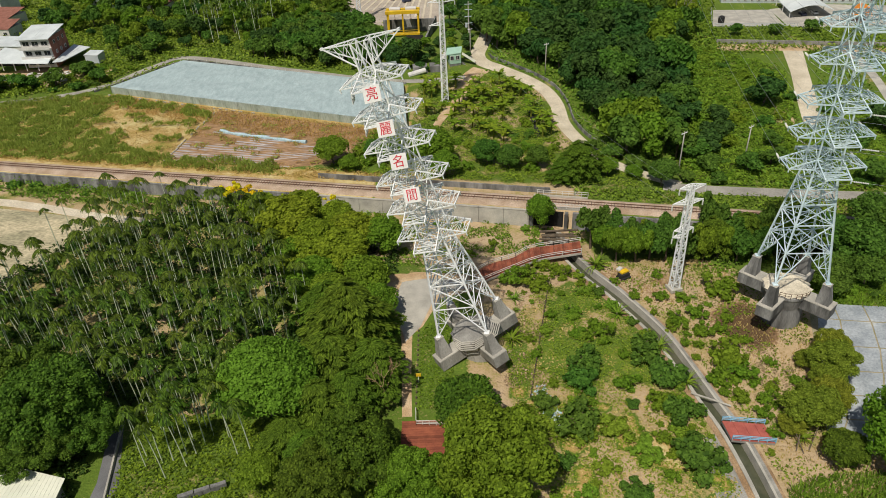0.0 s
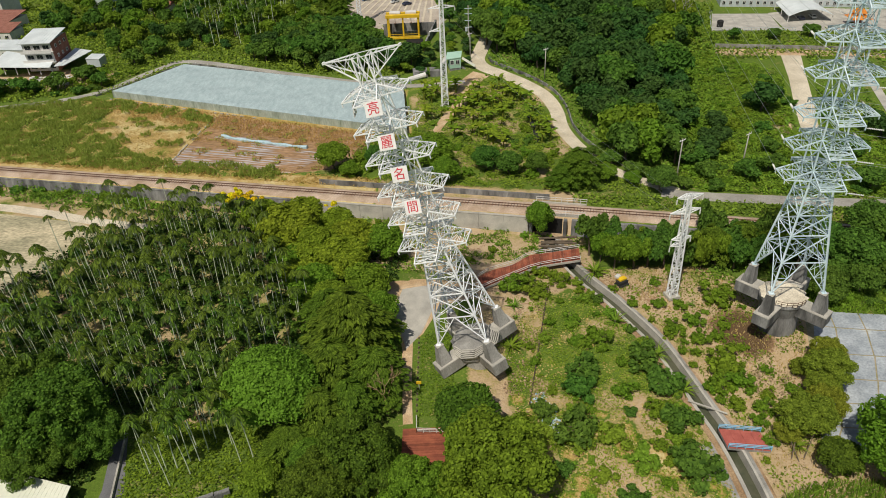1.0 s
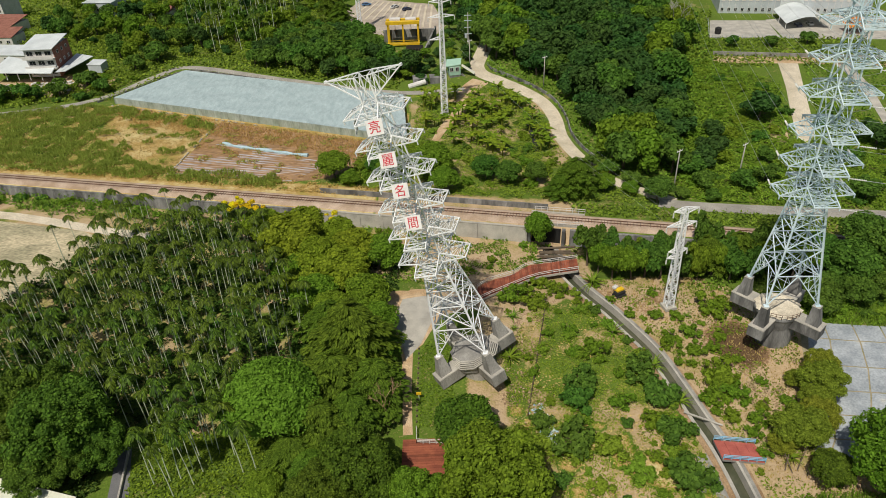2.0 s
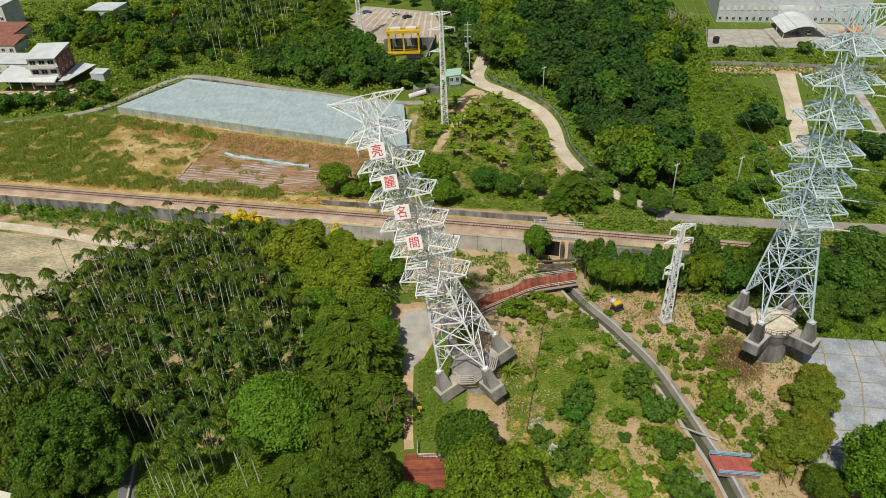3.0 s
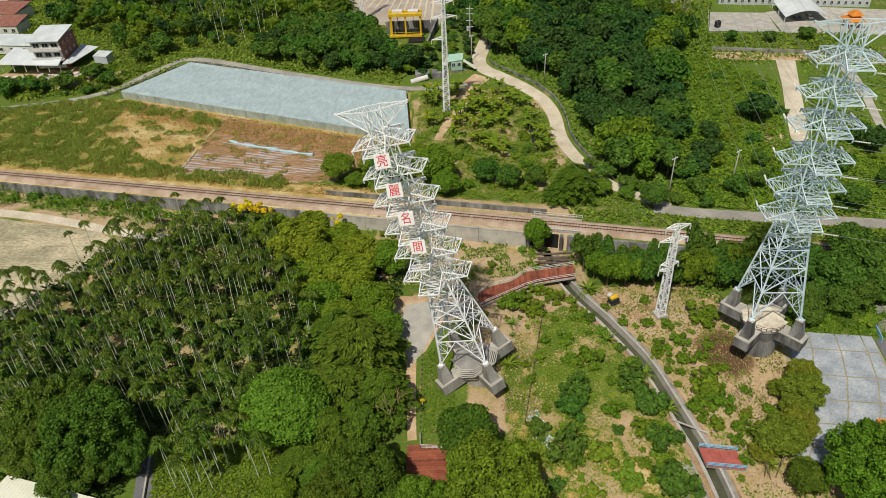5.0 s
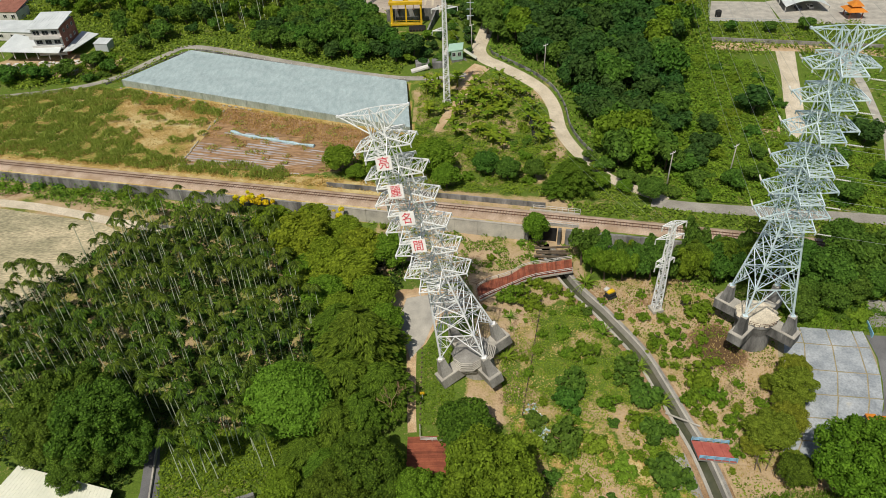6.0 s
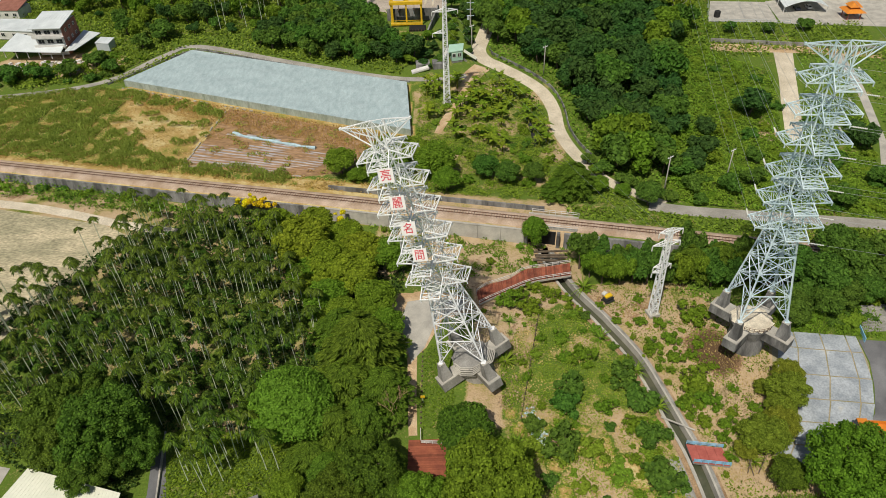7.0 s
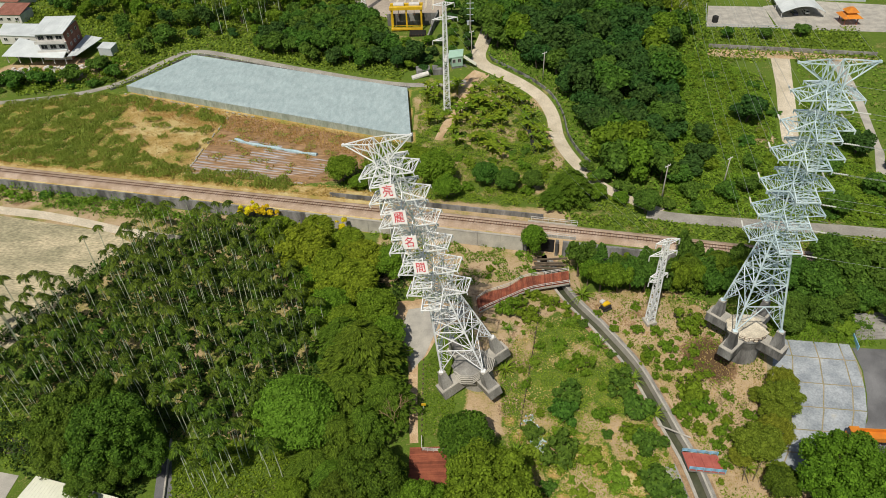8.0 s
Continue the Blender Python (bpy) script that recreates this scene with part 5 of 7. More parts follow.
for i in range(13):
    f = i / 12
    p, q = Vector((131.0, 275.5, 0)).lerp(Vector((148, 274.8, 0)), f), Vector((133.5, 295, 0)).lerp(Vector((149, 296, 0)), f)
    z = 5.2 + 2.4 * math.sin(math.pi * f)
    rows.append([(p.x, p.y, z), (q.x, q.y, z), (q.x, q.y, z - 0.15), (p.x, p.y, z - 0.15)])
m.add([v for r in rows for v in r], [(i * 4 + e, i * 4 + 4 + e, i * 4 + 4 + (e + 1) % 4, i * 4 + (e + 1) % 4) for i in range(12) for e in range(4)])
part("arched_roof", m, ROOF_WHITE, cp, smooth=False)
for x, y in ((131.2, 276), (148, 275.4), (132.2, 285), (148.4, 285), (133.5, 294.5), (149, 295)):
    part("post", Mesh().tube([(x, y, 2), (x, y, 5.3)], [0.15, 0.15], 8), WALL_WHITE, cp)
fence = thing("depot_fence", "grey metal fence round the depot yard", "fence", kind="structure")
for a, b in (((99.5, 269.4), (130, 265.5)), ((99.5, 269.4), (106, 292))):
    a, b = Vector((*a, 2.2)), Vector((*b, 2.2))
    railing(fence, a, b, 1.6, WALL_GREY, 1.2, (1.0, 0.5, 0.1), 0.12)
tank = tagged(part("black_tank", Mesh().tube([(104.5, 274.5, 2.4), (104.5, 274.5, 3.0), (104.5, 274.5, 4.8), (104.5, 274.5, 5.2)], [1.1, 1.2, 1.2, 0.5], 14), RUBBER), "black round water tank in the depot yard", "tank")
gw = thing("garden_wall", "long grey garden wall on the slope", "wall", kind="structure")
for k in range(12):
    p, q = Vector((95, 250.5, 2.4)).lerp(Vector((152, 239, 2.4)), k / 12), Vector((95, 250.5, 2.4)).lerp(Vector((152, 239, 2.4)), (k + 0.97) / 12)
    part("wall_panel", Mesh().beam(p, q, 0.4, 3.0), CONCRETE, gw)
temple = thing("temple_pavilion", "small pavilion with an orange tiled roof", "pavilion", (155, 270, 2))
for sx in (-2.4, 2.4):
    for sy in (-2.4, 2.4):
        part("column", Mesh().tube([(sx, sy, 0), (sx, sy, 3.4)], [0.25, 0.22], 8), BRICK, temple)
for z, r in ((3.4, 3.8), (5.2, 2.4)):
    part("roof_tier", Mesh().hexa([(-r, -r, z), (r, -r, z), (r, r, z), (-r, r, z)], [(-r * 0.35, -r * 0.35, z + 1.5), (r * 0.35, -r * 0.35, z + 1.5), (r * 0.35, r * 0.35, z + 1.5), (-r * 0.35, r * 0.35, z + 1.5)]), ORANGE, temple)

# yellow sluice gantry with its pit
gan = thing("sluice_gantry", "yellow steel gantry over a dark concrete sluice", "gantry")
gx0, gx1, gy = -24.7, -12.9, 275.0
for x in (gx0, (gx0 + gx1) / 2, gx1):
    part("column", Mesh().beam((x, gy, 1.2), (x, gy, 11.6), 0.6), YELLOW, gan)
for x in (gx0, gx1):
    part("rear_column", Mesh().beam((x, gy + 4, 2.2), (x, gy + 4, 11.6), 0.7), YELLOW, gan)
part("top_beam", Mesh().bevelled(((gx0 + gx1) / 2, gy, 11.6), (13.2, 1.4, 1.3), 0, 0.1), YELLOW, gan)
part("rear_beam", Mesh().bevelled(((gx0 + gx1) / 2, gy + 4, 11.6), (13.2, 0.9, 1.0), 0, 0.1), YELLOW, gan)
part("low_beam", Mesh().bevelled(((gx0 + gx1) / 2, gy - 0.6, 3.4), (12.6, 1.0, 0.8), 0, 0.08), YELLOW, gan)
for x in (-21.8, -15.6):
    part("hoist", Mesh().bevelled((x, gy + 2, 12.4), (4.2, 2.2, 0.9), 0, 0.15), WALL_WHITE, gan)
    part("hook", Mesh().tube([(x, gy, 11), (x, gy, 9.2), (x, gy, 8.8)], [0.1, 0.1, 0.35], 6), RUST, gan)
for z in (4.2, 4.9):
    part("hand_rail", Mesh().beam((gx0, gy - 1.1, z), (gx1, gy - 1.1, z), 0.14), YELLOW, gan)
sl = thing("sluice_pit", "dark stained concrete sluice walls", "sluice", kind="structure")
part("back_wall", Mesh().box((-17, 280.5, 4.0), (20, 0.6, 6.5)), CONCRETE_DARK, sl)
part("side_wall", Mesh().hexa([(-10.5, 266, -1), (-9.9, 266, -1), (-5.9, 284, -1), (-6.5, 284, -1)], [(-10.5, 266, 4), (-9.9, 266, 4), (-5.9, 284, 7.2), (-6.5, 284, 7.2)]), CONCRETE_DARK, sl)
# solid black block in place of the sluice's shaded inside
part("mouth_shade", Mesh().box((-14.5, 271.5, 1.6), (6.5, 5, 2.6)), BLACK_VOID, sl)
for k in range(6):
    part("bar", Mesh().beam((-17.4 + k * 1.15, 268.9, 0.4), (-17.4 + k * 1.15, 268.9, 3.2), 0.16), RUST, sl)

hut = thing("control_hut", "pale green control hut on a concrete stand with stairs", "hut")
part("stand", Mesh().bevelled((0.6, 242.6, 0.9), (3.8, 3.6, 2.8), 0.2, 0.08), CONCRETE_DARK, hut)
part("body", Mesh().box((0.6, 242.6, 4.0), (4.0, 3.8, 3.6), 0.2), GREEN_PAINT, hut)
roof_of("roof", ribbed_roof([(-2.2, 240.0, 5.7), (3.0, 240.9, 6.0), (3.4, 245.4, 6.8), (-1.9, 244.8, 6.6)], 0.2, 0.7), GREEN_PAINT, hut)
windows(hut, (-1.2, 240.4, 0), (2.7, 241.1, 0), 4.3, 2, (1.2, 1.4), 0.1)
roof_of("stair_roof", ribbed_roof([(3.2, 241.6, 5.2), (7.6, 240.2, 2.6), (8.1, 242.2, 2.6), (3.6, 243.6, 5.2)], 0.12, 0.7), ROOF_CREAM, hut)
for k in range(8):
    part("step", Mesh().box((3.3 + k * 0.5, 242.2 - k * 0.14, 2.0 - k * 0.3), (0.5, 1.4, 0.2), -0.3), CONCRETE, hut)
blk = thing("valve_house", "dark stained concrete valve boxes with a white pipe", "valve box")
for x, y, w in ((-11.5, 238.0, 5), (-5.8, 238.6, 4.5)):
    part("box", Mesh().bevelled((x, y, 1.0), (w, 4, 4.2), 0.1, 0.1), CONCRETE_DARK, blk)
part("pipe", Mesh().tube([(-15.5, 234.5, 0.9), (-9.5, 236.0, 2.0)], [0.9, 0.9], 10), WALL_WHITE, blk)
part("pipe", Mesh().tube([(-4.5, 242, 1.5), (-2.2, 246, 4.5)], [0.8, 0.8], 10), WALL_WHITE, blk)


def build_car(paint, label):
    ob = thing("car", label, "car", group="parked cars")
    prof = [(-2.15, 0.35), (2.15, 0.35), (2.2, 0.75), (1.25, 0.92), (0.55, 1.42), (-1.2, 1.45), (-1.95, 0.98), (-2.2, 0.85)]
    m, n = Mesh(), len(prof)
    m.add([(x, -0.85 if z < 1.2 else -0.66, z) for x, z in prof] + [(x, 0.85 if z < 1.2 else 0.66, z) for x, z in prof],
          [tuple(range(n)), tuple(n + k for k in range(n))[::-1]] + [(k, n + k, n + (k + 1) % n, (k + 1) % n) for k in range(n)])
    part("body", m, CAR_PAINT[paint], ob)
    part("windscreen", Mesh().add([(1.22, -0.72, 0.95), (1.22, 0.72, 0.95), (0.6, 0.6, 1.39), (0.6, -0.6, 1.39)], [(0, 1, 2, 3)]), DARK_GLASS, ob).location = (0.04, 0, 0.03)
    part("rear_window", Mesh().add([(-1.9, -0.72, 1.0), (-1.25, -0.6, 1.42), (-1.25, 0.6, 1.42), (-1.9, 0.72, 1.0)], [(0, 1, 2, 3)]), DARK_GLASS, ob).location = (-0.04, 0, 0.03)
    for s in (-1, 1):
        part("side_window", Mesh().add([(1.0, s * 0.83, 0.98), (0.5, s * 0.71, 1.36), (-1.15, s * 0.71, 1.38), (-1.6, s * 0.83, 1.0)], [(0, 1, 2, 3)]), DARK_GLASS, ob).location = (0, s * 0.02, 0)
        for x in (-1.35, 1.35):
            part("wheel", Mesh().tube([(x, s * 0.7, 0.32), (x, s * 0.88, 0.32)], [0.32, 0.32], 12), RUBBER, ob)
    return ob


kinds = {c: build_car(c, l) for c, l in (("blue", "small blue parked car"), ("white", "white parked saloon car"), ("dark", "dark blue parked car"))}
first_used = set()
for c, x, y, a in (("blue", -39.2, 336, 0.4), ("white", -25.5, 330, 0.9), ("dark", -19.8, 325.5, 0.6), ("white", -163.5, 250.5, 0.2), ("dark", 138, 280, 1.5), ("white", 143, 281, 1.5), ("white", 137, 290, 1.5)):
    pm = Matrix.LocRotScale((x, y, ground_z(x, y) + 0.09), Euler((0, 0, a)), None)
    if c in first_used:
        copy_thing(kinds[c], pm)
    else:
        kinds[c].matrix_basis = pm
        first_used.add(c)

truck = thing("tipper_truck", "orange tipper truck parked in the yard", "truck", (77.8, 81.6, ground_z(77.8, 81.6) + 0.05), -0.08)
part("cab", Mesh().hexa([(-3.6, -1.15, 0.6), (-1.6, -1.15, 0.6), (-1.6, 1.15, 0.6), (-3.6, 1.15, 0.6)], [(-3.4, -1.1, 2.7), (-1.6, -1.1, 2.7), (-1.6, 1.1, 2.7), (-3.4, 1.1, 2.7)]), ORANGE, truck)
part("windscreen", Mesh().hexa([(-3.62, -1.0, 1.6), (-3.5, -1.0, 1.6), (-3.5, 1.0, 1.6), (-3.62, 1.0, 1.6)], [(-3.5, -0.95, 2.5), (-3.4, -0.95, 2.5), (-3.4, 0.95, 2.5), (-3.5, 0.95, 2.5)]), DARK_GLASS, truck)
part("chassis", Mesh().box((0.4, 0, 0.75), (7.4, 1.0, 0.35)), RUBBER, truck)
tray = part("tray", Mesh().box((1.4, 0, 1.1), (5.2, 2.3, 0.2)), ORANGE, truck)
for c, s in (((1.4, -1.12, 1.65), (5.2, 0.1, 1.0)), ((1.4, 1.12, 1.65), (5.2, 0.1, 1.0)), ((-1.2, 0, 1.65), (0.1, 2.3, 1.0)), ((4.0, 0, 1.65), (0.1, 2.3, 1.0))):
    part("side_board", Mesh().bevelled(c, s, 0, 0.03), ORANGE, tray)
for x in (-2.6, 1.8, 3.0):
    for s in (-1, 1):
        part("wheel", Mesh().tube([(x, s * 0.75, 0.48), (x, s * 1.12, 0.48)], [0.48, 0.48], 12), RUBBER, truck)

pump = thing("small_loader", "small yellow and black machine under a white cover", "machine", (33.7, 116.9, ground_z(33.7, 116.9)), 0.5)
part("body", Mesh().bevelled((0, 0, 0.8), (2.2, 1.3, 1.0), 0, 0.15), RUBBER, pump)
part("bonnet", Mesh().bevelled((0.1, 0.2, 1.5), (1.8, 1.0, 0.6), 0, 0.15), YELLOW, pump)
part("cover", Mesh().bevelled((-0.5, 0.9, 2.0), (1.1, 0.9, 0.5), 0.3, 0.15), WALL_WHITE, pump)
for s in (-1, 1):
    part("track", Mesh().bevelled((0, s * 0.75, 0.28), (2.4, 0.35, 0.55), 0, 0.12), RUBBER, pump)

# ---------------------------------------------------------------- paths and small structures by the leaning pylon
gz = ground_z
ribbon("brick_path", [(-10.6, 103), (-10.4, 96), (-10.1, 88), (-9.8, 82.5)], [2.2, 1.7, 1.7], SAND, 0.06, "narrow reddish brick path along the lawn", "path")
deck = thing("red_deck", "square red-brown deck with a white railing", "deck")
for k in range(18):
    y = 81.3 - k * 0.48
    part("deck_board", Mesh().box((-7.0, y, gz(-7, 78) + 0.25), (7.2, 0.44, 0.12), 0.02), RED_DECK, deck)
railing(deck, (-8.2, 80.6, gz(-8, 80) + 0.25), (-2.6, 80.2, gz(-8, 80) + 0.25), 1.05, RAIL_WHITE, 1.1, (1.0, 0.66, 0.33), 0.09)
railing(deck, (-8.2, 80.6, gz(-8, 80) + 0.25), (-8.3, 83.4, gz(-8, 82) + 0.25), 1.05, RAIL_WHITE, 1.1, (1.0, 0.5), 0.09)
kerb = thing("edging", "low edging of dark posts along the path", "edging", kind="structure")
for k in range(16):
    y = 84 + k * 1.25
    part("post", Mesh().tube([(-8.35, y, gz(-8.3, y) - 0.1), (-8.35, y, gz(-8.3, y) + 0.42)], [0.16, 0.15], 7), BARK, kerb)
sg = thing("warning_sign", "small yellow warning sign on a post", "sign", (-8.0, 90.2, gz(-8, 90.2)))
part("post", Mesh().tube([(0, 0, 0), (0, 0, 1.5)], [0.05, 0.05], 6), STEEL_WHITE, sg)
part("board", Mesh().bevelled((0, 0, 1.7), (0.9, 0.1, 0.7), 0, 0.03), YELLOW, sg)
gp = thing("yellow_marker", "yellow marker box beside the footing", "marker", (64.0, 94.0, gz(64, 94)))
part("post", Mesh().tube([(-0.8, 0, 0), (-0.8, 0, 4.4)], [0.1, 0.08], 6), CONCRETE_PALE, gp)
part("box", Mesh().bevelled((0.2, 0, 0.8), (1.1, 0.5, 0.8), 0, 0.05), YELLOW, gp)
plank_fence = thing("plank_edging", "line of old timber posts and boards in the orchard", "fence", kind="structure")
for k in range(22):
    t = k / 21
    x, y = 18.0 - 6.6 * t, 115 - 29 * t
    part("post", Mesh().box((x, y, gz(x, y) + 0.35), (0.18, 0.18, 0.9), 0.3), BARK, plank_fence)
    if k < 21:
        x2, y2 = 18.0 - 6.6 * (k + 1) / 21, 115 - 29 * (k + 1) / 21
        part("board", Mesh().beam((x, y, gz(x, y) + 0.4), (x2, y2, gz(x2, y2) + 0.4), 0.08, 0.35), BARK, plank_fence)
m = Mesh()
for k in range(160):
    t = rng.random()
    x, y = 13.6 + 1.6 * t + rng.normal(0, 0.7), 88.5 - 9.5 * t
    s = rng.uniform(0.2, 0.7)
    m.box((x, y, gz(x, y) + 0.12), (s, s * 0.7, 0.12), rng.uniform(0, 3))
tagged(part("litter_heap", m, RUBBISH), "strewn pale blue and white plastic litter", "litter", kind="stuff")
lane = patch("shed_lane", [(-60, 82), (-57.5, 81), (-54, 70), (-52, 50), (-57, 50), (-57.5, 70)], ASPHALT, 0.05, "narrow dark lane between shed and grove", "lane", 4)
kb = thing("lane_kerb", "pale low kerb wall along the lane", "kerb", kind="structure")
for k in range(14):
    t0, t1 = k / 14, (k + 0.97) / 14
    p, q = Vector((-58.2, 83.5, 0)).lerp(Vector((-52.0, 52, 0)), t0), Vector((-58.2, 83.5, 0)).lerp(Vector((-52.0, 52, 0)), t1)
    part("kerb_stone", Mesh().beam((p.x, p.y, gz(p.x, p.y) + 0.25), (q.x, q.y, gz(q.x, q.y) + 0.25), 0.3, 0.8), CONCRETE_PALE, kb)
patch("farm_yard", [(-95, 78), (-85.5, 76), (-86.5, 60), (-110, 60), (-110, 79)], CONCRETE_PALE, 0.05, "grey paved farm yard", "yard", 4)
patch("pond", [(-105, 87), (-84, 83.5), (-85, 80.5), (-105, 82)], WATER, 0.04, "narrow dark water ditch", "water", 4)
st = thing("broad_steps", "broad concrete steps up the bank", "steps", kind="structure")
for k in range(9):
    part("step", Mesh().bevelled((90.5 + 0.25 * k, 106.5 + k * 0.75, gz(90, 106) + 0.1 + 0.16 * k), (8, 0.8, 0.34), 0.05, 0.03), CONCRETE, st)
lf = thing("lawn_wall", "short pale blue fence panel beside the steps", "fence")
part("panel", Mesh().beam((85.6, 103.2, gz(85, 104) + 0.6), (86.2, 107.2, gz(85, 104) + 0.6), 0.15, 1.2), RAIL_BLUE, lf)


# ---------------------------------------------------------------- loose things
for k, (y, z, w) in enumerate(((130.6, -0.9, 0.5), (131.6, -0.7, 0.35), (132.5, -0.8, 0.45), (133.5, -0.4, 0.4))):
    tagged(part("timber_beam", Mesh().bevelled((22.2 + 0.4 * (k % 2), y, z), (8.6 - 0.7 * (k % 3), w, 0.4), -0.12 + 0.05 * k, 0.06), BARK), "old dark timber beam laid across the canal", "beam", "timber beams")
plank = tagged(part("plank", Mesh().beam((38.6, 85.5, gz(38, 85.5) + 0.55), (44.4, 82.4, gz(44, 82.4) + 0.5), 0.32, 0.14), CONCRETE_PALE), "pale weathered plank laid across the canal", "plank")
for a, b in (((53.4, 73.2, 0), (55.9, 76.4, 2.6)), ((51.6, 73.4, 0), (52.7, 75.6, 2.4)), ((52.6, 72.8, 0), (51.9, 75.4, 1.9))):
    stick = Mesh().tube([(a[0], a[1], gz(a[0], a[1]) - 0.1), (b[0], b[1], gz(b[0], b[1]) + b[2])], [0.11, 0.07], 6)
    tagged(part("leaning_stake", stick, BARK), "weathered wooden stake leaning over the bank", "stake", "leaning stakes")
tagged(part("black_sheet", Mesh().beam((22.9, 202.5, gz(22.9, 202.5) + 0.35), (23.6, 192, gz(23.6, 192) + 0.35), 1.1, 0.3).beam((23.6, 192, gz(23.6, 192) + 0.3), (23.6, 183, gz(23.6, 183) + 0.3), 1.1, 0.3), RUBBER), "strip of black plastic sheet across the banana plot", "plastic sheet")
low = thing("low_stone_wall", "short low grey stone wall in the scrub", "wall", kind="structure")
for k in range(6):
    p, q = Vector((-43.5, 66.4, 0)).lerp(Vector((-36.8, 69.0, 0)), k / 6), Vector((-43.5, 66.4, 0)).lerp(Vector((-36.8, 69.0, 0)), (k + 0.95) / 6)
    part("stone", Mesh().beam((p.x, p.y, gz(p.x, p.y) + 0.5), (q.x, q.y, gz(q.x, q.y) + 0.5 + 0.1 * (k % 2)), 0.7, 1.0), CONCRETE_DARK, low)
patch("canal_apron", [(38.2, 76.5), (41.0, 77.5), (41.6, 70), (42.0, 60), (36.5, 60), (37.0, 70)], CONCRETE, 0.05, "grey worn concrete apron beside the canal", "apron", 2)
m = Mesh()
for k in range(300):
    x, y = rng.uniform(-172, -142), rng.uniform(246.5, 255)
    s_ = rng.uniform(0.3, 1.3)
    m.box((x, y, gz(x, y) + rng.uniform(0.05, 0.6)), (s_, s_ * rng.uniform(0.3, 1), s_ * rng.uniform(0.15, 0.5)), rng.uniform(0, 3))
tagged(part("builders_rubble", m, WALL_WHITE), "pale broken boards and rubble before the house", "rubble", kind="stuff")
edge_stones = thing("edge_stones", "broken line of pale kerb stones along the field", "kerb", kind="structure")
for a, b, n in (((-119, 231.2), (-92, 220.6), 16), ((-90, 219.8), (-62, 208.8), 12), ((-81.5, 176.5), (-77.2, 213.0), 20)):
    for k in range(n):
        t = k / n
        x, y = a[0] + (b[0] - a[0]) * t + rng.normal(0, 0.15), a[1] + (b[1] - a[1]) * t + rng.normal(0, 0.15)
        if rng.random() < 0.8:
            part("stone", Mesh().box((x, y, gz(x, y) + 0.15), (rng.uniform(0.8, 1.7), 0.4, 0.4), math.atan2(b[1] - a[1], b[0] - a[0])), CONCRETE_PALE, edge_stones)


def bare_tree(at, height, label, mat, seed):
    """A leafless tree: a trunk that forks again and again."""
    r = np.random.default_rng(seed)
    ob = thing("bare_tree", label, "tree", at)
    m = Mesh()

    def fork(p, d, length, radius, depth):
        q = p + d * length
        m.tube([tuple(p), tuple(p.lerp(q, 0.5) + Vector(r.normal(0, 0.04 * length, 3))), tuple(q)], [radius, radius * 0.8, radius * 0.6], 5)
        if depth:
            for _ in range(3):
                fork(q, (d + Vector(r.normal(0, 0.48, 3)) + Vector((0, 0, 0.12))).normalized(), length * r.uniform(0.6, 0.85), radius * 0.6, depth - 1)

    fork(Vector((0, 0, -0.2)), Vector((0, 0, 1)), height * 0.32, height * 0.02, 4)
    part("trunk", m, mat, ob)


bare_tree((84.8, 267, gz(84.8, 267)), 17, "pale leafless tree at the wood's edge", CONCRETE_PALE, 4)
bare_tree((-13.4, 84.6, gz(-13.4, 84.6)), 10.5, "brown half-dead tree among green crowns", SOIL, 9)


# ---------------------------------------------------------------- plants
def mesh_from(name, verts, faces, mat, smooth=False):
    me = bpy.data.meshes.new(name)
    me.vertices.add(len(verts))
    me.vertices.foreach_set("co", np.asarray(verts, np.float32).ravel())
    faces = np.asarray(faces, np.int32)
    k = faces.shape[1]
    me.loops.add(faces.size)
    me.loops.foreach_set("vertex_index", faces.ravel())
    me.polygons.add(len(faces))
    me.polygons.foreach_set("loop_start", np.arange(0, faces.size, k, dtype=np.int32))
    me.polygons.foreach_set("loop_total", np.full(len(faces), k, np.int32))
    me.materials.append(mat)
    me.update(calc_edges=True)
    return me


def leaf_quads(points, normals, size, r, long=1.5):
    """One folded four-cornered leaf spray at each point, facing roughly along its normal."""
    n = len(points)
    nor = normals / np.linalg.norm(normals, axis=1, keepdims=True)
    ref = r.normal(size=(n, 3))
    a = np.cross(nor, ref)
    a /= np.linalg.norm(a, axis=1, keepdims=True) + 1e-9
    b = np.cross(nor, a)
    s = (size * r.uniform(0.6, 1.35, n))[:, None]
    v = np.empty((n, 4, 3))
    v[:, 0] = points - a * s * long / 2
    v[:, 1] = points - b * s / 2 + nor * s * 0.15
    v[:, 2] = points + a * s * long / 2 - nor * s * 0.1
    v[:, 3] = points + b * s / 2 + nor * s * 0.15
    return v.reshape(-1, 3), np.arange(n * 4).reshape(n, 4)


def ico():
    bm = bmesh.new()
    bmesh.ops.create_icosphere(bm, subdivisions=1, radius=1)
    v = np.array([x.co for x in bm.verts])
    f = np.array([[q.index for q in p.verts] for p in bm.faces])
    bm.free()
    return v, f


ICO_V, ICO_F = ico()


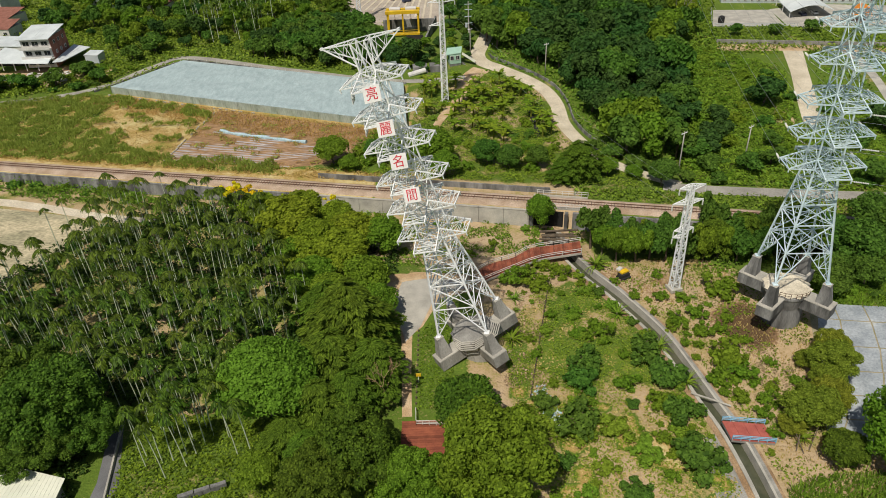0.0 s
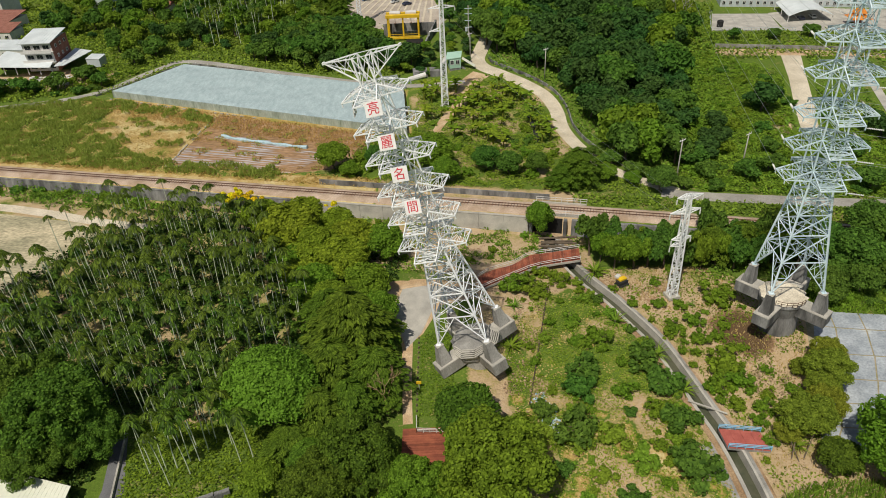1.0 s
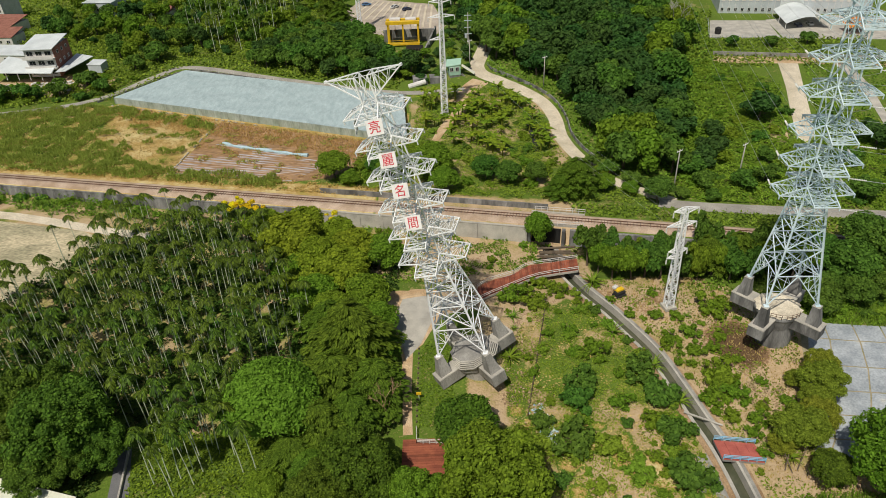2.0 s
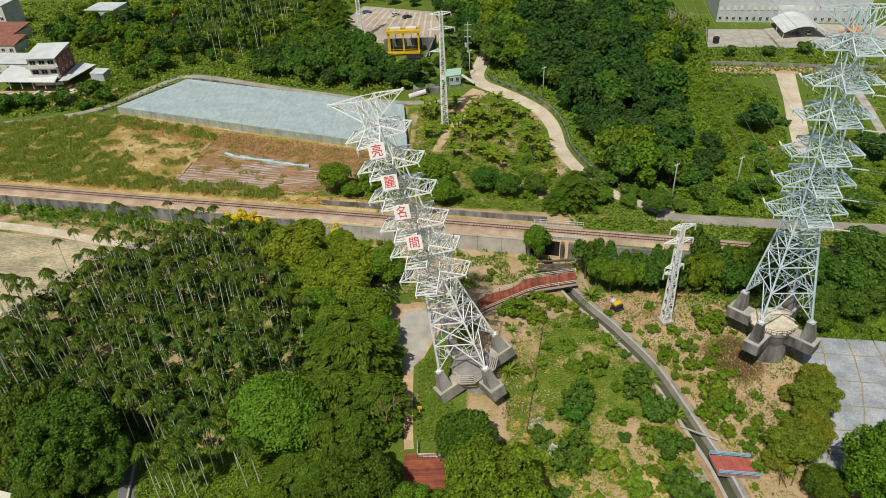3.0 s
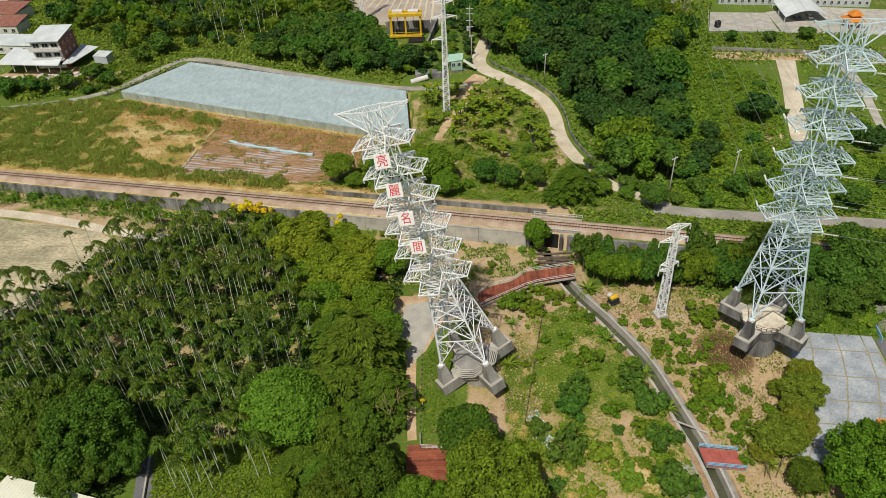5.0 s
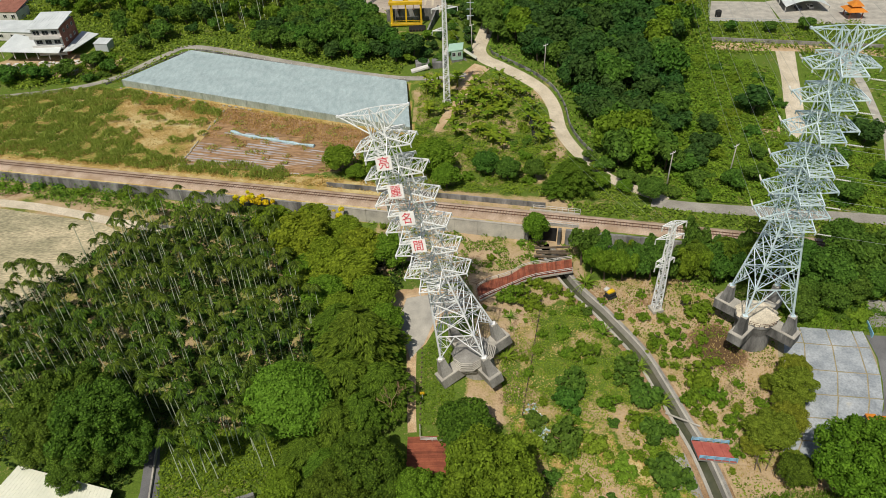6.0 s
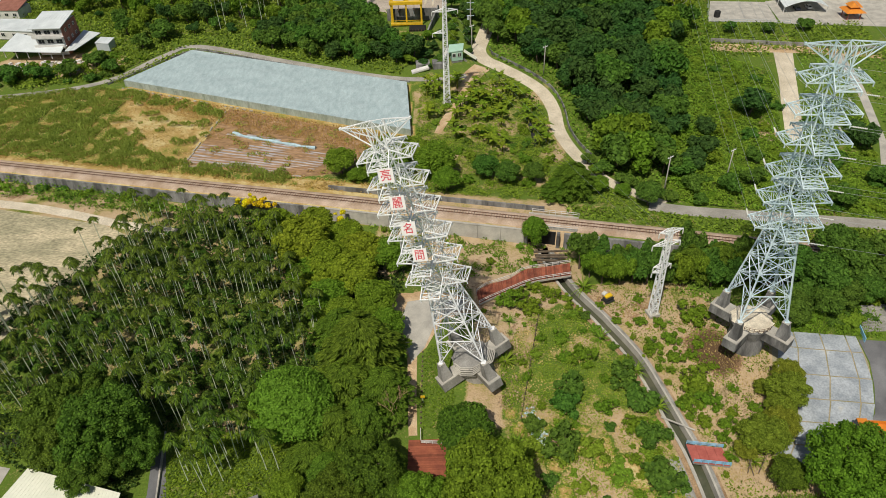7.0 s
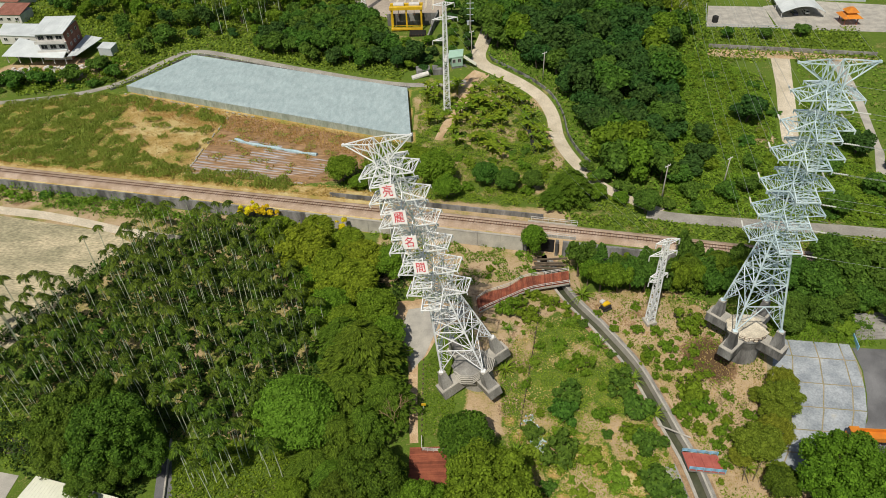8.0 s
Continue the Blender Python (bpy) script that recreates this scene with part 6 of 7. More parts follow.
def crown(name, lobes, count, size, mat, r, outward=0.75, core=0.72, low=-0.55, long=1.5):
    """Leaf sprays over the hull of many lobes, with darker mass inside. lobes: rows of x, y, z, rx, ry, rz."""
    lobes = np.asarray(lobes, float)
    area = lobes[:, 3] * lobes[:, 4] + lobes[:, 3] * lobes[:, 5]
    pick = r.choice(len(lobes), int(count * 1.9), p=area / area.sum())
    d = r.normal(size=(len(pick), 3))
    d /= np.linalg.norm(d, axis=1, keepdims=True)
    flip = d[:, 2] < low
    d[flip, 2] *= -1
    p = lobes[pick, :3] + d * lobes[pick, 3:] * r.uniform(0.80, 1.08, len(pick))[:, None]
    keep = np.ones(len(p), bool)
    for i, L in enumerate(lobes):
        q = (((p - L[:3]) / (L[3:] * 0.86)) ** 2).sum(1)
        keep &= (q > 1) | (pick == i)
    p, d, pick = p[keep][:count], d[keep][:count], pick[keep][:count]
    nor = d / lobes[pick, 3:] * lobes[pick, 3:].mean(1)[:, None] * outward + r.normal(size=p.shape) * 0.42 + np.array([0, 0, 0.25])
    v, f = leaf_quads(p, nor, size, r, long)
    me_v, me_f = [v], [np.concatenate([f[:, :3], f[:, [0, 2, 3]]])]
    n = len(v)
    for L in lobes:
        cv = ICO_V * (L[3:] * core) * (1 + 0.12 * r.normal(size=(len(ICO_V), 1))) + L[:3]
        me_v.append(cv)
        me_f.append(ICO_F + n)
        n += len(cv)
    return mesh_from(name, np.concatenate(me_v), np.concatenate(me_f), mat)


def trunk(height, radius, lobes, r, limbs=7):
    """A tapered bole with limbs into the crown's lobes."""
    m = Mesh()
    top = Vector((r.normal(0, 0.1), r.normal(0, 0.1), height))
    m.tube([(0, 0, -0.3), (0, 0, 0.1), tuple(top * 0.5), tuple(top)], [radius * 1.5, radius * 1.1, radius * 0.85, radius * 0.6], 7)
    order = r.permutation(len(lobes))[:limbs]
    for i in order:
        c = Vector(lobes[i][:3])
        s = top * r.uniform(0.55, 0.95)
        midp = s.lerp(c, 0.5) + Vector((0, 0, 0.25))
        m.tube([tuple(s), tuple(midp), tuple(c)], [radius * 0.5, radius * 0.32, radius * 0.12], 5)
    return m


SPECIES = {}


def species(key, build):
    SPECIES[key] = {"make": build, "done": {}}


def plant(key, variant, x, y, scale, turn=0.0, z=None, tall=1.0):
    """Sets one plant; the first of each variant is built, the rest are copies."""
    sp = SPECIES[key]
    at = Matrix.LocRotScale((x, y, (ground_z(x, y) if z is None else z) - 0.05), Euler((0, 0, turn)), Vector((scale, scale, scale * tall)))
    if variant not in sp["done"]:
        ob = sp["make"](np.random.default_rng(abs(hash_of(key)) + variant * 101), variant)
        sp["done"][variant] = ob
        ob.matrix_basis = at
        return ob
    ob = sp["done"][variant]
    made = copy_thing(ob, Matrix.Identity(4))
    made.matrix_basis = at
    return made


def hash_of(s):
    return sum(ord(c) * (i + 3) for i, c in enumerate(s))


def tree_maker(name, label, category, leaf, nlobe, count, size, shape, bark=BARK, height=0.8, core=0.72, group="", limbs=7):
    """A tree of crown radius about 1 (scaled when planted): shape(r) gives its lobes."""

    def make(r, variant):
        ob = thing(name, label, category, group=group)
        lobes = shape(r, nlobe)
        part("trunk", trunk(height, 0.06, lobes, r, limbs), bark, ob)
        part("crown", crown("crown", lobes, count, size, leaf, r, core=core), leaf, ob)
        return ob

    return make


def round_lobes(r, n, zc=1.05, flat=0.8):
    out = [(0, 0, zc, 0.62, 0.62, 0.55)]
    for k in range(n):
        a, e = 2.4 * k + r.normal(0, 0.25), r.uniform(-0.35, 1.2)
        d = 0.66 * r.uniform(0.85, 1.1)
        s = r.uniform(0.24, 0.40)
        out.append((math.cos(a) * math.cos(e) * d, math.sin(a) * math.cos(e) * d, zc + math.sin(e) * d * flat, s, s, s * 0.8))
    return out


def fine_lobes(r, n):
    out = [(0, 0, 0.98, 0.58, 0.58, 0.5)]
    for k in range(n):
        a, e = 2.4 * k + r.normal(0, 0.3), math.asin(min(1, max(-0.45, -0.4 + 1.4 * (k + 0.5) / n)))
        d, s = 0.80 * r.uniform(0.80, 1.12), r.uniform(0.13, 0.26)
        out.append((math.cos(a) * math.cos(e) * d, math.sin(a) * math.cos(e) * d, 1.0 + math.sin(e) * d * 0.85, s, s, s * 0.85))
    return out


def umbrella_lobes(r, n):
    out = []
    for k in range(n):
        a, d = 2.4 * k, math.sqrt((k + 0.5) / n) * 0.82
        s = r.uniform(0.2, 0.28)
        out.append((math.cos(a) * d, math.sin(a) * d, 1.55 - 0.95 * d * d + r.normal(0, 0.03), s, s, s * 0.7))
    return out


def tiered_crown(name, r, mat):
    """Flat boughs in tiers, each a pointed fan of narrow sprays that all run outwards, with dark gaps between."""
    v, f4 = [], []
    n = 66
    for k in range(n):
        f = (k + 0.5) / n
        a = 2.4 * k + r.normal(0, 0.15)
        reach = (1.0 - 0.74 * f ** 1.7) * r.uniform(0.80, 1.06)
        z0 = 0.45 + 1.25 * f + r.normal(0, 0.035)
        out, side = np.array([math.cos(a), math.sin(a), 0.0]), np.array([-math.sin(a), math.cos(a), 0.0])
        for j in range(130):
            t = r.uniform(0.1, 1) ** 0.6
            w = (0.155 * math.sin(math.pi * min(1.0, max(0.0, t * 1.15 - 0.15) * 0.93)) + 0.025) * (1.1 - 0.3 * f)
            u = r.uniform(-1, 1) * w
            c = out * reach * t + side * u + np.array([0, 0, z0 + 0.10 * math.sin(t * 2.3) - 0.16 * t * t - abs(u) * 0.3 + r.normal(0, 0.012)])
            d = out * 1.0 + side * (u / w * 0.9 + r.normal(0, 0.25)) + np.array([0, 0, -0.28 * t + r.normal(0, 0.12)])
            d /= np.linalg.norm(d)
            b = np.cross(np.array([r.normal(0, 0.25), r.normal(0, 0.25), 1.0]), d)
            b /= np.linalg.norm(b)
            L, q, i = r.uniform(0.032, 0.055), r.uniform(0.013, 0.022), len(v)
            v += [c - d * L, c - b * q, c + d * L - np.array([0, 0, 0.012]), c + b * q]
            f4.append((i, i + 1, i + 2, i + 3))
    f4 = np.array(f4)
    vs, fs, m = [np.array(v)], [np.concatenate([f4[:, :3], f4[:, [0, 2, 3]]])], len(v)
    for f in np.linspace(0.05, 0.92, 7):
        q = (1.0 - 0.74 * f ** 1.7) * 0.45
        cv = ICO_V * np.array([q, q, 0.16]) * (1 + 0.1 * r.normal(size=(len(ICO_V), 1))) + np.array([0, 0, 0.36 + 1.25 * f])
        vs.append(cv)
        fs.append(ICO_F + m)
        m += len(cv)
    return mesh_from(name, np.concatenate(vs), np.concatenate(fs), mat)


def make_tiered(r, variant):
    ob = thing("tiered_tree", "tall tree with feathery drooping tiers of branches", "tree")
    m = Mesh().tube([(0, 0, -0.05), (0.01, 0, 0.6), (0, 0.01, 1.1), (0, 0, 1.55)], [0.07, 0.055, 0.04, 0.015], 7)
    for k in range(10):
        a, z, q = 2.4 * k, 0.4 + 0.08 * k, 0.55 - 0.03 * k
        m.tube([(0, 0, z), (math.cos(a) * q * 0.5, math.sin(a) * q * 0.5, z + 0.04), (math.cos(a) * q, math.sin(a) * q, z)], [0.02, 0.014, 0.006], 5)
    part("trunk", m, BARK, ob)
    part("crown", tiered_crown("crown", r, LEAF_TIER), LEAF_TIER, ob)
    return ob


def wood_lobes(r, n):
    """An uneven, many-headed crown that runs into its neighbours."""
    out = []
    for k in range(5):
        a, d = 1.26 * k + r.normal(0, 0.4), r.uniform(0.25, 0.62) if k else 0.1
        c = (math.cos(a) * d, math.sin(a) * d, r.uniform(0.75, 1.35) - 0.25 * d)
        s = r.uniform(0.34, 0.48)
        out.append((*c, s, s, s * r.uniform(0.6, 0.85)))
        for j in range(n // 5):
            b, e, q = r.uniform(0, 6.28), r.uniform(-0.3, 1.3), r.uniform(0.13, 0.24)
            out.append((c[0] + math.cos(b) * math.cos(e) * s * 0.9, c[1] + math.sin(b) * math.cos(e) * s * 0.9, c[2] + math.sin(e) * s * 0.75, q, q, q * 0.75))
    return out


def bush_lobes(r, n):
    out = [(0, 0, 0.5, 0.5, 0.5, 0.45)]
    for k in range(n):
        a, d, s = 2.4 * k + r.normal(0, 0.5), r.uniform(0.35, 1.0), r.uniform(0.16, 0.42)
        out.append((math.cos(a) * d, math.sin(a) * d, r.uniform(0.15, 1.05) * (1.2 - 0.4 * d), s, s, s * 0.9))
    return out


species("mango", tree_maker("broadleaf_tree", "dense bright green broadleaf tree", "tree", LEAF_BRIGHT, 34, 4600, 0.068, round_lobes))
species("broad", tree_maker("broadleaf_tree", "mid-green broadleaf tree with an uneven crown", "tree", LEAF_MID, 30, 4300, 0.073, round_lobes))
species("dark", tree_maker("dark_tree", "dark green dense tree", "tree", LEAF_MANGO, 28, 4600, 0.072, round_lobes))
species("yellow", tree_maker("yellow_green_tree", "yellow-green leafy tree at the grove's edge", "tree", LEAF_YELLOW, 28, 5200, 0.065, round_lobes))
species("bigmango", tree_maker("broadleaf_tree", "large dense bright green broadleaf tree beside the deck", "tree", LEAF_MANGO, 60, 12500, 0.040, fine_lobes))
species("bigfresh", tree_maker("broadleaf_tree", "large dense fresh green broadleaf tree beside the deck", "tree", LEAF_FRESH, 60, 12500, 0.040, fine_lobes))
species("loose", tree_maker("olive_green_tree", "loose yellowish-green bushy tree beside the lot", "tree", LEAF_LOOSE, 64, 8200, 0.05, fine_lobes))
species("bigbroad", tree_maker("broadleaf_tree", "large dark fine-leaved broadleaf tree by the shed lane", "tree", LEAF_SHADE, 60, 11000, 0.042, fine_lobes))
species("umbrella", tree_maker("umbrella_tree", "rounded fine-leaved umbrella-crowned tree", "tree", LEAF_FINE, 80, 13000, 0.040, umbrella_lobes, height=1.3, core=0.8))
species("darkwood", tree_maker("woodland_tree", "dark green woodland tree on the slope", "tree", LEAF_DARK, 15, 880, 0.136, wood_lobes, group="woodland trees", limbs=3))
species("wood", tree_maker("woodland_tree", "mid-green woodland tree on the slope", "tree", LEAF_MID, 15, 880, 0.136, wood_lobes, group="woodland trees", limbs=3))
species("freshwood", tree_maker("woodland_tree", "fresh green woodland tree on the slope", "tree", LEAF_BRIGHT, 15, 880, 0.136, wood_lobes, group="woodland trees", limbs=3))
species("hedge", tree_maker("hedge_tree", "leafy tree in a dense row below the railway", "tree", LEAF_MID, 15, 1700, 0.095, wood_lobes, group="trees below the railway", limbs=4))
species("freshhedge", tree_maker("hedge_tree", "yellow-green leafy tree in a dense row below the railway", "tree", LEAF_BRIGHT, 15, 1700, 0.095, wood_lobes, group="trees below the railway", limbs=4))
species("layered", make_tiered)
species("bush", tree_maker("orchard_shrub", "rounded green orchard shrub on bare soil", "shrub", LEAF_BRIGHT, 12, 580, 0.152, bush_lobes, height=0.4, group="orchard shrubs"))
species("darkbush", tree_maker("dark_shrub", "dark glossy green shrub", "shrub", LEAF_MID, 12, 580, 0.152, bush_lobes, height=0.4, group="orchard shrubs"))
species("freshbush", tree_maker("fresh_green_shrub", "fresh yellow-green shrub in tall grass", "shrub", GRASS_TALL, 14, 620, 0.15, bush_lobes, height=0.4, group="slope shrubs", limbs=3))
species("underbush", tree_maker("undergrowth_shrub", "dark leafy shrub beneath the areca palms", "shrub", LEAF_MID, 7, 420, 0.19, bush_lobes, height=0.4, group="grove shrubs", limbs=2))
species("blossom", tree_maker("flowering_tree", "slender tree topped with bright yellow blossom", "tree", FLOWER, 8, 500, 0.16, lambda r, n: [(x, y, z + 1.3, a * 0.8, b * 0.8, c * 0.7) for x, y, z, a, b, c in bush_lobes(r, n)], height=1.7))


def palm_fronds(r, top, scale=1.0):
    """A feather-duster of rising fronds that bow over, each with narrow hanging leaflets along its rib."""
    m = Mesh()
    top = np.array(top)
    for k in range(10):
        a = 2.4 * k + r.normal(0, 0.25)
        up, L = (r.uniform(1.0, 1.35) if k < 3 else r.uniform(0.35, 0.95)), r.uniform(1.15, 1.6) * scale
        out, side = np.array([math.cos(a), math.sin(a), 0]), np.array([-math.sin(a), math.cos(a), 0])
        spine = [top + out * L * (t * math.cos(up) + 0.30 * t * t) + np.array([0, 0, L * (t * math.sin(up) * 1.25 - 1.3 * t * t) + 0.1]) for t in np.linspace(0, 1, 10)]
        for i in range(2, 9):
            p, step = spine[i], spine[i + 1] - spine[i]
            w = scale * (0.24 + 0.40 * math.sin(math.pi * min(1, i / 9 + 0.1)))
            for s in (-1, 1):
                tip = p + step * r.uniform(1.0, 2.2) + side * s * w * 0.8 + np.array([0, 0, w * r.uniform(-1.1, -0.15)])
                m.add([p - step * 0.35, p + step * 1.0, tip + step * 0.7, tip - step * 0.45], [(0, 1, 2, 3)])
    return m


def make_palm(r, variant):
    """A slim areca palm about 12 m tall with a tuft of arching, folded fronds."""
    ob = thing("areca_palm", "slim areca palm with a pale ringed trunk", "palm", group="areca palms")
    h = 11.6
    bend = r.normal(0, 0.35, 2)
    pts = [(bend[0] * t * t, bend[1] * t * t, h * t - 0.2) for t in (0, 0.35, 0.7, 1)]
    part("trunk", Mesh().tube(pts, [0.105, 0.085, 0.075, 0.065], 5), PALM_BARK, ob)
    top = np.array(pts[-1])
    part("crown", palm_fronds(r, top), LEAF_PALM, ob)
    part("crownshaft", Mesh().tube([tuple(top - [0, 0, 0.9]), tuple(top + [0, 0, 0.3])], [0.10, 0.075], 6), LEAF_YELLOW, ob, "green crownshaft")
    return ob


species("palm", make_palm)


def make_spiky(r, variant):
    """A rosette of long arching strap leaves."""
    ob = thing("strap_leaf_plant", "spiky yellow-green rosette plant with strap leaves", "plant", group="rosette plants")
    m = Mesh()
    for k in range(26):
        a, up, L = 2.4 * k, r.uniform(0.3, 1.4), r.uniform(0.75, 1.1)
        side = Vector((-math.sin(a), math.cos(a), 0))
        old = None
        for i in range(5):
            t = i / 4
            p = Vector((math.cos(a) * L * t * math.cos(up * (1 - 0.5 * t)), math.sin(a) * L * t * math.cos(up * (1 - 0.5 * t)), 0.1 + L * (t * math.sin(up) * 1.1 - 0.45 * t * t)))
            w = 0.05 * (1 - t) + 0.012
            cur = (p - side * w, p + Vector((0, 0, -w * 0.5)), p + side * w)
            if old:
                m.add([*old, *cur], [(0, 1, 4, 3), (1, 2, 5, 4)])
            old = cur
    part("leaves", m, GRASS_TALL, ob)
    part("stem", Mesh().tube([(0, 0, -0.1), (0, 0, 0.25)], [0.09, 0.06], 6), BARK, ob)
    return ob


species("spiky", make_spiky)


def make_banana(r, variant):
    ob = thing("banana_plant", "banana plant with broad yellow-green leaves", "plant", group="banana plants")
    part("stem", Mesh().tube([(0, 0, -0.1), (0, 0, 1.6)], [0.16, 0.10], 7), LEAF_OLIVE, ob)
    m = Mesh()
    for k in range(8):
        a, up, L = 2.4 * k + r.normal(0, 0.2), r.uniform(0.5, 1.25), r.uniform(1.4, 2.0)
        side = Vector((-math.sin(a), math.cos(a), 0))
        old = None
        for i in range(6):
            t = i / 5
            p = Vector((math.cos(a) * L * t * math.cos(up * (1 - 0.4 * t)), math.sin(a) * L * t * math.cos(up * (1 - 0.4 * t)), 1.5 + L * (t * math.sin(up) - 0.6 * t * t)))
            w = 0.28 * math.sin(math.pi * min(1, t * 0.9 + 0.1)) + 0.02
            cur = (p - side * w + Vector((0, 0, -w * 0.3)), p, p + side * w + Vector((0, 0, -w * 0.3)))
            if old:
                m.add([*old, *cur], [(0, 1, 4, 3), (1, 2, 5, 4)])
            old = cur
    part("leaves", m, LEAF_YELLOW, ob)
    return ob


species("banana", make_banana)

def scatter(poly, gap, r, tries=12000, keep=None):
    """Random places in a polygon, no two nearer than gap."""
    xs, ys = [p[0] for p in poly], [p[1] for p in poly]
    cells, out = {}, []
    for _ in range(tries):
        x, y = r.uniform(min(xs), max(xs)), r.uniform(min(ys), max(ys))
        c = (int(x // gap), int(y // gap))
        if not inside(poly, x, y) or (keep and not keep(x, y)):
            continue
        if any(math.hypot(x - q[0], y - q[1]) < gap for i in (-1, 0, 1) for j in (-1, 0, 1) for q in cells.get((c[0] + i, c[1] + j), ())):
            continue
        cells.setdefault(c, []).append((x, y))
        out.append((x, y))
    return out


turns = np.random.default_rng(3)


def grow(key, rows, variants=3, tall=1.0):
    for k, (x, y, r) in enumerate(rows):
        plant(key, k % variants, x, y, r, turns.uniform(0, 6.28), tall=tall * turns.uniform(0.92, 1.08))


# round the leaning pylon and along the path
grow("umbrella", [(-32.6, 83.5, 8.7)], 1, 1.05)
grow("layered", [(-20.4, 98.5, 10.4), (-15.6, 89.0, 7.4), (-22.8, 90.0, 8.6), (-25.5, 105, 7.6), (-24.0, 80.5, 7.0), (-16.4, 101.5, 6.0), (-19.0, 83.0, 6.2)], 3, 0.85)
grow("bigmango", [(-16.4, 70.5, 6.9), (-22.1, 66, 5.9)], 2)
grow("bigfresh", [(4.2, 67.0, 8.4), (-7.7, 65.5, 5.9)], 2)
grow("dark", [(0.2, 80.0, 5.6)], 3, 0.9)
grow("bigbroad", [(-66.0, 78.5, 8.2), (-76.5, 83.5, 7.4), (-60.6, 77.0, 5.4), (-72, 88, 6), (-64, 75.5, 4.8), (-75, 77.5, 6.0), (-68.5, 72.5, 5.0)], 2)
grow("layered", [(-28.3, 76.3, 5.8), (-25, 73, 5.4)], 3, 0.7)
grow("mango", [(-31.3, 69.0, 3.4)])
grow("yellow", [(-24.8, 122.8, 6.8), (-24, 132, 6), (-33, 120, 5.5)], 2, 0.9)
grow("mango", [(-30.3, 115.2, 5.6), (-16.8, 130.9, 5.4), (-19.6, 114.3, 5.4), (-26, 110, 5.2), (-36, 124, 5), (-16.2, 107.5, 4.2)], 3, 0.9)
grow("yellow", [(-38.6, 134.1, 8.0), (-47.4, 144.0, 5.5), (-36.9, 143.5, 5.5), (-31, 127, 6), (-28, 139, 5)], 2, 0.95)
# orchard shrubs
grow("bush", [(10.8, 116.4, 2.7), (15.6, 114.0, 2.5), (20.7, 118.4, 2.1), (17.6, 121.4, 2.0), (13.6, 118.6, 2.0), (21.5, 105.9, 1.5), (25.7, 100.1, 2.6), (21.4, 100.6, 1.5), (29.1, 94.6, 1.3), (28.2, 88.0, 2.0), (32.9, 84.0, 1.9)], 4)
grow("darkbush", [(32.3, 95.0, 3.1), (34.8, 89.4, 3.5), (20.3, 88.2, 3.0), (21.9, 92.9, 3.0), (19.1, 79.0, 3.8), (36.0, 81.2, 3.1), (35.5, 71.4, 4.0)], 4)
grow("bush", [(39.4, 109.5, 1.5), (43.7, 109.1, 1.5), (40.6, 102.4, 2.1), (44.8, 99.8, 1.8), (48.0, 100.0, 1.5), (50.9, 110.4, 3.0), (43.1, 96.6, 1.0), (47.0, 93.0, 3.4), (48.5, 89.0, 2.4), (46.8, 84.1, 1.6), (50.7, 83.3, 1.8), (51.9, 97.4, 1.1), (44.9, 104.1, 2.0)], 4)
grow("spiky", [(14.7, 77.2, 2.3), (30.0, 105.3, 2.9), (36.0, 96.5, 2.7), (38.5, 87.9, 2.8), (10.7, 110.7, 2.2), (28.8, 121.3, 3.5), (9.1, 99.5, 3.2), (10.2, 79.8, 2.9), (23.8, 112.0, 2.0), (53.5, 75.5, 2.2)], 3)
sr = np.random.default_rng(31)
for poly, gap in ((ORCHARD, 2.6), (BARE_EAST, 3.2), ([(-20, 128), (20, 128), (20, 139), (-20, 147)], 2.4), ([(6, 104), (18, 112), (24, 118), (10, 122), (4, 114)], 2.4)):
    for k, (x, y) in enumerate(scatter(poly, gap, sr, 4000, lambda x, y: free(x, y) and off_line(CANAL, x, y) > 3.4)):
        if sr.random() < 0.4:
            plant(("bush", "freshbush", "bush", "spiky")[int(sr.integers(0, 4))], k % 3, x, y, sr.uniform(0.5, 1.3), sr.uniform(0, 6.28))
# beside the lot and the upright pylon
grow("loose", [(55.6, 79.0, 4.6), (59.6, 81.6, 3.6), (63.4, 88.6, 4.4), (61.0, 85.4, 3.2), (65.6, 93.6, 3.2), (52.4, 77.2, 2.4), (60.0, 91.0, 2.0), (58.4, 73.8, 2.2)], 3, 0.85)
grow("bush", [(49.0, 80.5, 1.5), (52.6, 86.4, 1.3), (45.0, 88.6, 2.4), (57.4, 87.4, 1.4), (54.4, 91.6, 1.1), (49.4, 76.4, 1.2)], 4)
grow("bigfresh", [(66.2, 69.0, 8.0), (74.8, 66.5, 6.2), (80, 70, 5)], 2)
grow("dark", [(57.1, 70.5, 3.4)])
hedge_rng = np.random.default_rng(41)
for k, (x, y) in enumerate(scatter([(27, 123.5), (48, 121.5), (74, 119), (74, 128), (27, 131)], 3.3, hedge_rng, 4000, lambda x, y: free(x, y) and off_line(CANAL, x, y) > 4)):
    plant(("hedge", "freshhedge", "hedge")[k % 3], k % 3, x, y, hedge_rng.uniform(2.9, 4.1), hedge_rng.uniform(0, 6.28), tall=hedge_rng.uniform(1.5, 2.1))
grow("layered", [(54.1, 125.1, 6.0), (60.9, 125.9, 6.4), (67.8, 124.6, 6.0)], 2, 0.85)
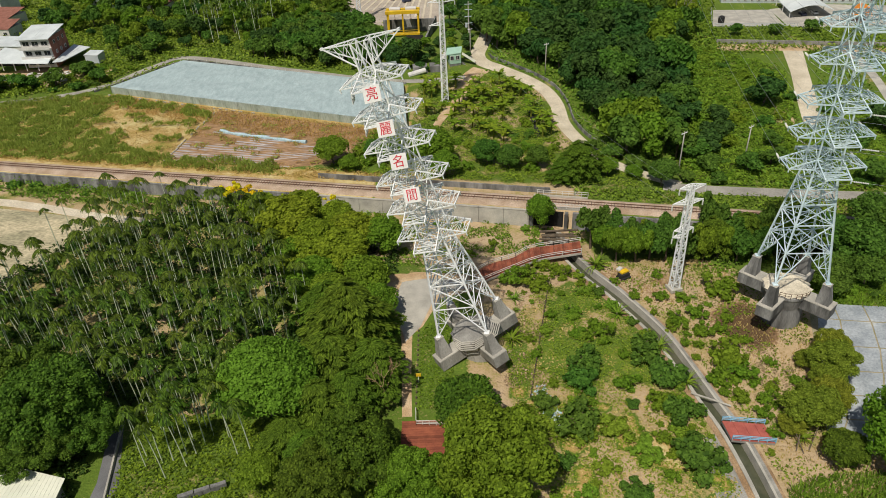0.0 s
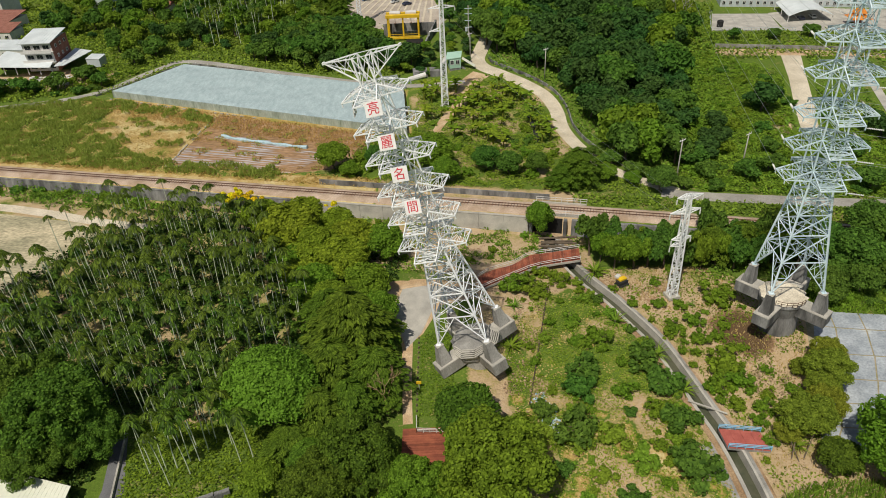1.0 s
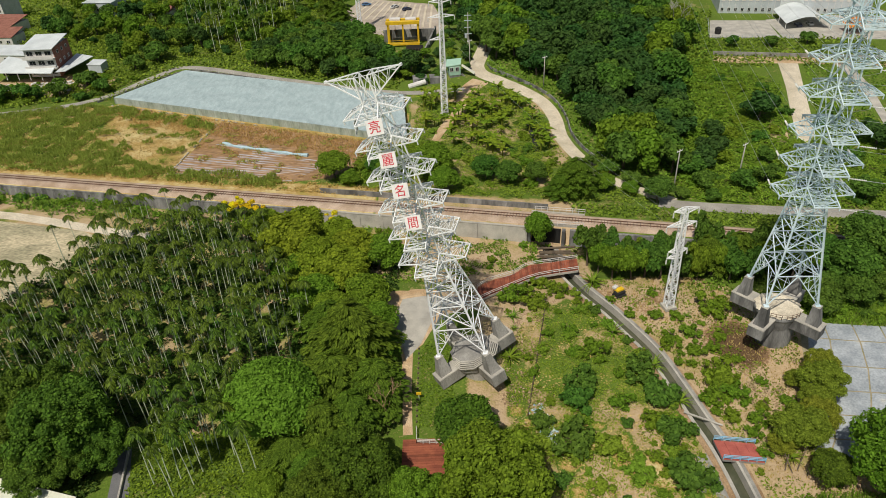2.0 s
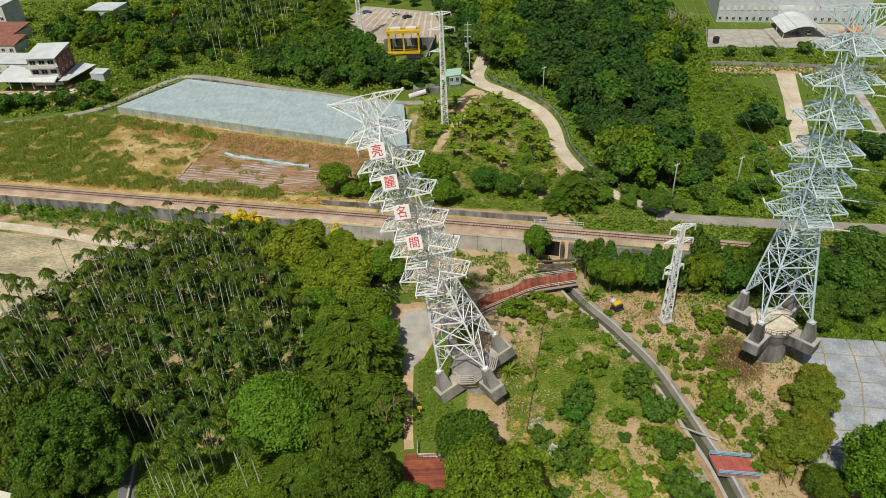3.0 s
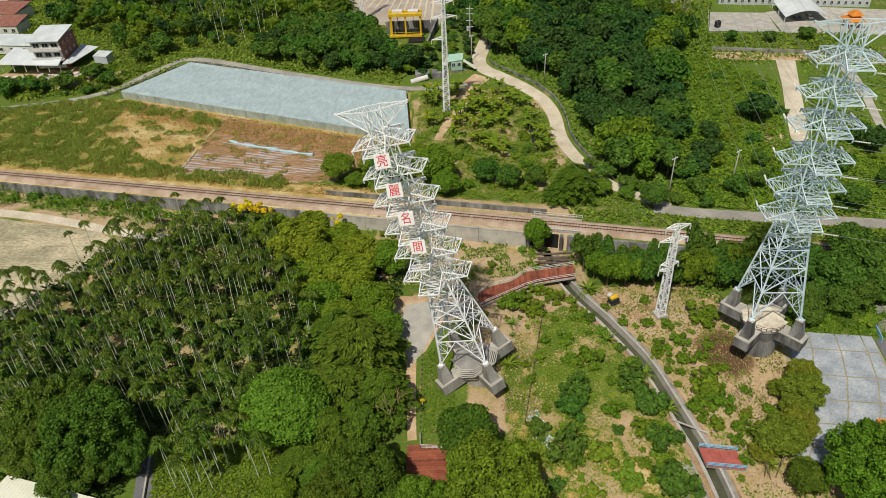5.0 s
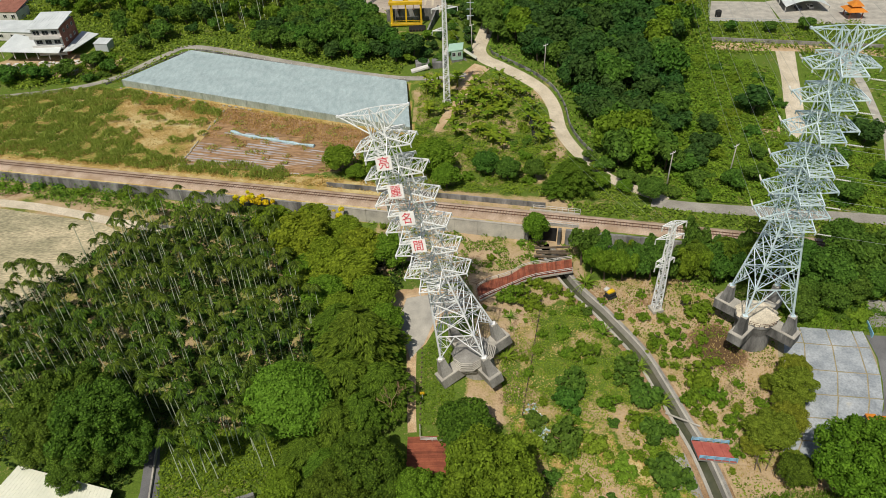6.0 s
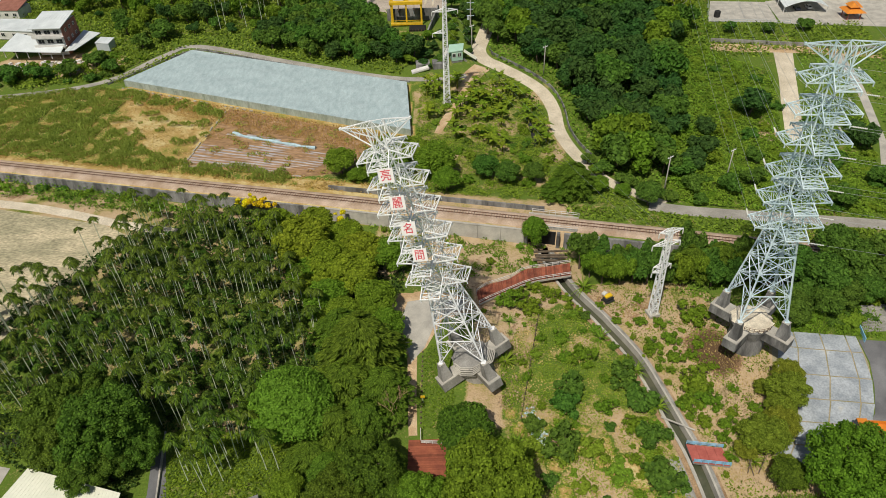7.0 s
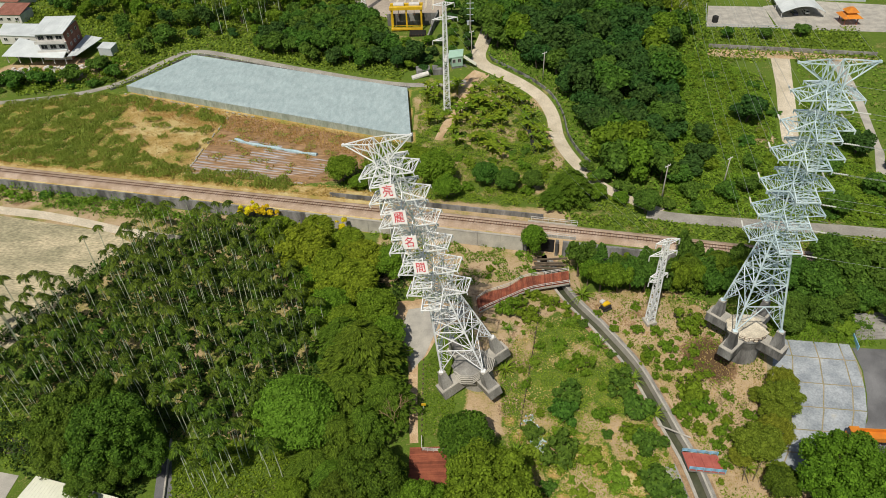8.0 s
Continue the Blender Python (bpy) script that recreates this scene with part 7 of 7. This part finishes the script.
grow("broad", [(80.9, 117.2, 6.0), (88.1, 121.0, 6.6), (95.6, 120.0, 7.0), (100, 112, 5.5), (71.8, 109.5, 4.2), (79.8, 111.4, 3.7), (76.8, 122.4, 5.2), (105, 122, 7), (74.5, 113.5, 3.6), (84.5, 113.6, 4.2), (90.5, 114.6, 4.4), (96, 111, 4.0), (103, 106.5, 4.6), (87, 126, 5)])
grow("mango", [(18.9, 138.6, 3.5)], 3, 1.45)
# north of the railway
grow("mango", [(-32.9, 169.3, 5.0), (-6.1, 166.4, 6.2), (-3.0, 159.5, 4.2), (-11.2, 173.6, 4.9), (-17.6, 168.9, 4.0), (-28, 165, 2.8)], 3, 0.85)
grow("broad", [(8.0, 166.0, 4.0), (14.0, 162.3, 3.6), (49.6, 149.8, 3.8), (21, 163, 3.2), (-22, 172, 3.0)])
grow("layered", [(30.8, 156.0, 7.3), (26.2, 154.0, 5.0)], 2, 0.75)
grow("mango", [(38, 157, 3.0), (42, 168, 2.6), (44, 154.5, 2.4), (38.5, 166, 2.2)], 3, 0.8)
wood_rng = np.random.default_rng(77)
WOODS = [(14, 256), (26, 243), (37, 226), (41, 206), (41, 188), (45, 170), (57, 164), (65, 182), (68, 200), (72, 222), (75, 242), (90, 262), (90, 308), (8, 312), (6, 284)]
for k, (x, y) in enumerate(scatter(WOODS, 6.1, wood_rng)):
    key = (("darkwood", "darkwood", "darkwood", "darkwood", "wood") if 27 < x < 72 and y > 185 else ("wood", "freshwood", "wood", "darkwood", "freshwood"))[int(wood_rng.integers(0, 5))]
    plant(key, k % 4, x, y, wood_rng.uniform(5.0, 7.4), wood_rng.uniform(0, 6.28), tall=wood_rng.uniform(0.9, 1.3))
grow("darkwood", [(92.7, 199.0, 6.2), (71.4, 176.4, 5.0), (76, 188, 4.2), (118.3, 178.9, 5.6), (126, 166, 6.2), (120, 150, 5), (66, 168, 4.6), (79, 262, 6)], 4, 0.9)
grow("wood", [(72.4, 155.9, 4.2), (80, 160, 4), (88.8, 153.4, 4.4), (98.6, 147.6, 4.5), (113.2, 158.2, 4.5), (105, 168, 4), (95, 162, 3.6), (61.9, 163.9, 4.6), (63, 157, 4), (85, 172, 3.2), (104, 258, 3.5), (118, 257, 3.2), (132, 258, 4)], 4, 0.8)
for k, (x, y) in enumerate(scatter([(-76, 260), (-58, 252), (-30, 241.5), (-14, 243), (-28, 262), (-36, 286), (-60, 290), (-74, 274)], 5.4, wood_rng)):
    plant(("wood", "wood", "darkwood")[k % 3], k % 4, x, y, wood_rng.uniform(4.0, 6.0), wood_rng.uniform(0, 6.28), tall=wood_rng.uniform(0.9, 1.2))
for k, (x, y) in enumerate(scatter([(-180, 310), (-146, 288), (-124, 268), (-104, 272), (-74, 276), (-62, 292), (-54, 350), (-180, 360)], 7.6, wood_rng)):
    plant(("wood", "freshwood", "freshwood", "wood", "darkwood")[int(wood_rng.integers(0, 5))], k % 4, x, y, wood_rng.uniform(2.2, 5.4), wood_rng.uniform(0, 6.28), tall=wood_rng.uniform(0.9, 1.3))
for k, (x, y) in enumerate(scatter([(-14, 236), (8, 246), (6, 262), (4, 284), (-4, 284), (-4, 262), (-28, 264), (-34, 258)], 5.2, wood_rng, 3000, free)):
    plant(("wood", "darkwood", "freshwood")[k % 3], k % 4, x, y, wood_rng.uniform(1.8, 3.2), wood_rng.uniform(0, 6.28), tall=0.8)
for k, (x, y) in enumerate(scatter([(-2, 288), (10, 272), (8, 312), (-6, 352), (-40, 356), (-62, 352), (-50, 300), (-52, 330), (-42, 352), (-6, 338)], 9.5, wood_rng, 3000, free)):
    plant(("wood", "darkwood", "wood")[k % 3], k % 4, x, y, wood_rng.uniform(3.5, 5.0), wood_rng.uniform(0, 6.28))
grow("wood", [(-128, 244.8, 4.2), (-153.2, 240.1, 5.2), (-142.5, 241.5, 5.2), (-135.6, 249.3, 5.3), (-163.4, 238.5, 5.0), (-172, 240, 5), (-122, 262.5, 5), (-116, 270, 6), (-183, 236, 5)], 3, 0.8)
grow("wood", [(41, 166, 3.6), (46, 159.5, 3.6), (37.5, 172, 2.8), (50, 154, 3.2), (56, 151.5, 2.6), (63, 149.8, 2.4)], 4, 0.8)
grow("layered", [(-52, 312, 8), (-46, 300, 7)], 2)
for x, y, r in ((-57.5, 155.3, 2.6), (-54.2, 155.0, 2.4), (-49.5, 153.0, 1.9), (-31, 147.5, 2.2)):
    plant("blossom", 0, x, y, r, x)


# ---------------------------------------------------------------- the areca grove
pr = np.random.default_rng(21)


def in_grove(x, y):
    return inside(GROVE, x, y) and noise.noise((x * 0.09, y * 0.09, 2)) < 0.25


for k, (x, y) in enumerate(scatter([(-104, 84), (-66, 85), (-44, 82), (-34, 96), (-31, 106), (-112, 106)], 2.7, pr, 9000, in_grove)):
    plant("palm", k % 6, x, y, pr.uniform(0.7, 1.15), pr.uniform(0, 6.28))
trunks, fronds = Mesh(), Mesh()
for k, (x, y) in enumerate(scatter(GROVE, 2.85, pr, 16000, lambda x, y: y > 106.5 and in_grove(x, y))):
    z, h, sc = ground_z(x, y), pr.uniform(8.5, 13.5), pr.uniform(0.8, 1.2)
    bx, by = pr.normal(0, 0.35, 2)
    trunks.tube([(x, y, z - 0.2), (x + bx * 0.3, y + by * 0.3, z + h * 0.5), (x + bx, y + by, z + h)], [0.105, 0.085, 0.065], 5)
    tuft = palm_fronds(pr, (x + bx, y + by, z + h), sc)
    fronds.add(tuft.v, tuft.f)
rear = thing("areca_grove", "dense rows of slim areca palms with pale trunks", "palm grove", kind="stuff")
part("trunks", trunks, PALM_BARK, rear)
part("fronds", fronds, LEAF_PALM, rear)
for k, (x, y) in enumerate(scatter([(-57, 86), (-51, 78.5), (-41, 81), (-38, 86)], 2.8, pr)):
    plant("palm", k % 6, x, y, pr.uniform(0.8, 1.1), pr.uniform(0, 6.28))
for k, (x, y) in enumerate([(-50.6, 72.6), (-51.0, 74.4), (-46.7, 70.3), (-48.4, 73.7), (-46.7, 73.9), (-44.1, 72.5), (-45.0, 75.3), (-43.4, 75.2), (-44.7, 78.0), (-42.5, 77.2), (-41.7, 79.1), (-36.7, 75.0), (-39.0, 78.6), (-34.1, 74.3)]):
    plant("palm", k % 6, x, y, 1.08 + 0.06 * math.sin(5.0 * k), 2.1 * k)
for k, (x, y) in enumerate(scatter([(-112, 300), (-96, 276), (-76, 276), (-66, 330), (-120, 340)], 6, pr)):
    plant("palm", k % 6, x, y, pr.uniform(1.0, 1.3), pr.uniform(0, 6.28))
for k, (x, y) in enumerate(scatter([(-104, 106), (-66, 88), (-44, 88), (-30, 100), (-40, 130), (-60, 148), (-88, 146)], 4.6, pr)):
    plant("underbush", k % 4, x, y, pr.uniform(1.0, 2.0), pr.uniform(0, 6.28))
for k, (x, y) in enumerate(scatter([(-10, 205), (-10, 226), (6, 226), (20, 222), (27, 200), (28, 178), (14, 172), (0, 180)], 2.7, pr, 6000, free)):
    g = noise.noise((x * 0.13, y * 0.13, 6)) + 0.012 * (y - 200)
    if g > -0.05:
        plant("banana", k % 3, x, y, pr.uniform(1.2, 2.0), pr.uniform(0, 6.28), tall=pr.uniform(0.9, 1.35))
    elif g > -0.55 and k % 2:
        plant(("darkbush", "bush", "freshbush")[k % 3], k % 4, x, y, pr.uniform(0.8, 2.0), pr.uniform(0, 6.28), tall=pr.uniform(0.6, 1.0))
for k, (x, y) in enumerate(scatter([(2, 160), (28, 160), (30, 176), (6, 178)], 4.5, pr)):
    plant("bush", k % 4, x, y, pr.uniform(1.0, 1.9), pr.uniform(0, 6.28))


# shrubs on the garden slope, by the railway wall and before the village
for poly, gap, keys, lo, hi in (([(60, 152), (118, 140), (126, 186), (98, 236), (86, 246), (70, 204), (60, 172)], 7.5, ("freshbush", "bush", "darkbush"), 1.4, 3.2),
                                ([(-140, 176), (-46, 154), (-46, 151), (-140, 172)], 4.6, ("freshbush", "darkbush", "bush"), 1.0, 2.2),
                                ([(-178, 234), (-132, 238), (-118, 254), (-130, 258), (-176, 246)], 5.0, ("darkbush", "bush"), 1.6, 3.0),
                                ([(-30, 166), (-14, 164), (-13, 190), (-22, 190)], 4.0, ("bush", "freshbush"), 1.3, 2.6),
                                ([(69, 109.5), (90, 108), (92, 116), (70, 117)], 3.6, ("bush", "darkbush", "freshbush"), 1.4, 2.6),
                                ([(4, 60), (4, 84), (40, 84), (42, 60)], 5.2, ("freshbush", "bush", "darkbush"), 1.2, 2.6)):
    for k, (x, y) in enumerate(scatter(poly, gap, pr, 3000, lambda x, y: free(x, y) and off_line(CANAL, x, y) > 4.2)):
        plant(keys[k % len(keys)], k % 3, x, y, pr.uniform(lo, hi), pr.uniform(0, 6.28), tall=pr.uniform(0.6, 1.0))


# ---------------------------------------------------------------- undergrowth
def weeds(name, poly, density, size, mat, label, r, height=0.5, keep=None, lumps=0.0, upright=0.7, mound=0.0, blade=0.0):
    """Low leafy ground cover as one mass."""
    xs, ys = [p[0] for p in poly], [p[1] for p in poly]
    n = int((max(xs) - min(xs)) * (max(ys) - min(ys)) * density)
    pts = []
    for _ in range(n):
        x, y = r.uniform(min(xs), max(xs)), r.uniform(min(ys), max(ys))
        if not inside(poly, x, y) or off_line(CANAL, x, y) < 3.2 and y < 138 or not free(x, y):
            continue
        g = noise.noise((x * 0.25, y * 0.25, 5))
        if keep and not keep(x, y, g):
            continue
        pts.append((x, y, ground_z(x, y) + abs(r.normal(0, height)) * (1 + lumps * max(0, g)) + mound * max(0, g + 0.2 + 0.35 * noise.noise((x * 0.8, y * 0.8, 7)))))
    if not pts:
        return
    p = np.array(pts)
    nor = r.normal(size=p.shape) * 0.6 + np.array([0, 0, upright])
    if blade:
        n = len(p)
        turn, h = r.uniform(0, 6.283, n), blade * r.uniform(0.5, 1.3, n)
        side = np.stack([np.cos(turn), np.sin(turn), np.zeros(n)], 1) * (size / 2)
        tip = p + np.stack([r.normal(0, 0.4, n) * h, r.normal(0, 0.4, n) * h, h], 1)
        v = np.stack([p - side, p + side, tip + side * 0.35, tip - side * 0.35], 1).reshape(-1, 3)
        f = np.arange(n * 4).reshape(n, 4)
    else:
        v, f = leaf_quads(p, nor, size, r, 1.8)
    tagged(part(name, mesh_from(name, v, f, mat), mat), label, "undergrowth", kind="stuff")


wr = np.random.default_rng(5)
# this undergrowth's dark leaf colour stands in for shade between the palms
weeds("grove_undergrowth", [(-112, 108), (-100, 84), (-66, 66), (-44, 62), (-12, 84), (-14, 134), (-46, 154), (-86, 152)], 7.5, 0.42, WEED_SHADED, "leafy undergrowth beneath the areca palms", wr, 0.8, lambda x, y, g: g > -0.2 and (y > 84 or x < -60), 1.8)
weeds("grove_tufts", GROVE, 0.9, 0.5, WEED, "sunlit tufts between the areca palms", wr, 0.7, lambda x, y, g: g > 0.0, 1.5)
weeds("orchard_weeds", ORCHARD, 12, 0.2, GRASS_TALL, "green weeds over the orchard floor", wr, 0.14, lambda x, y, g: g > (-0.3 if y > 86 else -0.14), 0.0, 2.0, 0.5)
weeds("lawn", [(-8.2, 84), (-8.2, 103), (-4, 112), (-1.5, 106), (-2.5, 99), (-1.5, 91), (-2.5, 84)], 20, 0.22, LEAF_FRESH, "green mown lawn strip beside the pylon", wr, 0.12)
weeds("bank_weeds", BARE_EAST, 6.5, 0.27, WEED, "patchy weeds on the bare bank", wr, 0.25, lambda x, y, g: g > -0.1)
weeds("dry_brush", [(2, 84), (14, 84), (17, 112), (8, 108), (8, 96)], 6.0, 0.27, LEAF_DRY, "dry brown brush and cut branches", wr, 0.3, lambda x, y, g: g > 0.0)
weeds("dry_brush", [(52, 78), (64, 84), (66, 97), (50, 96)], 4.4, 0.31, LEAF_DRY, "dry brown brush and cut branches", wr, 0.3, lambda x, y, g: g > 0.0)
weeds("scrub", SCRUB_FIELD, 15.0, 0.30, LEAF_SCRUB, "olive-green scrub in the fallow field", wr, 0.1, lambda x, y, g: (g > -0.16 or x < -150 and g > -0.3) and not (inside(STRAW, x, y) and g < 0.22), 0.0, 2.4, 1.7, 0.7)
weeds("straw_grass", SCRUB_FIELD, 4.0, 0.3, WEED_STRAW, "dry straw-coloured grass", wr, 0.15, lambda x, y, g: g < 0.05 and x > -150, 0.0, 1.5)
weeds("trackside_grass", [(-150, 187), (-20, 157.5), (-20, 163), (-150, 195)], 9.0, 0.30, WEED_RUST, "rusty dry trackside grass", wr, 0.25, lambda x, y, g: g > -0.1)
weeds("slope_scrub", [(-20, 160), (50, 148), (52, 158), (36, 168), (32, 200), (10, 232), (-12, 225), (-13, 192), (-34, 168)], 8.0, 0.28, GRASS_TALL, "green scrub on the slope behind the railway", wr, 0.2, lambda x, y, g: g > -0.28, 0.0, 1.6, 1.2)
weeds("garden_scrub", [(56, 150), (120, 136), (130, 190), (96, 240), (84, 250), (66, 200), (58, 170)], 11.0, 0.36, GRASS_TALL, "tall bright grass on the slope", wr, 0.2, lambda x, y, g: g > -0.45, 0.0, 1.6, 1.6)
weeds("garden_growth", [(56, 150), (120, 136), (130, 190), (96, 240), (84, 250), (66, 200), (58, 170)], 1.0, 0.5, WEED, "leafy scrub among the tall grass", wr, 0.8, lambda x, y, g: g < 0.0, 1.2)
weeds("far_scrub", [(-160, 232), (-118, 236), (-102, 262), (-20, 232), (-10, 262), (-28, 290), (-160, 330), (-190, 300)], 2.2, 0.61, WEED, "rough green scrub on the far bank", wr, 0.7, None, 1.5)
weeds("wall_foot_weeds", [(-110, 168), (-20, 146), (-20, 140), (-110, 160)], 4.0, 0.34, WEED, "weeds at the foot of the railway wall", wr, 0.5, lambda x, y, g: g > 0.0, 1.5)
weeds("east_scrub", [(46, 122), (70, 106), (110, 104), (120, 130), (60, 132), (30, 134)], 4.4, 0.41, WEED, "green scrub below the railway", wr, 0.5, lambda x, y, g: g > -0.1)
weeds("wood_floor", [(8, 240), (32, 200), (34, 172), (52, 156), (70, 170), (100, 262), (100, 300), (14, 300)], 1.6, 0.6, WEED, "rough green growth on the wood's edge", wr, 0.6, None, 1.0)
weeds("bank_growth", [(-24, 126), (30, 118), (30, 137), (-24, 150)], 8.0, 0.34, WEED, "patchy weeds at the wall's foot", wr, 0.35, lambda x, y, g: g > -0.05)
weeds("rusty_grass", [(-112, 218), (-78, 203), (-30, 184), (-14, 180), (-14, 190), (-118, 231)], 8, 0.2, WEED_RUST, "rusty dry grass before the net house", wr, 0.1, lambda x, y, g: g < 0.2, 0.0, 1.0, 0.2, 0.5)
weeds("rusty_grass", TARP, 7.0, 0.2, WEED_RUST, "dry weeds over the film beds", wr, 0.2, lambda x, y, g: g > (0.22 if y < 190 - 0.28 * (x + 78) else 0.05), 0.0, 1.6, 0.2, 0.4)
weeds("bed_weeds", TARP, 3.0, 0.36, LEAF_SCRUB, "green weeds among the film beds", wr, 0.15, lambda x, y, g: g > (0.32 if y < 186 - 0.28 * (x + 78) else 0.18), 0.0, 2.0, 0.6)
weeds("field_edge", [(-34, 168), (-14, 168), (-14, 190), (-24, 193)], 6, 0.4, WEED, "green growth before the net house", wr, 0.4, None, 1.5)
weeds("far_grass", [(84, 240), (152, 232), (156, 266), (100, 268), (108, 294), (112, 306), (86, 306)], 2.0, 0.6, WEED, "green grass above the garden", wr, 0.5, None, 1.0)
weeds("far_grass", [(100, 186), (150, 180), (150, 240), (122, 240)], 1.4, 0.5, WEED, "green grass of the garden slope", wr, 0.3)
weeds("far_grass", [(-40, 286), (-120, 284), (-190, 300), (-230, 380), (60, 390), (40, 320), (14, 304), (14, 322), (-8, 354), (-62, 354)], 1.0, 0.8, WEED, "rough green growth beyond the woods", wr, 0.6)
weeds("roadside_scrub", [(28, 139), (120, 118), (120, 133), (100, 139.5), (60, 145), (28, 150)], 5.0, 0.45, WEED, "scrub between railway and road", wr, 0.5)
weeds("straw_tufts", ORCHARD, 4.5, 0.24, WEED_STRAW, "dry straw tufts in the orchard", wr, 0.1, lambda x, y, g: g < (-0.1 if y > 88 else 0.2), 0.0, 2.0)
weeds("ground_litter", BARE_EAST, 6.0, 0.11, LEAF_DRY, "dry twigs and leaf litter on bare soil", wr, 0.08)
weeds("ground_litter", BARE_TOWER, 7.0, 0.11, LEAF_DRY, "dry twigs and leaf litter on bare soil", wr, 0.08)
weeds("wall_growth", [(-150, 180), (-44, 155), (-44, 148), (-150, 171)], 7, 0.4, WEED, "green growth under the railway wall", wr, 0.8, lambda x, y, g: g > -0.15, 1.8)
weeds("grove_edge_scrub", [(-54, 60), (-56, 84), (-12, 80), (-12, 60)], 11.0, 0.3, LEAF_FRESH, "tall green grass below the grove palms", wr, 0.2, None, 0.0, 1.4, 1.0)

weeds("straw_tufts", BARE_EAST, 5.0, 0.2, WEED_STRAW, "pale dead grass on the bare bank", wr, 0.05, lambda x, y, g: g < 0.0, 0.0, 1.0, 0.0, 0.35)
weeds("bank_grass", [(46, 56), (46.5, 66), (52, 68), (62, 69), (70, 66), (70, 56)], 20.0, 0.2, WEED, "tall green grass on the bank below the trees", wr, 0.1, None, 0.0, 1.0, 1.0, 0.9)
weeds("yard_grass", [(-112, 84), (-86, 76.5), (-83, 84), (-100, 97), (-112, 101)], 9.0, 0.3, WEED, "rough grass beside the farm yard", wr, 0.2, None, 0.0, 1.2, 0.6)
br = np.random.default_rng(12)
for k in range(26):
    t = k / 25
    p = Vector((26.3, 119.6, 0)).lerp(Vector((36.6, 100.3, 0)), t * 2) if t < 0.5 else Vector((36.6, 100.3, 0)).lerp(Vector((41.0, 84.0, 0)), t * 2 - 1)
    side = -3.0 if k % 3 else 3.3
    plant(("bush", "freshbush", "darkbush")[k % 3], k % 3, p.x + side + br.normal(0, 0.3), p.y + br.normal(0, 0.6), br.uniform(0.7, 1.5), br.uniform(0, 6))

weeds("bank_grass", [(66, 106.5), (90, 103.5), (92, 116), (68, 118)], 14.0, 0.22, GRASS_TALL, "tall green grass on the bank below the trees", wr, 0.1, None, 0.0, 1.6, 0.6, 0.6)
